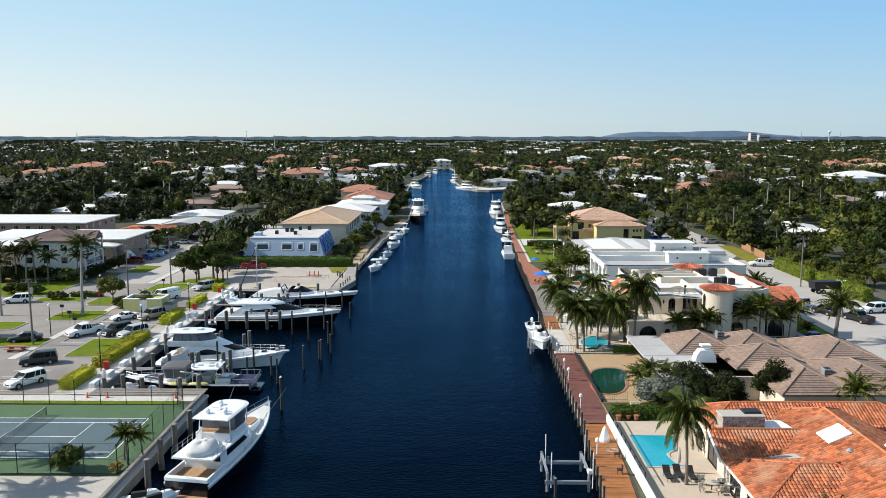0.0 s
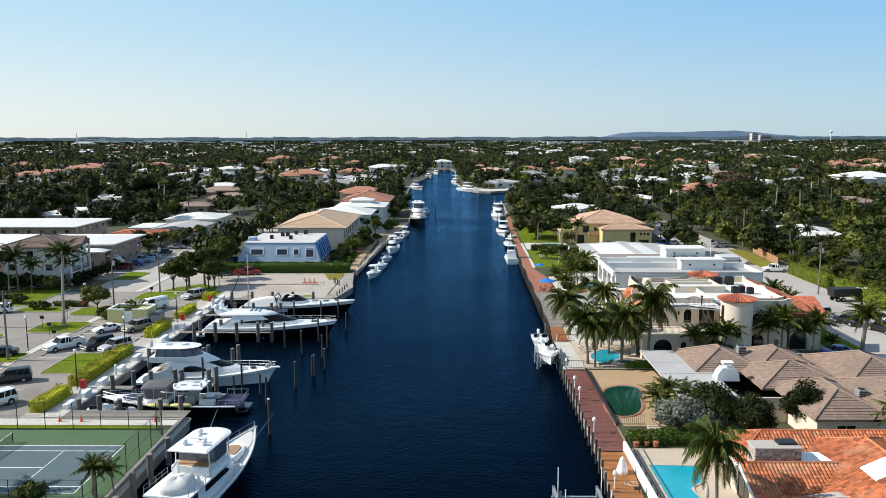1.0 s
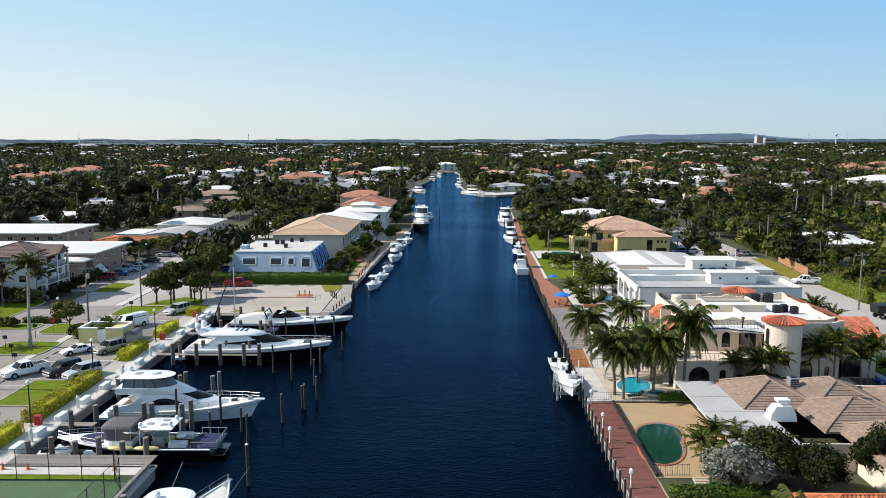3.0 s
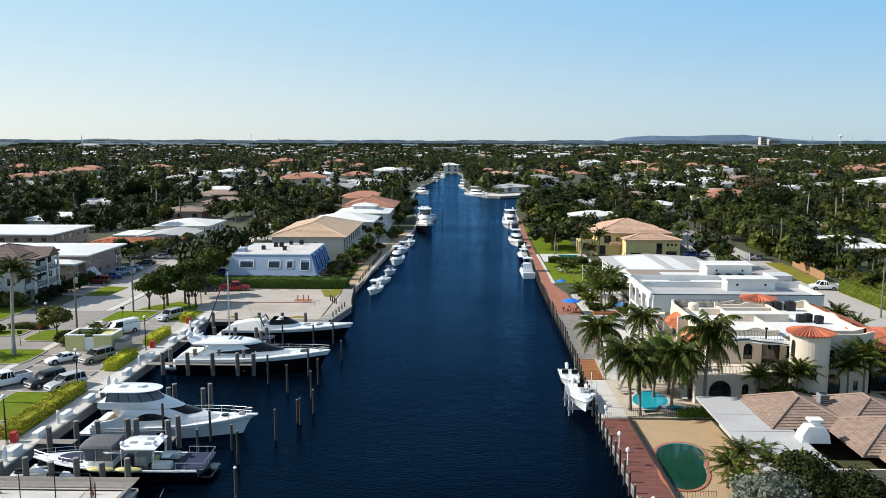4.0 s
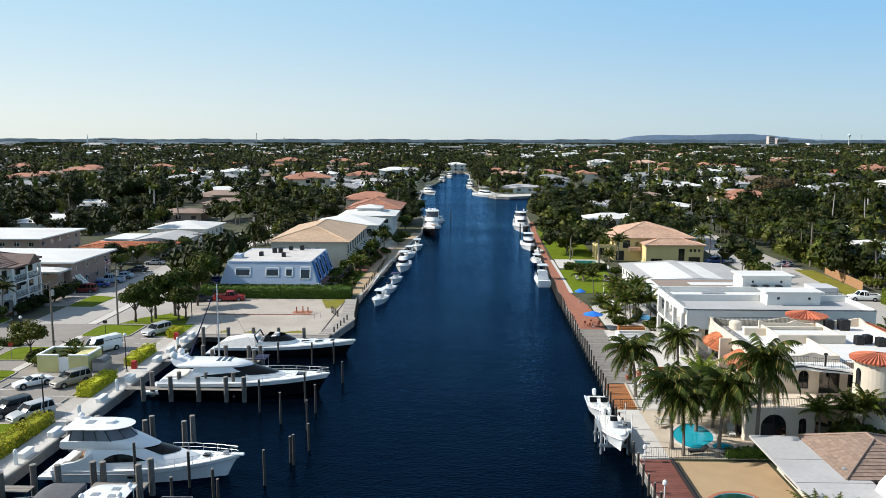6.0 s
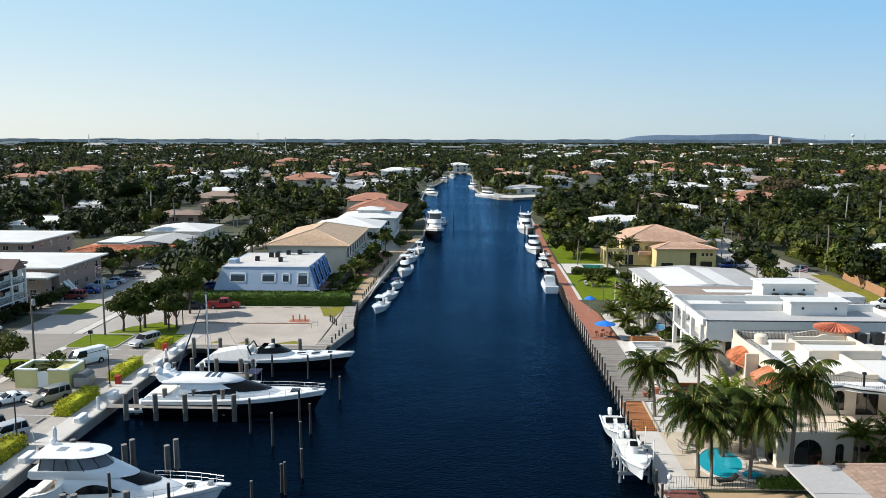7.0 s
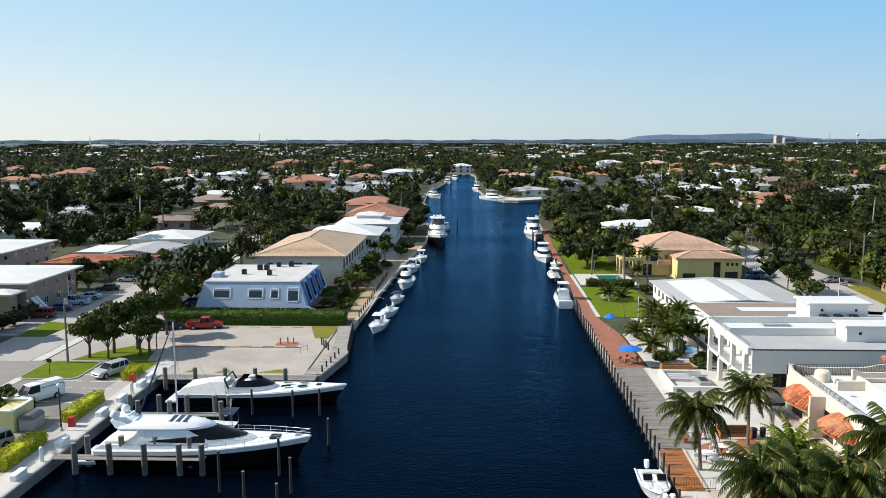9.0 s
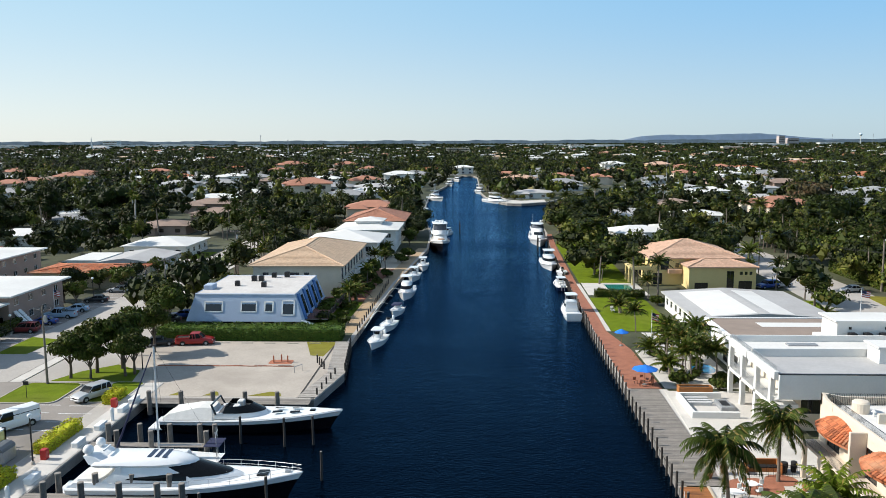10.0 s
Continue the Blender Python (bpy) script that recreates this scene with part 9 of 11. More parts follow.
lw = Geo().cbox(18.75, 44, G, 19.05, 76, G + 1.0, 0.05)
solo("garden_wall", lw, WHITEP, "low white garden wall between dock and terrace", "wall", kind="structure")
gw = thing("glass_screen", (19.2, 66, G), "dark posts and glass panels along the terrace wall", "fence")
for i in range(9):
    part("post", Geo().box(19.08, 60 + 2 * i, G + 0.1, 19.16, 60.08 + 2 * i, G + 1.35), DARKM, gw)
part("rail", Geo().box(19.08, 60, G + 1.3, 19.16, 76.1, G + 1.36), DARKM, gw)


def iron_fence(pts, label, h=1.1):
    ob = thing("iron_fence", (*pts[0][:2], G), label, "fence", "iron fences")
    for p, q in zip(pts, pts[1:]):
        p, q = Vector((*p, G + 0.1)), Vector((*q, G + 0.1))
        for z in (0.15, h):
            part("rail", Geo().tube([p + Vector((0, 0, z)), q + Vector((0, 0, z))], 0.025, 4), DARKM, ob)
        k = max(1, int((q - p).length / 0.22))
        for i in range(k + 1):
            s = p.lerp(q, i / k)
            part("bar", Geo().tube([s, s + Vector((0, 0, h))], 0.014, 4, False), DARKM, ob)


iron_fence([(19.5, 104.0), (25.4, 104.0)], "black iron fence between two terraces")
iron_fence([(19.5, 83.0), (22.6, 83.0)], "black iron fence at the steps")
iron_fence([(24.2, 83.0), (27.2, 83.0)], "black iron fence at the steps")
iron_fence([(16.9, 104.1), (19.4, 104.1)], "black iron gate across the dock")
iron_fence([(17.6, 118.4), (20.4, 118.4)], "black iron gate across the orange dock")
solo("dock_kerb", Geo().cbox(19.45, 82.6, G, 19.7, 103.2, G + 0.5, 0.04), DARKM, "dark low kerb wall along the tan terrace", "wall", kind="structure")
for k in range(3):
    solo("step", Geo().cbox(22.7, 82.0 - 0.35 * k, G - 0.05, 24.1, 82.36 - 0.35 * k, G + 0.3 - 0.09 * k, 0.03), CREAMP, "pale stone garden step by a fence", "step", "garden steps")


def lounger(x, y, turn, m, label):
    ob = thing("sun_lounger", (0, 0, 0), label, "sun lounger", "sun loungers")
    part("mattress", Geo().cbox(-0.95, -0.33, 0.32, 0.45, 0.33, 0.42, 0.04), m, ob)
    part("backrest", Geo().box(0, -0.33, 0, 0.75, 0.33, 0.08).moved(Matrix.Translation((0.42, 0, 0.36)) @ Matrix.Rotation(radians(-40), 4, "Y")), m, ob)
    for sx in (-0.85, 0.4):
        for sy in (-0.28, 0.28):
            part("leg", Geo().box(sx, sy - 0.03, 0, sx + 0.06, sy + 0.03, 0.32), GREYM, ob)
    ob.matrix_basis = spot(x, y, G + 0.1, turn)


for x, y, t, m, l in ((21.6, 61.6, 90, BLACKR, "black sun lounger on the pool terrace"), (22.6, 61.8, 90, BLACKR, "black sun lounger on the pool terrace"), (23.7, 61.5, 90, BLACKR, "black sun lounger on the pool terrace"), (20.8, 112.6, 200, CANVAST, "tan sun lounger by the villa pool"), (21.2, 114.2, 190, CANVAST, "tan sun lounger by the villa pool"), (22.6, 105.2, 10, BLACKR, "dark sun lounger by the villa fence"), (27.6, 110.6, 80, CANVASW, "white sun lounger by the villa pool"), (24.6, 203.2, 90, CANVASW, "white sun lounger on the lawn")):
    lounger(x, y, t, m, l)


def parasol(x, y, r, m, label, open_=True, h=2.6):
    ob = thing("parasol", (x, y, G + 0.1), label, "parasol", "parasols")
    part("pole", Geo().tube([(x, y, G + 0.1), (x, y, G + h)], 0.03, 6), WOODF, ob)
    part("base", Geo().lathe(x, y, [(0.3, G + 0.1), (0.28, G + 0.2), (0.05, G + 0.24)], 12), GREYM, ob)
    part("canopy", Geo().lathe(x, y, [(r, G + h - 0.45), (r * 0.97, G + h - 0.38), (0.05, G + h + 0.15)], 8) if open_ else Geo().lathe(x, y, [(0.14, G + 1.1), (0.2, G + 1.6), (0.05, G + h)], 8), m, ob)


parasol(22.9, 62.8, 0.2, CANVAST, "closed beige parasol by the pool", False)
parasol(20.9, 158.6, 1.7, BLUEC, "open bright blue parasol on the brick quay")
parasol(21.6, 178.4, 1.1, BLUEC, "small blue parasol near the quay")


def table_set(x, y, m, label, n=4, r=0.6):
    ob = thing("garden_table", (x, y, G + 0.1), label, "table", "garden tables")
    part("top", Geo().lathe(x, y, [(r, G + 0.8), (r, G + 0.85), (0.02, G + 0.86)], 16), m, ob)
    part("stem", Geo().tube([(x, y, G + 0.1), (x, y, G + 0.8)], 0.05, 6), DARKM, ob)
    for k in range(n):
        a = 2 * math.pi * k / n + 0.4
        cx, cy = x + 1.05 * math.cos(a), y + 1.05 * math.sin(a)
        c = thing("garden_chair", (cx, cy, G + 0.1), "outdoor chair at a garden table", "chair", "garden chairs")
        part("seat", Geo().cbox(cx - 0.23, cy - 0.23, G + 0.5, cx + 0.23, cy + 0.23, G + 0.57, 0.03), m, c)
        bx, by = cx + 0.22 * math.cos(a), cy + 0.22 * math.sin(a)
        part("backrest", Geo().cbox(bx - 0.2, by - 0.05, G + 0.57, bx + 0.2, by + 0.05, G + 1.0, 0.03), m, c)
        for sx in (-0.19, 0.19):
            for sy in (-0.19, 0.19):
                part("leg", Geo().tube([(cx + sx, cy + sy, G + 0.1), (cx + sx, cy + sy, G + 0.5)], 0.02, 4), DARKM, c)


table_set(20.9, 158.8, TERRA, "terracotta coloured garden table under a blue parasol", 5)
table_set(24.8, 59.2, CANVAST, "beige round table on the terrace", 4)
table_set(33.2, 107.6, TERRA, "brown table on the villa terrace", 3)
table_set(21.6, 125.2, WHITEP, "white round table in the garden by the dock", 4, 0.7)
table_set(23.6, 127.0, WHITEP, "white round table on the garden paving", 4, 0.65)
table_set(26.6, 59.0, WHITEP, "white round table on the terrace", 3)
table_set(37.4, 112.0, DARKM, "dark table on the villa balcony", 2)
for x, y, s in ((20.2, 76.6, 1.0), (21.4, 77.0, 0.8), (22.2, 76.7, 1.0), (32.2, 108.6, 0.9), (36.0, 108.4, 1.0), (24.6, 136.2, 1.0), (20.7, 129.6, 1.0), (22.4, 130.8, 1.2), (28.6, 127.2, 1.1), (28.9, 124.6, 1.0), (24.0, 121.0, 0.9)):
    pt = thing("flower_pot", (x, y, G + 0.1), "terracotta flower pot with a green plant", "flower pot", "flower pots")
    part("pot", Geo().lathe(x, y, [(0.2 * s, G + 0.1), (0.32 * s, G + 0.6 * s), (0.35 * s, G + 0.65 * s), (0.28 * s, G + 0.62 * s)], 12), TERRA, pt)
    fl_ = Geo()
    for k in range(60):
        a, b2 = k * 2.4, 0.2 + 0.8 * ((k * 37) % 60) / 60
        c = Vector((x + 0.35 * s * b2 * math.cos(a), y + 0.35 * s * b2 * math.sin(a), G + 0.65 * s + 0.5 * s * (1 - b2 * b2)))
        fl_.add([c + Vector((-0.08, 0, 0)), c + Vector((0, -0.05, 0.06)), c + Vector((0.08, 0, 0.03)), c + Vector((0, 0.05, 0.08))], [(0, 1, 2, 3)])
    part("plant", fl_, LEAFL, pt)

# white cast figure by the wall, as a plain shape
solo("garden_statue", Geo().lathe(17.5, 70.4, [(0.5, G + 0.1), (0.55, G + 0.4), (0.4, G + 0.9), (0.3, G + 1.2), (0.22, G + 1.5), (0.05, G + 1.7)], 10), WHITEP, "white plaster garden ornament on the dock", "statue")
hs = thing("hose", (17.6, 70.6, G + 0.13), "coiled pale hose on the deck boards", "hose")
part("coil", Geo().tube([(17.6 + 0.5 * math.cos(a) + 0.04 * a, 68 + 0.5 * math.sin(a), G + 0.15) for a in [i * 0.4 for i in range(30)]], 0.03, 4), CANVAST, hs)
for x, y, turn in ((17.4, 62.5, 0), (17.9, 66.2, 30)):
    hb = thing("deck_chair", (x, y, G + 0.13), "dark folding chair on the dock", "chair", "deck chairs")
    part("seat", Geo().cbox(x - 0.25, y - 0.25, G + 0.5, x + 0.25, y + 0.25, G + 0.56, 0.02), DARKM, hb)
    part("backrest", Geo().cbox(x + 0.2, y - 0.25, G + 0.56, x + 0.27, y + 0.25, G + 1.0, 0.02), DARKM, hb)
    for sx in (-0.2, 0.2):
        for sy in (-0.2, 0.2):
            part("leg", Geo().tube([(x + sx, y + sy, G + 0.12), (x + sx, y + sy, G + 0.5)], 0.02, 4), DARKM, hb)

# sunken lounge and planters on the white terrace
sp = thing("terrace_lounge", (27, 148, G), "white sunken terrace seating with grey cushions", "seating")
part("wall", Geo().box(23.6, 146, G + 0.1, 29, 146.4, G + 0.8), WHITEW, sp)
part("wall", Geo().box(23.6, 146.4, G + 0.1, 24, 153.4, G + 0.8), WHITEW, sp)
part("wall", Geo().box(24, 153, G + 0.1, 29, 153.4, G + 0.8), WHITEW, sp)
for k in range(3):
    part("bench", Geo().cbox(24.4, 150.4 + 0.9 * k, G + 0.1, 27.2, 150.9 + 0.9 * k, G + 0.5, 0.05), GREYWALL, sp)
part("fire_table", Geo().cbox(27.6, 148.4, G + 0.1, 29.2, 151.4, G + 0.6, 0.06), GREYM, sp, "grey fire-pit table")
part("fire_bowl", Geo().cbox(27.95, 149.0, G + 0.58, 28.85, 150.8, G + 0.63, 0.02), DARKM, sp)
pl = thing("planter", (26.2, 155.6, G), "long varnished wooden planter box", "planter")
part("box", Geo().cbox(24.4, 155.0, G + 0.1, 28.6, 155.2, G + 0.9, 0.03), ORANGEW, pl)
part("side", Geo().cbox(24.4, 155.2, G + 0.1, 24.6, 156.2, G + 0.9, 0.03), ORANGEW, pl)
part("side", Geo().cbox(28.4, 155.2, G + 0.1, 28.6, 156.2, G + 0.9, 0.03), ORANGEW, pl)
part("back", Geo().cbox(24.6, 156.0, G + 0.1, 28.4, 156.2, G + 0.9, 0.03), ORANGEW, pl)
part("soil", Geo().box(24.6, 155.2, G + 0.1, 28.4, 156.0, G + 0.75), PILEW, pl)
ben = thing("garden_bench", (26.2, 131.3, G), "orange-brown wooden corner bench with dark cushions in the garden", "bench")
part("backrest", Geo().cbox(24.6, 132.0, G + 0.05, 27.9, 132.15, G + 1.1, 0.03), ORANGEW, ben)
part("side", Geo().cbox(27.75, 130.7, G + 0.05, 27.9, 132.0, G + 1.1, 0.03), ORANGEW, ben)
part("side", Geo().cbox(24.6, 130.7, G + 0.05, 24.75, 132.0, G + 0.7, 0.03), ORANGEW, ben)
part("seat", Geo().box(24.75, 131.3, G + 0.05, 27.75, 132.0, G + 0.45), ORANGEW, ben)
for x in (24.8, 25.8, 26.8):
    part("cushion", Geo().cbox(x, 131.3, G + 0.45, x + 0.92, 131.95, G + 0.58, 0.05), BLACKR, ben, "dark seat cushion")
iron_fence([(24.4, 130.2), (30.6, 130.2)], "black iron garden fence")
for x, y, r in ((28.2, 131.2, 0.35), (29.2, 131.4, 0.3)):
    bn = solo("waste_bin", Geo().lathe(x, y, [(r * 0.8, G + 0.05), (r, G + 0.95), (r * 1.08, G + 0.97), (r * 0.9, G + 1.1), (0.02, G + 1.15)], 12), BLACKR, "black round bin by the garden fence", "bin", "bins")
fence = thing("wooden_fence", (83, 196, G), "brown wooden board fence along a garden", "fence")
for i in range(52):
    part("board", Geo().box(80.9 + 0.04 * i, 192 + 0.42 * i, G, 80.95 + 0.04 * i, 192.38 + 0.42 * i, G + 1.9), WOODF, fence)
part("rail", Geo().tube([(81.0, 192, G + 1.5), (83.0, 213.6, G + 1.5)], 0.06, 4), WOODF, fence)

# ---- plants ----
def leaf_quads(geo, lobes, n, size, seed, hang=0.0, core=0.72):
    """Leaves scattered over rounded lobes (x, y, z, rx, ry, rz), with a rough solid heart inside each lobe."""
    rs = np.random.RandomState(seed)
    wts = np.array([l[3] * l[4] + l[3] * l[5] for l in lobes], float)
    pick = rs.choice(len(lobes), n, p=wts / wts.sum())
    L = np.array(lobes, float)[pick]
    d = rs.normal(size=(n, 3))
    d /= np.linalg.norm(d, axis=1)[:, None]
    d[:, 2] = np.where(d[:, 2] < -0.55, -d[:, 2], d[:, 2])
    r = 0.78 + 0.34 * rs.rand(n) ** 1.3
    c = L[:, :3] + d * L[:, 3:] * r[:, None]
    nrm = d + rs.normal(size=(n, 3)) * 0.55
    nrm /= np.linalg.norm(nrm, axis=1)[:, None]
    a = np.cross(nrm, rs.normal(size=(n, 3)))
    a /= np.linalg.norm(a, axis=1)[:, None]
    b = np.cross(nrm, a)
    s = size * (0.6 + 0.8 * rs.rand(n))[:, None]
    q = np.stack([c - a * s, c - b * s * 0.55, c + a * s, c + b * s * 0.55], 1)
    o = len(geo.v)
    geo.v += [tuple(p) for p in q.reshape(-1, 3).tolist()]
    geo.f += [(o + 4 * i, o + 4 * i + 1, o + 4 * i + 2, o + 4 * i + 3) for i in range(n)]
    if core:
        for k, (x, y, z, rx, ry, rz) in enumerate(lobes):
            rings = []
            for v in range(4):
                t = math.pi * (v + 0.45) / 4.0
                rings.append([(x + rx * core * math.sin(t) * math.cos(2 * math.pi * u / 6) * (0.85 + 0.3 * rs.rand()), y + ry * core * math.sin(t) * math.sin(2 * math.pi * u / 6) * (0.85 + 0.3 * rs.rand()), z - rz * core * math.cos(t)) for u in range(6)])
            geo.loft(rings)
    return geo


def crown_lobes(r, h, z, k, seed):
    rs = random.Random(seed)
    out = [(0, 0, z + h * 0.5, r * 0.62, r * 0.62, h * 0.5)]
    for i in range(k):
        a = 2 * math.pi * (i + rs.random() * 0.6) / k
        q = r * (0.5 + 0.15 * rs.random())
        s = r * (0.36 + 0.16 * rs.random())
        out.append((q * math.cos(a), q * math.sin(a), z + h * (0.25 + 0.5 * rs.random()), s, s, s * 0.8))
    return out


def tree_model(r, h, z, leaf_mat, n, size, seed, label, trunk_r=0.22, k=7, category="tree", group="trees"):
    ob = thing("tree", (0, 0, 0), label, category, group)
    lobes = crown_lobes(r, h, z, k, seed)
    t = Geo().tube([(0, 0, -0.1), (0.08, 0.05, z * 0.5), (0, 0, z + h * 0.35)], [trunk_r * 1.3, trunk_r, trunk_r * 0.5], 7)
    for x, y, zz, *_ in lobes[1:]:
        t.tube([(0.05, 0.02, z * 0.7), (x * 0.5, y * 0.5, z * 0.6 + zz * 0.35), (x * 0.9, y * 0.9, zz)], [trunk_r * 0.5, trunk_r * 0.35, trunk_r * 0.12], 5)
    part("trunk", t, BARK, ob)
    part("crown", leaf_quads(Geo(), lobes, n, size, seed), leaf_mat, ob)
    return ob


def frond_geo(length, droop, st, seed, leaf=0.55, width=0.05, start=75.0):
    """One feather frond along +x: a bending rib with paired leaflets."""
    rs = random.Random(seed)
    g, p, ang = Geo(), Vector((0, 0, 0)), radians(start)
    rib = [p.copy()]
    for i in range(st):
        p = p + Vector((math.cos(ang), 0, math.sin(ang))) * (length / st)
        ang -= droop / st * (0.6 + 0.8 * i / st)
        rib.append(p.copy())
    g.tube(rib, [width * (1 - 0.85 * i / st) for i in range(st + 1)], 3, False)
    for i in range(1, st + 1):
        s = i / st
        L = leaf * math.sin(math.pi * min(0.97, 0.12 + 0.84 * s)) ** 0.7
        d = (rib[i] - rib[i - 1]).normalized()
        for half in (0.0, 0.5):
            q = rib[i - 1].lerp(rib[i], half + 0.25)
            for sd in (-1, 1):
                out = (Vector((0, sd, 0)) * 0.8 + d * 0.55 + Vector((0, 0, -0.5 - 0.35 * rs.random()))).normalized() * L * (0.8 + 0.3 * rs.random())
                w = d * (length / st * 0.42)
                g.add([q - w * 0.5, q + w * 0.7, q + out * 0.6 + w * 0.5 + Vector((0, 0, -0.03)), q + out + Vector((0, 0, -0.12 * L))], [(0, 1, 2, 3)])
    return g


def trunk_geo(h, r, lean=0.4, seed=0, flare=1.5):
    rs = random.Random(seed)
    a = rs.random() * 6.28
    pts = [(lean * math.cos(a) * (i / 6) ** 2, lean * math.sin(a) * (i / 6) ** 2, h * i / 6 - (0.1 if i == 0 else 0)) for i in range(7)]
    g = Geo().tube(pts, [r * flare, r * 1.1, r, r, r * 0.95, r * 0.9, r * 0.85], 8)
    return g, Vector(pts[-1])


def coconut_palm(h, length, seed, label, n=36, st=12, leaf=0.95, group="coconut palms"):
    """A palm whose every frond is a part of its own."""
    rs = random.Random(seed)
    ob = thing("palm_tree", (0, 0, 0), label, "palm tree", group)
    tg, top = trunk_geo(h, 0.16, 0.7, seed)
    part("trunk", tg, TRUNKP, ob)
    kinds = [frond_geo(length, radians(d), st, seed + k, leaf, 0.045, s) for k, (d, s) in enumerate(((112, 70), (126, 44), (112, 14), (80, -18)))]
    meshes = [link_mesh("frond", g, FROND if k < 3 else PALMF) for k, g in enumerate(kinds)]
    dead = link_mesh("frond", frond_geo(length * 0.85, radians(50), st, seed + 9, leaf * 0.8, 0.045, -42), FRONDY)
    for i in range(n):
        k = min(3, int(4 * i / n))
        f = new("frond", meshes[k])
        f.parent = ob
        f.matrix_basis = Matrix.LocRotScale(top, Euler((0, 0, i * 2.399 + rs.random() * 0.3)), (0.85 + 0.3 * rs.random(),) * 3)
    for i in range(3):
        f = tagged(new("frond", dead), "yellowed hanging frond")
        f.parent = ob
        f.matrix_basis = Matrix.LocRotScale(top, Euler((0, 0, rs.random() * 6.28)), (1, 1, 1))
    nuts = Geo()
    for i in range(7):
        a = i * 0.9
        nuts.lathe(top.x + 0.3 * math.cos(a), top.y + 0.3 * math.sin(a), [(0.02, top.z - 0.5), (0.13, top.z - 0.38), (0.13, top.z - 0.22), (0.02, top.z - 0.12)], 6)
    part("coconuts", nuts, TERRA, ob)
    return ob


def simple_palm(h, length, seed, leaf_mat, trunk_mat, label, n=16, st=6, leaf=0.6, r=0.17, droop=100, group="palms"):
    ob = thing("palm_tree", (0, 0, 0), label, "palm tree", group)
    tg, top = trunk_geo(h, r, 0.4, seed)
    part("trunk", tg, trunk_mat, ob)
    crown, rs = Geo(), random.Random(seed)
    for i in range(n):
        s = 82 - 92 * (i / n) + rs.random() * 10
        f = frond_geo(length * (0.85 + 0.3 * rs.random()), radians(droop * (0.8 + 0.3 * rs.random())), st, seed * 31 + i, leaf, 0.04, s)
        crown.add(f.moved(Matrix.Translation(top) @ Matrix.Rotation(i * 2.399, 4, "Z")).v, f.f)
    part("crown", crown, leaf_mat, ob)
    return ob


def hedge(x0, y0, x1, y1, h, leaf_mat, label, name="hedge", dens=70, size=0.12, group="", seed=3, z=G):
    """A clipped hedge: leaves over a lumpy box."""
    rs = np.random.RandomState(seed)
    w, d = x1 - x0, y1 - y0
    area = w * d + 2 * h * (w + d)
    n = int(area * dens)
    g = Geo().cbox(x0 + 0.12, y0 + 0.12, z, x1 - 0.12, y1 - 0.12, z + h - 0.12, min(0.25, w / 4, d / 4))
    pr = np.array([w * d, w * h, w * h, d * h, d * h])
    face = rs.choice(5, n, p=pr / pr.sum())
    u, v = rs.rand(n), rs.rand(n)
    x = np.select([face == 0, face <= 2, face == 3], [x0 + u * w, x0 + u * w, np.full(n, x0)], x1)
    y = np.select([face == 0, face == 1, face == 2], [y0 + v * d, np.full(n, y0), np.full(n, y1)], y0 + u * d)
    zz = np.where(face == 0, z + h, z + v * h) + 0.12 * np.sin(x * 1.7) * (face == 0) + 0.1 * np.sin(y * 1.3) * (face == 0)
    c = np.stack([x, y, zz], 1) + rs.normal(size=(n, 3)) * 0.07
    out = np.select([(face == 0)[:, None], (face == 1)[:, None], (face == 2)[:, None], (face == 3)[:, None]], [np.tile(d3, (n, 1)) for d3 in ([0, 0, 1.0], [0, -1.0, 0.3], [0, 1.0, 0.3], [-1.0, 0, 0.3])], np.tile([1.0, 0, 0.3], (n, 1)))
    nrm = out + rs.normal(size=(n, 3)) * 0.45
    a = np.cross(nrm, rs.normal(size=(n, 3)))
    a /= np.linalg.norm(a, axis=1)[:, None]
    b = np.cross(nrm, a)
    b /= np.linalg.norm(b, axis=1)[:, None]
    s = size * (0.6 + 0.8 * rs.rand(n))[:, None]
    q = np.stack([c - a * s, c - b * s * 0.6, c + a * s, c + b * s * 0.6], 1)
    o = len(g.v)
    g.v += [tuple(p) for p in q.reshape(-1, 3).tolist()]
    g.f += [(o + 4 * i, o + 4 * i + 1, o + 4 * i + 2, o + 4 * i + 3) for i in range(n)]
    return solo(name, g, leaf_mat, label, "hedge", group)


# near palms of the villa garden
big = coconut_palm(6.3, 3.8, 11, "tall coconut palm with arching green fronds by a pool")
place(big, [spot(20.4, 106.6, G, 20, 1.02), spot(24.9, 106.1, G, 140, 1.06), spot(28.6, 106.3, G, 250, (1.12, 1.12, 1.36)), spot(21.1, 104.9, G, 300, 0.86), spot(26.9, 129.2, G, 80, 0.9), spot(22.9, 60.3, G, 60, (0.82, 0.82, 1.05))])
mid = coconut_palm(5.3, 3.7, 17, "coconut palm with drooping fronds and yellow lower leaves in the garden")
place(mid, [spot(20.3, 122.9, G, 0, 1.05), spot(24.2, 111.5, G, 200, 0.9), spot(28.2, 111.0, G, 320, 0.75), spot(26.3, 112.6, G, 20, 0.8), spot(22.9, 113.6, G, 90, 0.78)])
lush = simple_palm(4.2, 2.6, 5, PALMF, TRUNKP, "leafy areca palm clump beside the villa wall", n=26, st=7, leaf=0.55, r=0.1, droop=85, group="areca palms")
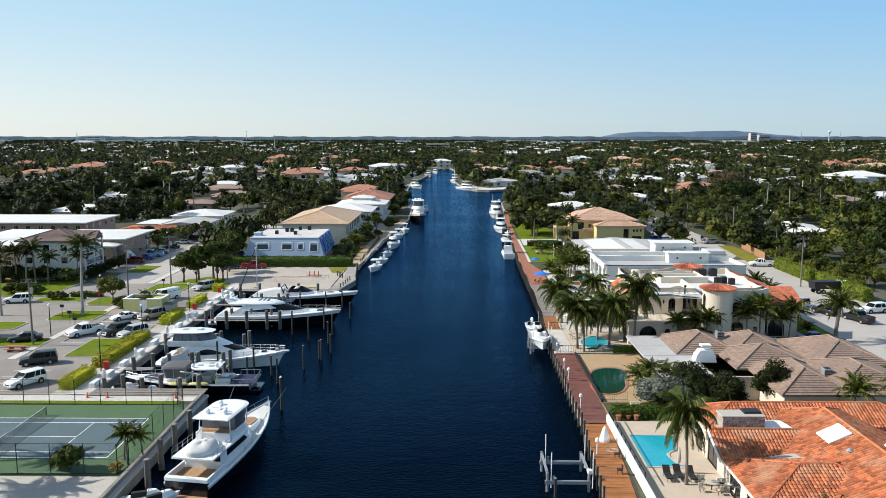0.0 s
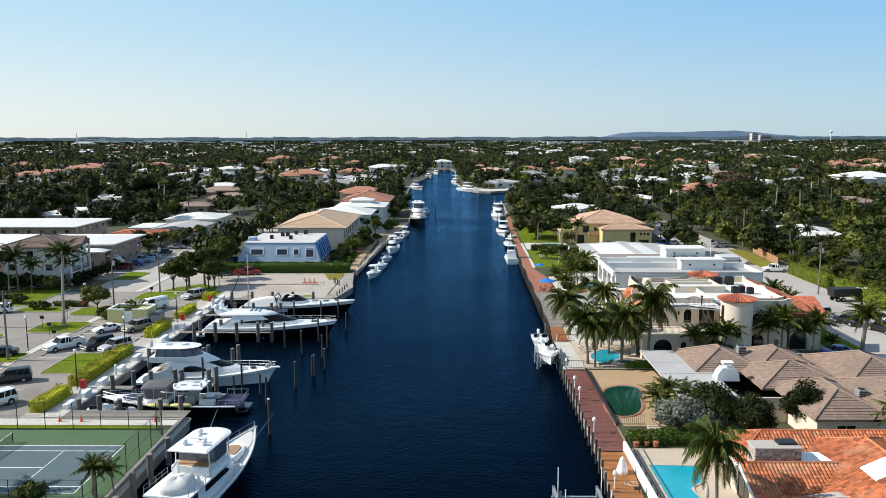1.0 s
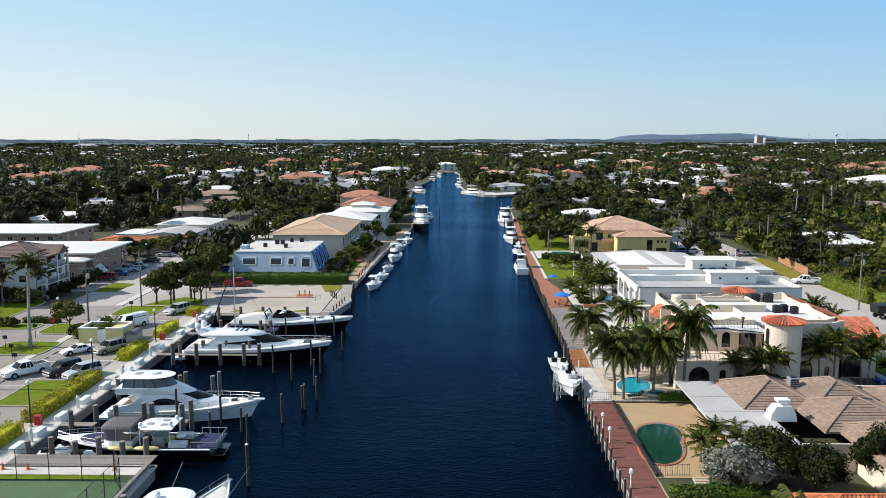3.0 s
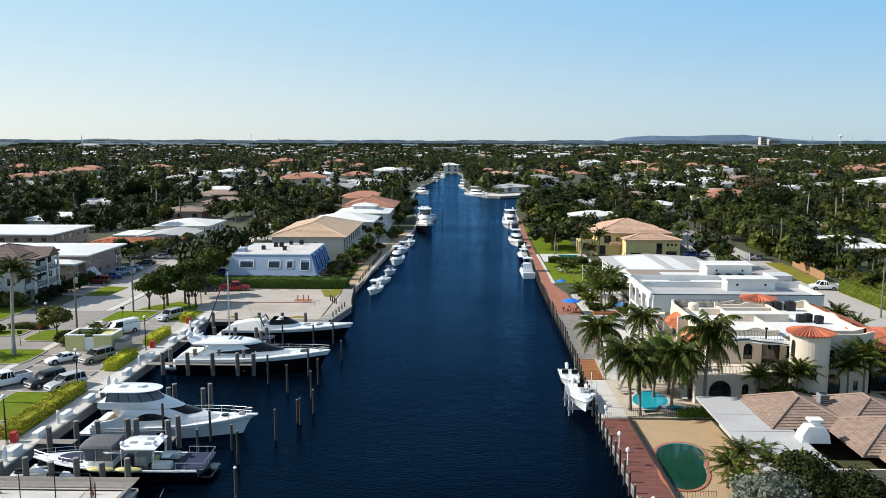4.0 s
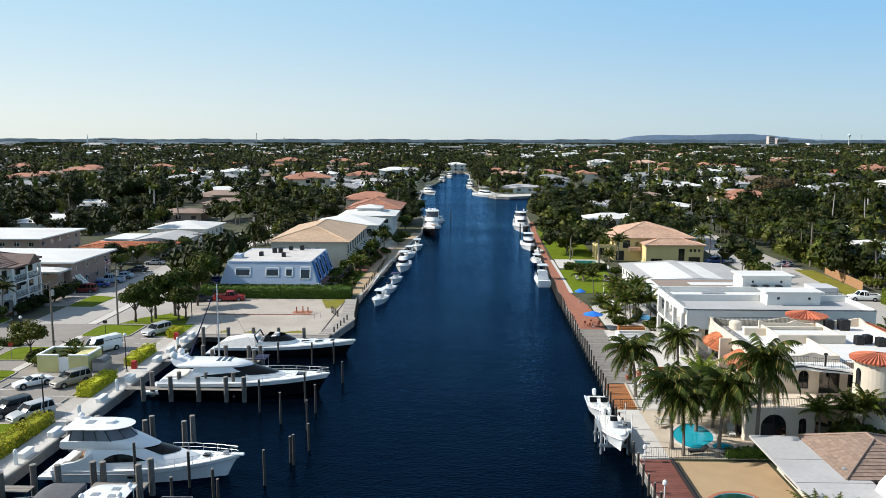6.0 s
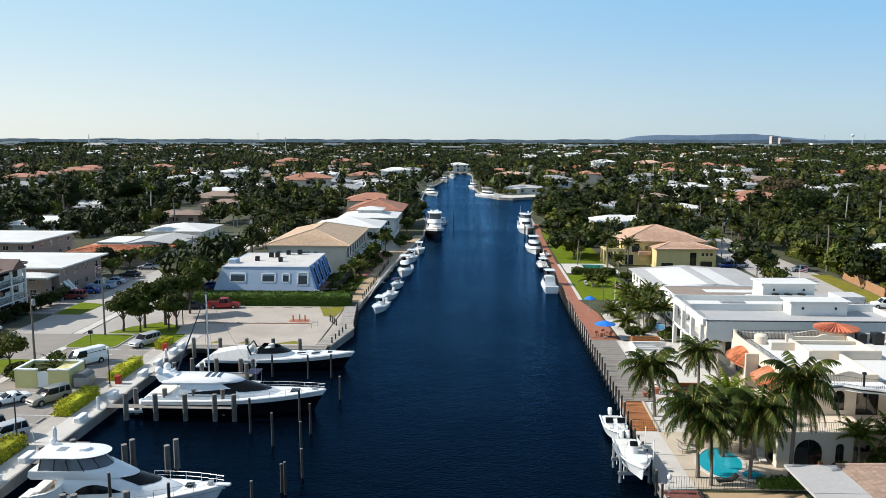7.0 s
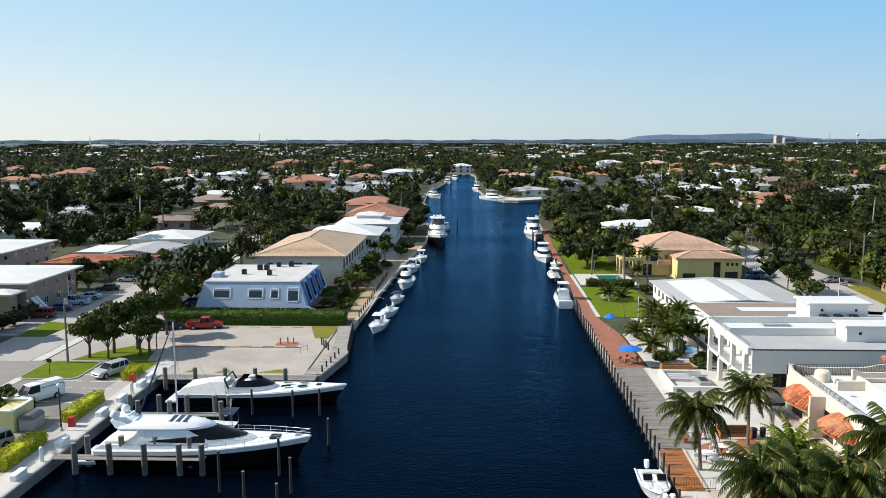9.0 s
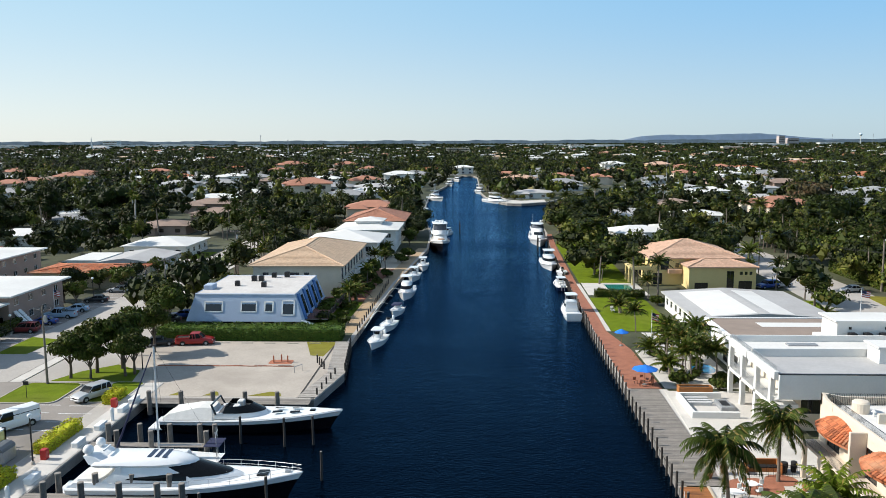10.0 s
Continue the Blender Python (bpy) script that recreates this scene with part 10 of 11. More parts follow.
place(lush, [spot(36.4, 107.4, G, 0, 1.0), spot(37.8, 107.9, G, 70, 0.95), spot(39.2, 107.2, G, 150, 1.05), spot(46.0, 109.0, G, 10, 1.15), spot(48.0, 109.3, G, 200, 1.3), spot(53.2, 111.2, G, 90, 1.15), spot(35.2, 107.3, G, 230, 0.9), spot(52.0, 110.4, G, 320, 0.9),
             spot(24.6, 86.2, G, 40, (1.05, 1.05, 0.58)), spot(26.2, 87.6, G, 190, (1.10, 1.10, 0.61)), spot(27.4, 85.2, G, 100, (1.15, 1.15, 0.63)), spot(28.6, 88.3, G, 280, (1.00, 1.00, 0.55)), spot(25.2, 83.6, G, 330, (0.90, 0.90, 0.50)), spot(29.8, 84.6, G, 60, (1.20, 1.20, 0.66)),
             spot(27.6, 165.5, G, 10, 1.1), spot(29.4, 168.0, G, 120, 1.2), spot(26.6, 170.4, G, 210, 1.1), spot(27.4, 160.5, G, 300, 1.0), spot(29.0, 162.4, G, 40, 0.9),
             spot(36.6, 50.2, G, 40, 0.8), spot(28.0, 44.5, G, 40, 1.0), spot(44.6, 74.6, G, 140, 1.0), spot(50.2, 75.4, G, 20, 1.1), spot(54.6, 76.0, G, 250, 1.2), spot(57.6, 131.0, G, 40, 1.0), spot(56.8, 136.0, G, 140, 1.1)])
areca = simple_palm(3.0, 2.3, 6, PALMB, TRUNKP, "bright green leafy areca palm in the villa garden", n=30, st=7, leaf=0.5, r=0.09, droop=80, group="areca palms")
place(areca, [spot(23.8, 115.2, G, 30, 1.25), spot(25.6, 116.4, G, 110, 1.45), spot(27.2, 115.4, G, 240, 1.2), spot(28.6, 116.2, G, 300, 0.95)])
sago = simple_palm(1.2, 2.6, 7, PALMF, TRUNKP, "low bushy date palm by the dock", n=24, st=7, leaf=0.5, r=0.22, droop=80, group="low palms")
place(sago, [spot(25.4, 163.4, G, 0, 1.15), spot(25.2, 172.6, G, 60, 1.1), spot(27.8, 175.4, G, 130, 1.2), spot(25.9, 80.6, G, 20, 0.7), spot(53.6, 128.0, G, 90, 0.8), spot(-24.4, 213, G, 0, 1.4), spot(-53.0, 134.6, G, 10, 1.05), spot(36.0, 52, G, 0, 0.6), spot(58.4, 116, G, 30, 0.7), spot(25.8, 202, G, 0, 1.2), spot(60.5, 196, G, 0, 1.0)])
date = simple_palm(5.4, 3.8, 23, PALMF, TRUNKP, "date palm with a full grey-green crown by the drive", n=34, st=9, leaf=0.6, r=0.27, droop=95, group="date palms")
place(date, [spot(60.3, 111.2, G, 0, 1.05), spot(63.5, 245, G, 50, 1.0), spot(90, 182, G, 90, 0.95)])
royal = simple_palm(11.5, 3.3, 31, PALMD, TRUNKR, "tall royal palm with a pale straight trunk", n=22, st=7, leaf=0.6, r=0.17, droop=120, group="royal palms")
place(royal, [spot(-62.6, 128.2, G + 0.1, 0, (1.35, 1.35, 1.06)), spot(-76.5, 127.5, G, 80, (1.0, 1.0, 0.82)), spot(-98, 158, G + 0.1, 160, (0.9, 0.9, 0.7)), spot(122.9, 298.9, G, 20, 1.2), spot(121.4, 274.3, G, 120, 1.15), spot(137.4, 286.1, G, 220, 1.15), spot(150, 262, G, 0, 1.1), spot(168, 300, G, 90, 1.1), spot(-88, 157.5, G + 0.1, 40, (0.8, 0.8, 0.55)), spot(-92.5, 152, G + 0.1, 10, (0.8, 0.8, 0.6))])
court_palm = simple_palm(2.9, 1.9, 41, PALMF, TRUNKP, "young green palm at the court corner", n=16, st=7, leaf=0.45, r=0.09, droop=95, group="court palms")
place(court_palm, [spot(-28.9, 64.2, G, 0, 1.0), spot(-27.95, 65.6, G, 100, 0.85), spot(-29.7, 65.4, G, 200, 0.9)])
fan = tree_model(2.3, 3.4, 2.5, LEAFM, 2400, 0.2, 61, "short cabbage palm with a round fan-leaf crown", 0.16, 6, "palm tree", "cabbage palms")
place(fan, [spot(-55.4, 159.8, G, 0, 1.1), spot(-53.0, 162.4, G, 50, 1.3), spot(-50.4, 164.6, G, 90, 1.35), spot(-52.6, 159.6, G, 10, 0.9), spot(-48.4, 160.9, G, 130, 1.0), spot(-47.5, 161.8, G, 250, 1.0), spot(-52.3, 186.5, G, 20, 1.3), spot(-53.8, 189, G, 70, 1.35), spot(-51.4, 171.5, G, 200, (1.1, 1.1, 1.25)), spot(-49.4, 173.4, G, 0, (1.05, 1.05, 1.3))])

# garden trees
dark = tree_model(3.7, 6.0, 0.7, LEAFD, 5600, 0.19, 71, "dense dark green garden tree between the tile roofs", 0.25, 12, group="garden trees")
place(dark, [spot(36.0, 80.8, G, 0, (1.0, 0.88, 1.02)), spot(29.8, 81.4, G, 120, (0.8, 0.8, 0.78)), spot(39.2, 81.6, G, 220, (0.66, 0.66, 0.84)), spot(32.6, 79.4, G, 300, (0.72, 0.62, 0.72))])
silver = tree_model(2.5, 2.6, 1.0, LEAFS, 2800, 0.14, 73, "silvery grey-green bushy tree by the tan terrace", 0.14, 8, group="garden trees")
place(silver, [spot(26.0, 80.0, G, 0, (1.35, 1.1, 1.15)), spot(28.2, 80.6, G, 120, (0.9, 0.9, 1.05))])
olive = tree_model(3.0, 3.2, 1.9, LEAFL, 1500, 0.2, 79, "thin grey-green street tree on a grass island", 0.12, 8, group="street trees")
place(dark, [spot(-71.5, 111.5, G, 40, 0.85), spot(-73.5, 104.0, G, 200, 0.95)])
place(olive, [spot(-61.6, 138.4, G + 0.1, 0, (0.95, 0.95, 1.0))])
bush = tree_model(1.3, 1.5, 0.1, LEAFM, 520, 0.2, 83, "rounded dark green garden shrub", 0.06, 6, "shrub", "shrubs")
place(bush, [spot(x, y, G, 37 * i, s) for i, (x, y, s) in enumerate(((36.2, 107.0, 1.7), (38.0, 107.2, 1.9), (39.4, 106.6, 1.6), (-33.9, 62.9, (1.15, 1.15, 1.5)), (-34.9, 63.3, (0.8, 0.8, 1.1)), (-57.4, 133.8, 1.3), (-58.6, 134.6, 1.2), (-56.7, 141.5, 1.0), (-74.5, 141.5, 0.9), (-72.5, 141.2, 1.0), (-80, 146.5, 1.2), (-83, 147, 1.4), (-85.5, 147, 1.4), (-79.2, 160, 1.6), (-82, 161, 1.7), (-90, 160, 1.8), (-95, 160, 1.6),
                                                                 (21.4, 78.2, 0.7), (22.6, 78.0, 0.75), (24.0, 78.2, 0.7), (33.4, 107.0, 1.0), (56.6, 119.5, 1.2), (58.4, 123, 1.1), (57.6, 126.5, 1.3), (-78.5, 184.5, 1.3), (-79, 187.2, 1.2), (59.5, 182, 1.0), (31.5, 158.8, 1.0), (29.8, 156.8, 0.9), (34.2, 209.2, 1.2), (28.8, 214.6, 1.1), (31.5, 215.2, 1.2), (-23.5, 192, 1.0), (-24.5, 197, 0.9), (-24, 204, 1.0), (-23, 222, 1.2), (-22, 230, 1.1), (-21, 240, 1.2), (-19.5, 262, 1.5), (-18.5, 272, 1.6)))])
straw = tree_model(0.7, 0.8, 0.05, foliage("straw_bush", (0.24, 0.17, 0.05), warm=(0.3, 0.22, 0.06)), 300, 0.13, 85, "dry yellow-brown bush by the low wall", 0.04, 5, "shrub", "shrubs")
place(straw, [spot(-29.3, 62.6, G, 0, 1.0)])

bush2 = tree_model(1.4, 1.9, 0.1, LEAFD, 560, 0.2, 87, "dark green shrub before the apartment block", 0.07, 6, "shrub", "shrubs")
stub = simple_palm(6.0, 2.9, 47, PALMD, TRUNKP, "dark-fronded coconut palm, before the apartments or unseen by the court", n=20, st=7, leaf=0.7, r=0.14, group="forecourt palms")
# dark planting before the apartment block
place(bush2, [spot(x, y, G, 41 * i, k) for i, (x, y, k) in enumerate(((-95, 161, 1.6), (-91, 159.5, 1.9), (-88.4, 161, 1.5), (-85.8, 160.4, 1.7), (-83, 160.8, 1.4), (-80.6, 161, 1.2), (-77.6, 165, 1.1), (-77.4, 168, 1.2), (-77.5, 171.5, 1.1), (-77.6, 176, 1.3), (-77.4, 179, 1.4)))])
# the first four stand unseen left of the court, added for their shadows
place(stub, [spot(-45.5, 58.6, G, 20, 1.2), spot(-42.8, 60.4, G, 140, 1.1), spot(-48.4, 66.5, G, 250, 1.3), spot(-62.5, 72.0, G, 60, 1.4), spot(-90.2, 157.8, G, 0, 1.1), spot(-86.4, 158.2, G, 60, 1.25), spot(-94.0, 158.6, G, 130, 1.15), spot(-83.4, 157.6, G, 210, 0.95), spot(-79.0, 161.5, G, 280, 0.9)])

# hedges
for x0, y0, x1, y1 in ((-46.5, 86.6, -44.7, 93.2), (-46.6, 96.2, -44.7, 112.2), (-46.4, 120.6, -44.7, 128.2), (-46.2, 133.8, -44.7, 141.2), (-46.2, 149.2, -44.7, 152.6)):
    hedge(x0, y0, x1, y1, 1.25, LEAFY, "yellow-green clipped hedge along the marina walkway", group="walkway hedges", seed=int(y0))
hedge(-52, 180.4, -22.2, 184.6, 1.9, LEAFH, "long clipped green hedge behind the lot", seed=180, dens=45, size=0.15)
hedge(19.7, 77.2, 27.4, 78.9, 1.1, LEAFH, "low green hedge at the terrace edge", seed=77)
hedge(25.2, 104.3, 31.2, 105.3, 0.9, LEAFH, "low green hedge beside the villa pool", seed=104)
for k, (x0, y0, x1, y1) in enumerate(((79.2, 140, 81.0, 160), (78.4, 161, 80.4, 180), (84.5, 214, 87.5, 250))):
    hedge(x0, y0, x1, y1, 2.6, LEAFM if k == 2 else LEAFG, "tall leafy garden hedge along the street", dens=34, size=0.17, seed=200 + k, group="street hedges")
hedge(23.6, 217.0, 33.5, 218.6, 1.3, LEAFM, "garden hedge behind the lawn", seed=214)
hedge(-72, 143.4, -66, 144.6, 1.0, LEAFM, "clipped hedge by the street", seed=143)

# planting along the western bank and the canal gardens
rnd = random.Random(31)
place(bush, [spot(-28.6 + 4.2 * rnd.random(), 188.5 + 3.3 * i, G, 53 * i, 0.55 + 0.5 * rnd.random()) for i in range(30)])
place(lush, [spot(-25.4 + 1.5 * rnd.random(), 193 + 11.5 * i, G, 70 * i, 0.7 + 0.3 * rnd.random()) for i in range(8)])
place(bush, [spot(24.6 + 7.5 * rnd.random(), 158.5 + 0.9 * i, G, 31 * i, 0.6 + 0.6 * rnd.random()) for i in range(18)])
place(lush, [spot(x, y, G, 40 * y, k) for x, y, k in ((26.4, 159.4, 1.0), (28.6, 162.4, 1.1), (27.2, 168.8, 1.0), (29.2, 171.6, 0.9), (30.8, 160.6, 1.0), (34.0, 216.2, 0.9), (35.6, 234.5, 1.0), (25.6, 187.2, 0.9))])

# ---- wooded suburb behind ----
KEEP = [(-175, 170, -76, 224), (-155, 215, -104, 248), (8, 440, 50, 488), (-60, 30, -27, 84), (-102, 84, -20, 187), (-51, 186, -17, 340), (-83, 158, -61, 330), (-112, 262, -29, 269), (-93, 162, -76, 206), (-111, 185, -78, 206), (-137, 225, -105, 247), (-129, 175, -103, 206), (-98, 225, -75, 260), (-97, 269, -73, 289),
        (15, -50, 34, 240), (24, 100, 60, 208), (33, 206, 60, 240), (55, 98, 82, 200), (66, 190, 80, 330)]
HOUSES = []


WATERS = [p for p in LEFT] + RIGHT[::-1]


def free(x, y, m=0.0):
    if any(a - m < x < c + m and b - m < y < d + m for a, b, c, d in KEEP):
        return False
    if abs(x) < 170 and y < 800 and any(inside((x + e, y), WATERS) for e in (-1.5 - m, 0, 1.5 + m)):
        return False
    return not any(abs(x - hx) < hr + m and -2.0 * hr - m < y - hy < hr + m for hx, hy, hr in HOUSES)


def far_house(w, d, storeys, wall, roof, label, form="hip", rise=1.8):
    """A house seen from afar, built about its own origin."""
    ob = thing("house", (0, 0, 0), label, "house", "far houses")
    h = storeys * 2.9 + 0.2
    part("wall", Geo().box(-w / 2, -d / 2, -0.1, w / 2, d / 2, h), wall, ob)
    part("roof", Geo().hip(-w / 2, -d / 2, w / 2, d / 2, h, rise, 0.8, 0.2), roof, ob)
    for k in range(storeys):
        for i in range(3):
            x = -w / 2 + w * (i + 0.5) / 3
            part("window", Geo().box(x - 0.9, -d / 2 - 0.05, 0.9 + 2.9 * k, x + 0.9, -d / 2 + 0.02, 2.2 + 2.9 * k), GLASS, ob)
    part("wing_roof", Geo().hip(-w / 2 + 1.5, -d / 2 - 3.2, -w / 2 + w * 0.45, -d / 2 + 2, h - 0.5, rise * 0.7, 0.6, 0.2), roof, ob)
    part("wing_wall", Geo().box(-w / 2 + 1.5, -d / 2 - 3.0, -0.1, -w / 2 + w * 0.45, -d / 2 - 0.1, h - 0.4), wall, ob)
    return ob


KINDS = {
    "w": far_house(19, 13, 1, WHITEW, WROOF, "white single-storey house with a white roof among trees"),
    "W": far_house(18, 13, 2, WHITEW, WROOF, "white two-storey house with a white roof among trees", rise=2.0),
    "r": far_house(19, 14, 2, CREAMW, TILES, "cream house with a red-brown tile roof among trees", rise=2.4),
    "o": far_house(20, 14, 1, TANW, TILEO, "tan house with an orange tile roof among trees", rise=2.2),
    "s": far_house(20, 15, 2, YELLOWW, TILES2, "yellowish house with a salmon tile roof among trees", rise=2.4),
    "g": far_house(19, 14, 1, GREYWALL, TILEG, "house with a grey tile roof among trees", rise=2.2),
    "p": far_house(18, 13, 1, PINKW, TILEB, "house with a brown tile roof among trees", rise=1.8),
    "G": far_house(19, 13, 1, WHITEW, GROOF, "house with a pale grey roof among trees", rise=1.6),
}
SPOTS = {k: [] for k in KINDS}


def put_house(kind, x, y, turn=0.0, s=1.0):
    HOUSES.append((x, y, 10.5 * s))
    SPOTS[kind].append(spot(x, y, G, turn, s))


for kind, x, y, turn, s in (("w", -335, 917, 5, 1.5), ("w", -202, 650, -8, 1.3), ("o", -232, 844, 0, 1.3), ("r", -92, 500, 10, 1.35), ("G", -59, 540, 5, 1.25), ("r", -130, 887, 0, 1.2), ("w", -58, 505, 0, 1.1), ("p", -101, 372, 0, 1.1), ("o", 98, 763, 10, 1.4), ("W", 140, 859, 0, 1.3), ("s", 30, 585, -12, 1.1),
                            ("G", 33, 498, -12, 1.0), ("w", 112, 284, 20, 1.0), ("w", 104, 232, 75, 1.1), ("W", 228, 441, 0, 1.5), ("G", 143, 458, 0, 1.0), ("o", 269, 855, 0, 1.2), ("r", 333, 897, 0, 1.2), ("o", 304, 695, 0, 1.2), ("r", 316, 650, 0, 1.3), ("w", 203, 368, 10, 1.1), ("s", 344, 640, 0, 1.2), ("w", -214, 404, 0, 1.1), ("w", -112, 640, 0, 1.2),
                            ("G", 100, 520, 0, 1.0), ("g", -47, 715, 0, 1.3), ("o", -38, 835, 0, 1.1), ("W", -8, 806, 0, 1.05), ("G", -37, 692, 0, 1.1), ("w", -44, 600, 0, 1.1), ("r", 26, 660, 0, 1.0), ("w", 24, 715, 0, 1.0), ("p", -314, 648, 0, 1.2), ("s", 184, 853, 0, 1.2), ("r", -178, 846, 0, 1.4), ("w", -189, 452, 0, 1.2), ("r", 400, 769, 0, 1.2), ("g", -66, 470, 0, 1.2), ("p", -118, 415, 0, 1.2), ("w", 53.5, 256, 0, 0.9), ("W", 47, 292, 10, 0.85), ("w", 62, 318, 0, 0.9),
                            ("g", 58, 560, 0, 1.0), ("p", -48, 425, 0, 1.0), ("r", -40, 370, 0, 1.0), ("o", -128, 262, 0, 0.8), ("G", 176, 310, 0, 1.0), ("G", 160, 520, 20, 1.3), ("w", 118, 322, 0, 1.0), ("p", 140, 216, 70, 0.9), ("w", -140, 300, 0, 1.0), ("g", -150, 345, 0, 1.0)):
    put_house(kind, x, y, turn, s)
rnd = random.Random(77)
y = 330.0
while y < 860:
    for sx in (-1, 1):
        x = 50 + rnd.random() * 20
        while x < 0.62 * y + 60:
            px, py = sx * x + rnd.uniform(-4, 4), y + rnd.uniform(-7, 7)
            if free(px, py, 6) and rnd.random() < 0.82 and all((px - hx) ** 2 + (py - hy) ** 2 > 480 for hx, hy, _ in HOUSES):
                put_house(rnd.choice("wwwwWGGGrrrogggggpppp"), px, py, rnd.choice((0, 0, 90, 8, -8)), 0.9 + rnd.random() * 0.35)
            x += 26 + rnd.random() * 14
    y += 38 + 0.012 * y
for kind, model in KINDS.items():
    place(model, SPOTS[kind])

# trees of the middle distance, each its own
MODELS = [tree_model(4.2, 5.0, 2.4, LEAFD, 850, 0.36, 91, "dense dark green garden tree", 0.25, 9, group="suburb trees"),
          tree_model(3.4, 4.4, 2.0, LEAFM, 700, 0.33, 92, "mid-green leafy garden tree", 0.22, 8, group="suburb trees"),
          tree_model(5.8, 5.4, 2.6, LEAFD, 1200, 0.42, 93, "broad dark spreading garden tree", 0.3, 12, group="suburb trees"),
          tree_model(3.0, 3.4, 1.0, LEAFL, 600, 0.3, 94, "olive-green bushy garden tree", 0.2, 8, group="suburb trees"),
          tree_model(4.4, 4.6, 2.4, LEAFB, 850, 0.34, 95, "brownish half-bare garden tree", 0.25, 9, group="suburb trees"),
          simple_palm(7.0, 3.1, 51, PALMD, TRUNKP, "coconut palm among gardens", n=16, st=5, leaf=0.75, group="suburb palms"),
          simple_palm(9.5, 3.2, 52, PALMD, TRUNKP, "tall coconut palm among gardens", n=16, st=5, leaf=0.75, group="suburb palms"),
          simple_palm(5.0, 2.8, 53, PALMF, TRUNKP, "short leafy palm among gardens", n=16, st=5, leaf=0.75, group="suburb palms"),
          simple_palm(13.0, 3.4, 54, PALMF, PALETRUNK, "tall royal palm with a smooth pale trunk", n=15, st=5, leaf=0.8, r=0.3, droop=115, group="royal palms"),
          tree_model(4.2, 15.0, 1.5, LEAFD, 1500, 0.4, 96, "tall narrow dark conifer above the gardens", 0.35, 16, group="suburb trees")]
PICK = [0, 0, 0, 1, 1, 2, 2, 2, 3, 3, 4, 5, 5, 6, 6, 7, 7]
TREES = [[] for _ in MODELS]
rnd = random.Random(101)


def grow(x, y, k=None, s=None):
    k = rnd.choice([0, 0, 2, 2, 5, 6, 7, 1] if x < 0 else PICK) if k is None else k
    s = s or 0.75 + rnd.random() * 0.55
    TREES[k].append(spot(x, y, G, rnd.random() * 360, s))


# rows that show plainly: bank, street and garden edges
for x, y, k, s in ((26.8, 231.8, 5, 0.95), (33.2, 226.2, 5, 1.0), (36.0, 216.6, 5, 1.0), (25.2, 219.4, 3, 0.35), (28, 236, 7, 0.6), (39, 266, 0, 0.8), (38, 276, 1, 0.9), (33, 302, 2, 0.9), (34, 312, 2, 1.1), (29, 330, 4, 1.1), (32, 345, 2, 1.1), (38, 335, 2, 1.2), (29, 356, 5, 1.0), (34, 372, 4, 1.1), (45, 360, 2, 1.2), (42, 300, 5, 1.1), (27.5, 244, 5, 0.9), (30, 252, 7, 0.8), (36, 285, 6, 0.9), (40, 318, 6, 1.0),
                   (150, 330, 8, 1.0), (-118, 330, 8, 0.9), (-128, 352, 8, 0.9), (-152.7, 336.9, 9, 1.1), (-144.7, 364.8, 2, 1.8), (-135, 372, 2, 1.5), (122, 338, 2, 1.5), (132, 352, 2, 1.4), (112, 345, 0, 1.4), (142, 402, 4, 2.0),
                   (10.5, 505, 7, 1.0), (9, 520, 5, 1.0), (8.5, 535, 6, 1.0), (11, 545, 2, 1.1), (9, 560, 5, 1.1), (10, 575, 0, 1.2), (12, 590, 2, 1.2), (9, 605, 6, 1.0), (10, 620, 0, 1.2), (11, 640, 2, 1.2), (9, 665, 6, 1.1), (10, 690, 0, 1.2), (10, 715, 2, 1.2), (14, 500, 1, 1.0), (17, 496, 1, 0.9), (20, 515, 0, 1.1), (17, 530, 2, 1.2), (25, 535, 6, 1.2), (32, 545, 2, 1.1), (22, 480, 3, 0.7), (25.5, 478, 3, 0.7), (41, 480, 3, 0.9), (14, 487, 3, 0.6), (18, 484, 3, 0.6),
                   (58.5, 243, 5, 0.8), (61, 236, 7, 0.8), (63, 226, 5, 0.8), (64.5, 215, 5, 0.7), (62.5, 206, 5, 0.62), (84, 212, 5, 0.9), (87, 222, 5, 1.0), (85, 232, 6, 0.9), (90, 240, 5, 0.9), (94, 250, 6, 1.0), (84, 262, 5, 0.9),
                   (-50, 214, 1, 0.8), (-52, 224, 5, 0.8), (-54, 232, 7, 1.0), (-56, 240, 5, 1.0), (-52, 247, 7, 1.0), (-58, 216, 3, 0.7), (-59, 250, 7, 1.0), (-57, 258, 5, 0.9), (-22, 246, 7, 0.9), (-20, 296, 1, 0.8), (-19, 310, 0, 0.9), (-20, 322, 2, 0.8), (-20, 336, 2, 0.9), (-23, 346, 5, 0.9), (-26, 352, 2, 1.0),
                   (-78.5, 208, 1, 0.7), (-82, 210, 0, 0.7), (-86, 212, 1, 0.7), (-75.5, 222, 1, 0.8), (-76, 228, 0, 0.7), (-75, 240, 1, 0.7), (-76.5, 264, 3, 0.6), (-81, 223, 1, 0.7), (-86, 222, 0, 0.7), (-58, 196, 1, 0.9), (-60, 204, 7, 0.9)):
    grow(x, y, k, s)
for i in range(46):
    y = 152 + 1.75 * i
    grow(83.6 + 3.2 * rnd.random() + 0.02 * i, y, (3, 7, 3, 1, 7, 3)[i % 6], 0.5 + 0.3 * rnd.random())
    if i % 2:
        grow(89 + 5 * rnd.random(), y, (7, 5, 1, 3, 0)[i % 5], 0.7 + 0.3 * rnd.random())
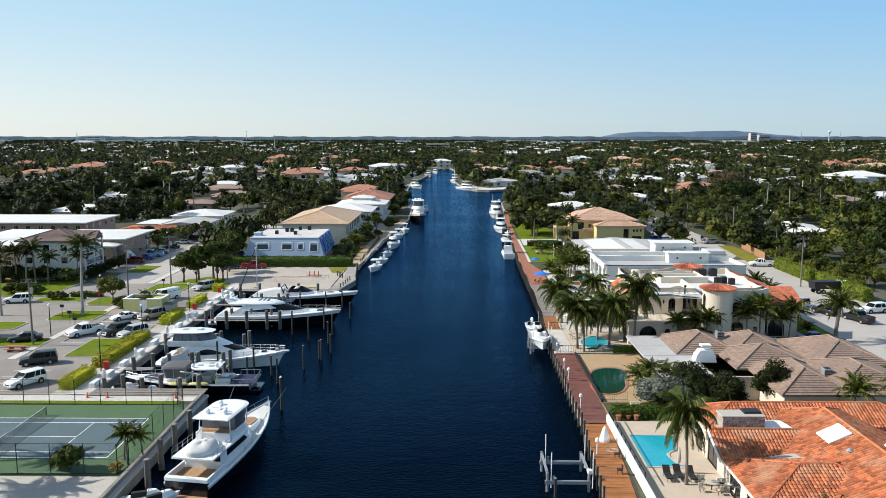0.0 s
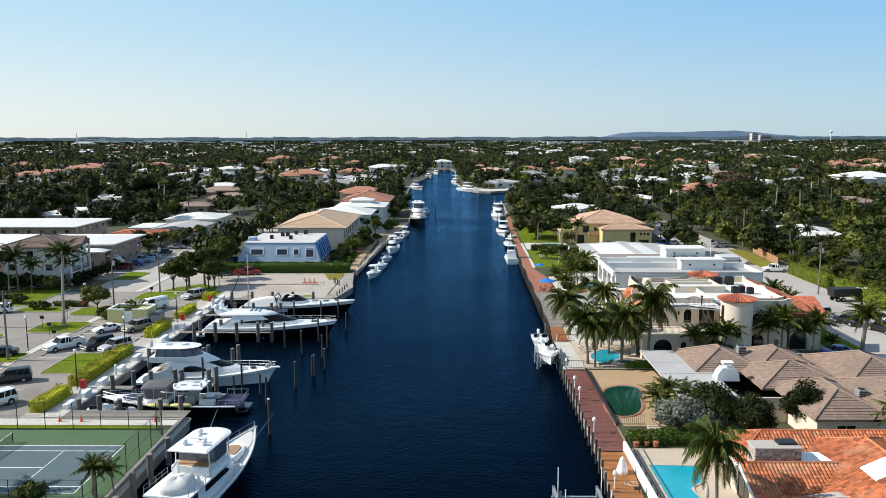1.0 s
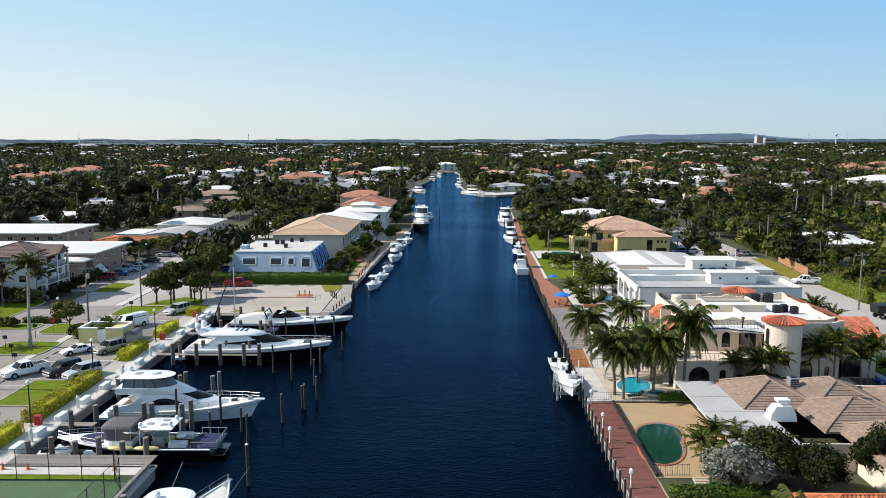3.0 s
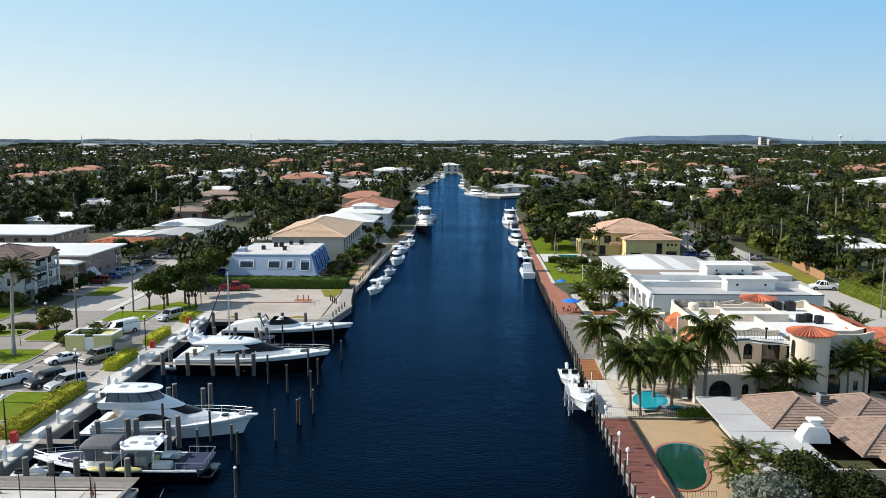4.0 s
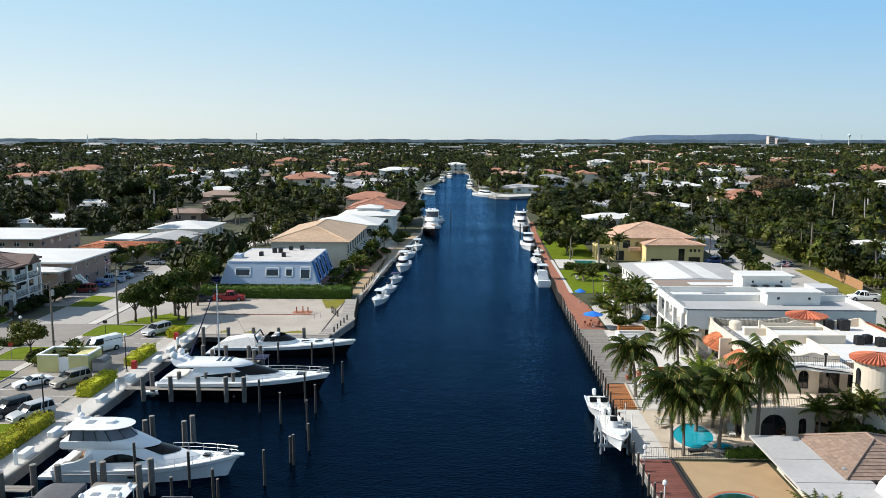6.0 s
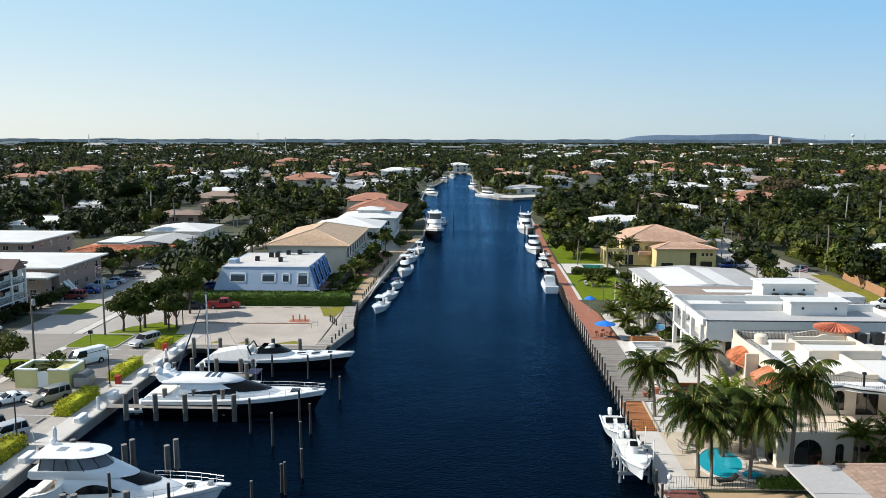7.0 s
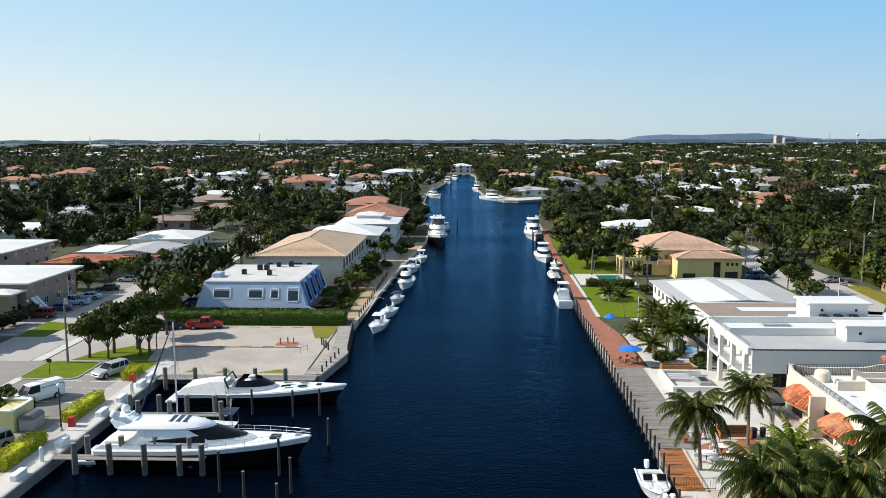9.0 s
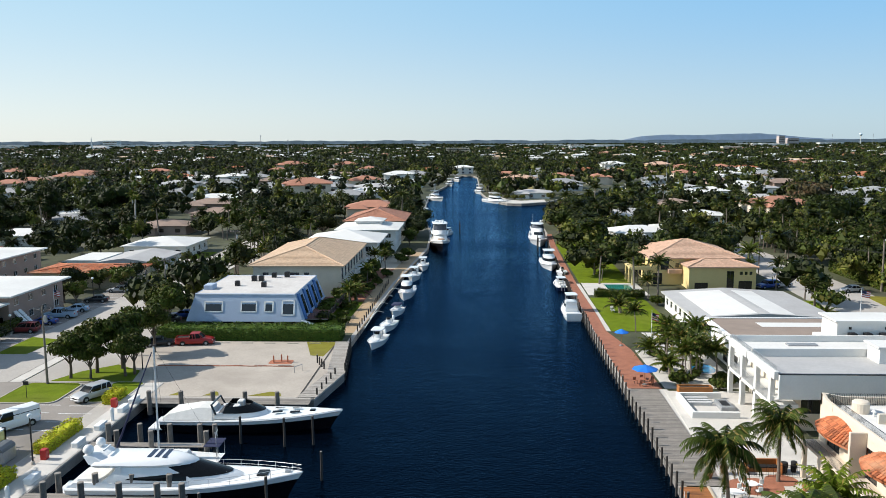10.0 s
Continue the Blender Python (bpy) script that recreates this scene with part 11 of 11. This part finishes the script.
for i in range(34):
    px, py = rnd.uniform(-60, -48.5), rnd.uniform(252, 345)
    if i > 16:
        px, py = rnd.uniform(-84, -62), rnd.uniform(286, 345)
    grow(px, py, (7, 5, 6, 2, 7, 5)[i % 6], 0.75 + 0.35 * rnd.random())
for i in range(60):
    px, py = (rnd.uniform(58, 66), rnd.uniform(252, 335)) if i % 2 else (rnd.uniform(82, 104), rnd.uniform(252, 330))
    grow(px, py, (5, 6, 7, 2, 6, 3, 1, 5)[i % 8], 0.7 + 0.4 * rnd.random())
count = 0
for i in range(9000):
    y = 150 + 270 * rnd.random() ** 0.6
    x = rnd.uniform(-0.68, 0.68) * (y + 20)
    if free(x, y, 2.0) and count < 200:
        grow(x, y)
        count += 1
for model, spots in zip(MODELS, TREES):
    place(model, spots)

# woods farther off
rs = np.random.RandomState(5)


def woods(name, y0, y1, n, quads, size, leaf_mat, label, palms=0.25, leaf=0.5, hearts=False, tall=1.0, thin=0.0):
    """Countless far trees: clumps of leaves on hidden trunks, some palms."""
    pts = []
    while len(pts) < n:
        yy = math.sqrt(rs.uniform(y0 ** 2, y1 ** 2))
        xx = rs.uniform(-0.66, 0.66) * (yy + 40)
        if xx < 0 and rs.rand() < thin:
            continue
        if free(xx, yy, 1.5):
            pts.append((xx, yy))
    P = np.array(pts)
    R, H = rs.uniform(2.6, 5.2, n) * size, rs.uniform(5.0, 10.5, n) * tall
    pal = rs.rand(n) < palms
    # crowns of several lobes each
    nl = 6
    LO = rs.normal(size=(n, nl, 3))
    LO *= 0.62 / np.linalg.norm(LO, axis=2)[:, :, None]
    LO[:, :, 2] = np.abs(LO[:, :, 2]) * 0.9 - 0.12
    scale3 = np.stack([R, R, H * 0.45], 1)
    base = np.c_[P, G + H * 0.5]
    j = rs.randint(0, nl, (n, quads))
    d = rs.normal(size=(n, quads, 3))
    d /= np.linalg.norm(d, axis=2)[:, :, None]
    d[:, :, 2] = np.where(d[:, :, 2] < -0.4, -d[:, :, 2], d[:, :, 2])
    c = base[:, None] + scale3[:, None] * (LO[np.arange(n)[:, None], j] + d * 0.5 * rs.uniform(0.85, 1.15, (n, quads, 1)))
    c, d = c.reshape(-1, 3), d.reshape(-1, 3)
    m = n * quads
    nrm = d + rs.normal(size=d.shape) * 0.5
    nrm /= np.linalg.norm(nrm, axis=1)[:, None]
    a = np.cross(nrm, rs.normal(size=d.shape))
    a /= np.linalg.norm(a, axis=1)[:, None]
    b = np.cross(nrm, a)
    s = (leaf * rs.uniform(0.6, 1.4, m))[:, None]
    # palms: narrow drooping blades from one point
    pl = np.repeat(pal, quads)[:, None]
    az = rs.rand(m) * 6.283
    rad = np.c_[np.cos(az), np.sin(az), rs.uniform(-0.7, 0.5, m)]
    top = np.repeat(np.c_[P, G + H * 1.15], quads, 0)
    c = np.where(pl, top + rad * 1.4, c)
    a = np.where(pl, rad * 1.5 / s, a)
    b = np.where(pl, np.c_[-np.sin(az), np.cos(az), np.zeros(m)] * max(0.35, leaf * 0.45) / s, b)
    q = np.stack([c - a * s, c - b * s * 0.7, c + a * s, c + b * s * 0.7], 1).reshape(-1, 3)
    me = bpy.data.meshes.new(name)
    # hearts that close the lobes
    k = np.flatnonzero(~pal)
    use = nl if hearts else 1
    hc = base[k][:, None] + scale3[k][:, None] * (LO[k][:, :use] if hearts else np.zeros((len(k), 1, 3)))
    hr = (scale3[k] * (0.42 if hearts else 0.62))[:, None, None]
    cs = np.array([[0, 0, -1], [1, 0, 0], [0, 1, 0], [-1, 0, 0], [0, -1, 0], [0, 0, 1]], float)
    hv = (hc[:, :, None] + cs[None, None] * hr).reshape(-1, 3)
    hf = []
    for e in range(4 * m, 4 * m + len(hv), 6):
        for i in range(4):
            hf.append((e, e + 1 + (i + 1) % 4, e + 1 + i))
            hf.append((e + 5, e + 1 + i, e + 1 + (i + 1) % 4))
    me.from_pydata(np.r_[q, hv].tolist(), [], [(4 * i, 4 * i + 1, 4 * i + 2, 4 * i + 3) for i in range(m)] + hf)
    me.materials.append(leaf_mat)
    tagged(new(name, me), label, "woods", kind="stuff")


woods("far_woods", 190, 430, 600, 165, 1.0, LEAFD, "dense dark garden trees between the houses", 0.15, 0.5, True)
woods("far_woods", 190, 430, 420, 150, 0.85, LEAFM, "mid-green garden trees between the houses", 0.2, 0.45, True, 1.0, 0.7)
woods("far_woods", 190, 430, 260, 130, 0.8, LEAFL, "olive-green garden bushes between the houses", 0.1, 0.42, True, 1.0, 0.7)
woods("far_woods", 430, 1000, 3300, 30, 1.0, LEAFD, "dense dark green garden trees and palms of the suburb", 0.3, 0.95, tall=1.2)
woods("far_woods", 430, 1000, 1900, 28, 0.9, LEAFM, "mid-green garden trees of the suburb", 0.4, 0.85, tall=1.2, thin=0.5)
woods("far_woods", 430, 1000, 900, 26, 1.0, LEAFL, "olive-green garden trees of the suburb", 0.2, 0.9, tall=1.2)
woods("far_woods", 1000, 2300, 6500, 9, 1.45, LEAFD, "dark far suburban trees", 0.15, 2.0, tall=1.3)
woods("far_woods", 1000, 2300, 3000, 9, 1.3, LEAFM, "green far suburban trees", 0.1, 1.8, tall=1.3)
woods("far_woods", 2300, 4800, 6500, 5, 4.6, LEAFD, "dark trees towards the horizon", 0.0, 7.5)

# rooftops past the trees that can be told apart
for m, lab, n in ((WROOF, "white rooftops of the far suburb", 300), (TILES, "red-brown rooftops of the far suburb", 150), (GROOF, "grey rooftops of the far suburb", 190), (TILET, "tan rooftops of the far suburb", 110)):
    g = Geo()
    for i in range(n):
        yy = math.sqrt(rs.uniform(880 ** 2, 3300 ** 2))
        xx = rs.uniform(-0.62, 0.62) * yy
        w, d, h = rs.uniform(9, 16), rs.uniform(7, 11), rs.uniform(4.5, 7.5)
        g.hip(xx - w, yy - d, xx + w, yy + d, G + h, 2.0, 0.5, 0.3)
        g.box(xx - w, yy - d, G, xx + w, yy + d, G + h - 0.02)
    solo("far_rooftops", g, m, lab, "houses", kind="stuff")

# landmarks on the skyline
def block(x, y, w, d, h, m, label, rows=0, name="far_building"):
    ob = thing(name, (x, y, G), label, "building", "skyline buildings")
    part("wall", Geo().box(x - w / 2, y - d / 2, G, x + w / 2, y + d / 2, G + h), m, ob)
    part("roof", Geo().box(x - w / 2 - 0.4, y - d / 2 - 0.4, G + h, x + w / 2 + 0.4, y + d / 2 + 0.4, G + h + 0.5), WROOF, ob)
    for r in range(rows):
        part("window_band", Geo().box(x - w / 2 + 1.5, y - d / 2 - 0.1, G + h * (r + 0.45) / (rows + 0.3), x + w / 2 - 1.5, y - d / 2 + 0.05, G + h * (r + 0.8) / (rows + 0.3)), GLASS, ob)
    return ob


block(-26, 1687, 48, 20, 15, TANW, "long tan office block above the trees", 3)
block(650, 2087, 46, 24, 13, TANW, "pale flat building above the trees", 1)
PINKB = mat("pale_pink_stucco", (0.42, 0.36, 0.34), 0.85, var=0.06, scale=0.05)
block(1290, 3450, 24, 30, 44, PINKB, "tall pale pinkish block on the skyline", 5)
block(1345, 3470, 44, 30, 35, PINKB, "lower pale pinkish block on the skyline", 2)
for i in range(15):
    x, y = rs.uniform(-2300, -700), rs.uniform(2600, 3800)
    block(x, y, rs.uniform(50, 130), 40, rs.uniform(11, 17), WHITEW, "long white flat-roofed building on the skyline", 0)
for i in range(15):
    x, y = rs.uniform(300, 2300), rs.uniform(2500, 3800)
    block(x, y, rs.uniform(50, 140), 40, rs.uniform(10, 15), WHITEW, "long white flat-roofed building on the skyline", 0)
for i in range(10):
    x, y = rs.uniform(-700, 500), rs.uniform(2600, 3800)
    block(x, y, rs.uniform(40, 90), 30, rs.uniform(11, 15), WHITEW, "long white flat-roofed building on the skyline", 0)
block(-1500, 3380, 60, 40, 33, WHITEW, "white tower block on the skyline", 3)
ch = thing("church", (-1210, 2600, G), "white church with a thin spire on the skyline", "church", "skyline buildings")
part("nave", Geo().box(-1230, 2590, G, -1160, 2620, G + 11), WHITEW, ch)
part("roof", Geo().hip(-1230, 2590, -1160, 2620, G + 11, 6, 1, 0.3), GROOF, ch)
part("spire", Geo().loft([[(-1212, 2584, G), (-1206, 2584, G), (-1206, 2590, G), (-1212, 2590, G)], [(-1211, 2585, G + 20), (-1207, 2585, G + 20), (-1207, 2589, G + 20), (-1211, 2589, G + 20)], [(-1209.2, 2586.8, G + 45), (-1208.8, 2586.8, G + 45), (-1208.8, 2587.2, G + 45), (-1209.2, 2587.2, G + 45)]]), WHITEW, ch)
wt = thing("water_tower", (1640, 3500, G), "pale blue water tower on the skyline", "water tower", "skyline buildings")
part("stem", Geo().lathe(1640, 3500, [(4, G), (1.8, G + 6), (1.8, G + 40), (4, G + 44)], 14), WHITEW, wt)
part("tank", Geo().lathe(1640, 3500, [(4, G + 44), (7, G + 48), (7, G + 51), (4, G + 54), (1, G + 55)], 18), mat("pale_blue_tank", (0.55, 0.68, 0.76), 0.6, var=0.05), wt, smooth=True)
for x, y, h in ((-505, 1980, 44), (1390, 3200, 48), (1520, 3150, 50), (-330, 1500, 33)):
    t = thing("radio_mast", (x, y, G), "thin grey mast on the skyline", "mast", "skyline masts")
    part("pole", Geo().tube([(x, y, G), (x, y, G + h)], [0.9, 0.45], 6), GREYM, t)
    part("head", Geo().lathe(x, y, [(0.9, G + h - 3), (1.2, G + h - 2), (0.9, G + h)], 8), GREYM, t)

# the rim of distant trees and the low hill, distance haze painted into their colours
HAZE = mat("far_trees_painted_haze", (0.22, 0.27, 0.31), 0.95, var=0.3, scale=0.012, fine=6, bump=0)
HILL = mat("hill_painted_haze", (0.42, 0.5, 0.62), 0.95, var=0.12, scale=0.006, fine=6, bump=0)
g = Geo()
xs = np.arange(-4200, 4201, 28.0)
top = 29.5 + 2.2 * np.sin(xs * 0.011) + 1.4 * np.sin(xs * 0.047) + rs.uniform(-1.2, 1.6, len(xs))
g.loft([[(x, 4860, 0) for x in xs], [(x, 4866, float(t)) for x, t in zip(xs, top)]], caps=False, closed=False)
solo("backdrop", g, HAZE, "dark line of trees on the horizon with painted haze", "backdrop", kind="structure")
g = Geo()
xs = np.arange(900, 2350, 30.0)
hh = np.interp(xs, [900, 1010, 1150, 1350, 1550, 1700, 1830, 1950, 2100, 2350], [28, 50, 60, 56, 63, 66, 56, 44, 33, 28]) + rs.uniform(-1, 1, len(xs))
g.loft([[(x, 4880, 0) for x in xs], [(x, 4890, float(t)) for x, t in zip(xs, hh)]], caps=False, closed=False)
solo("backdrop_hill", g, HILL, "low hill on the horizon with painted blue haze", "backdrop", kind="structure")
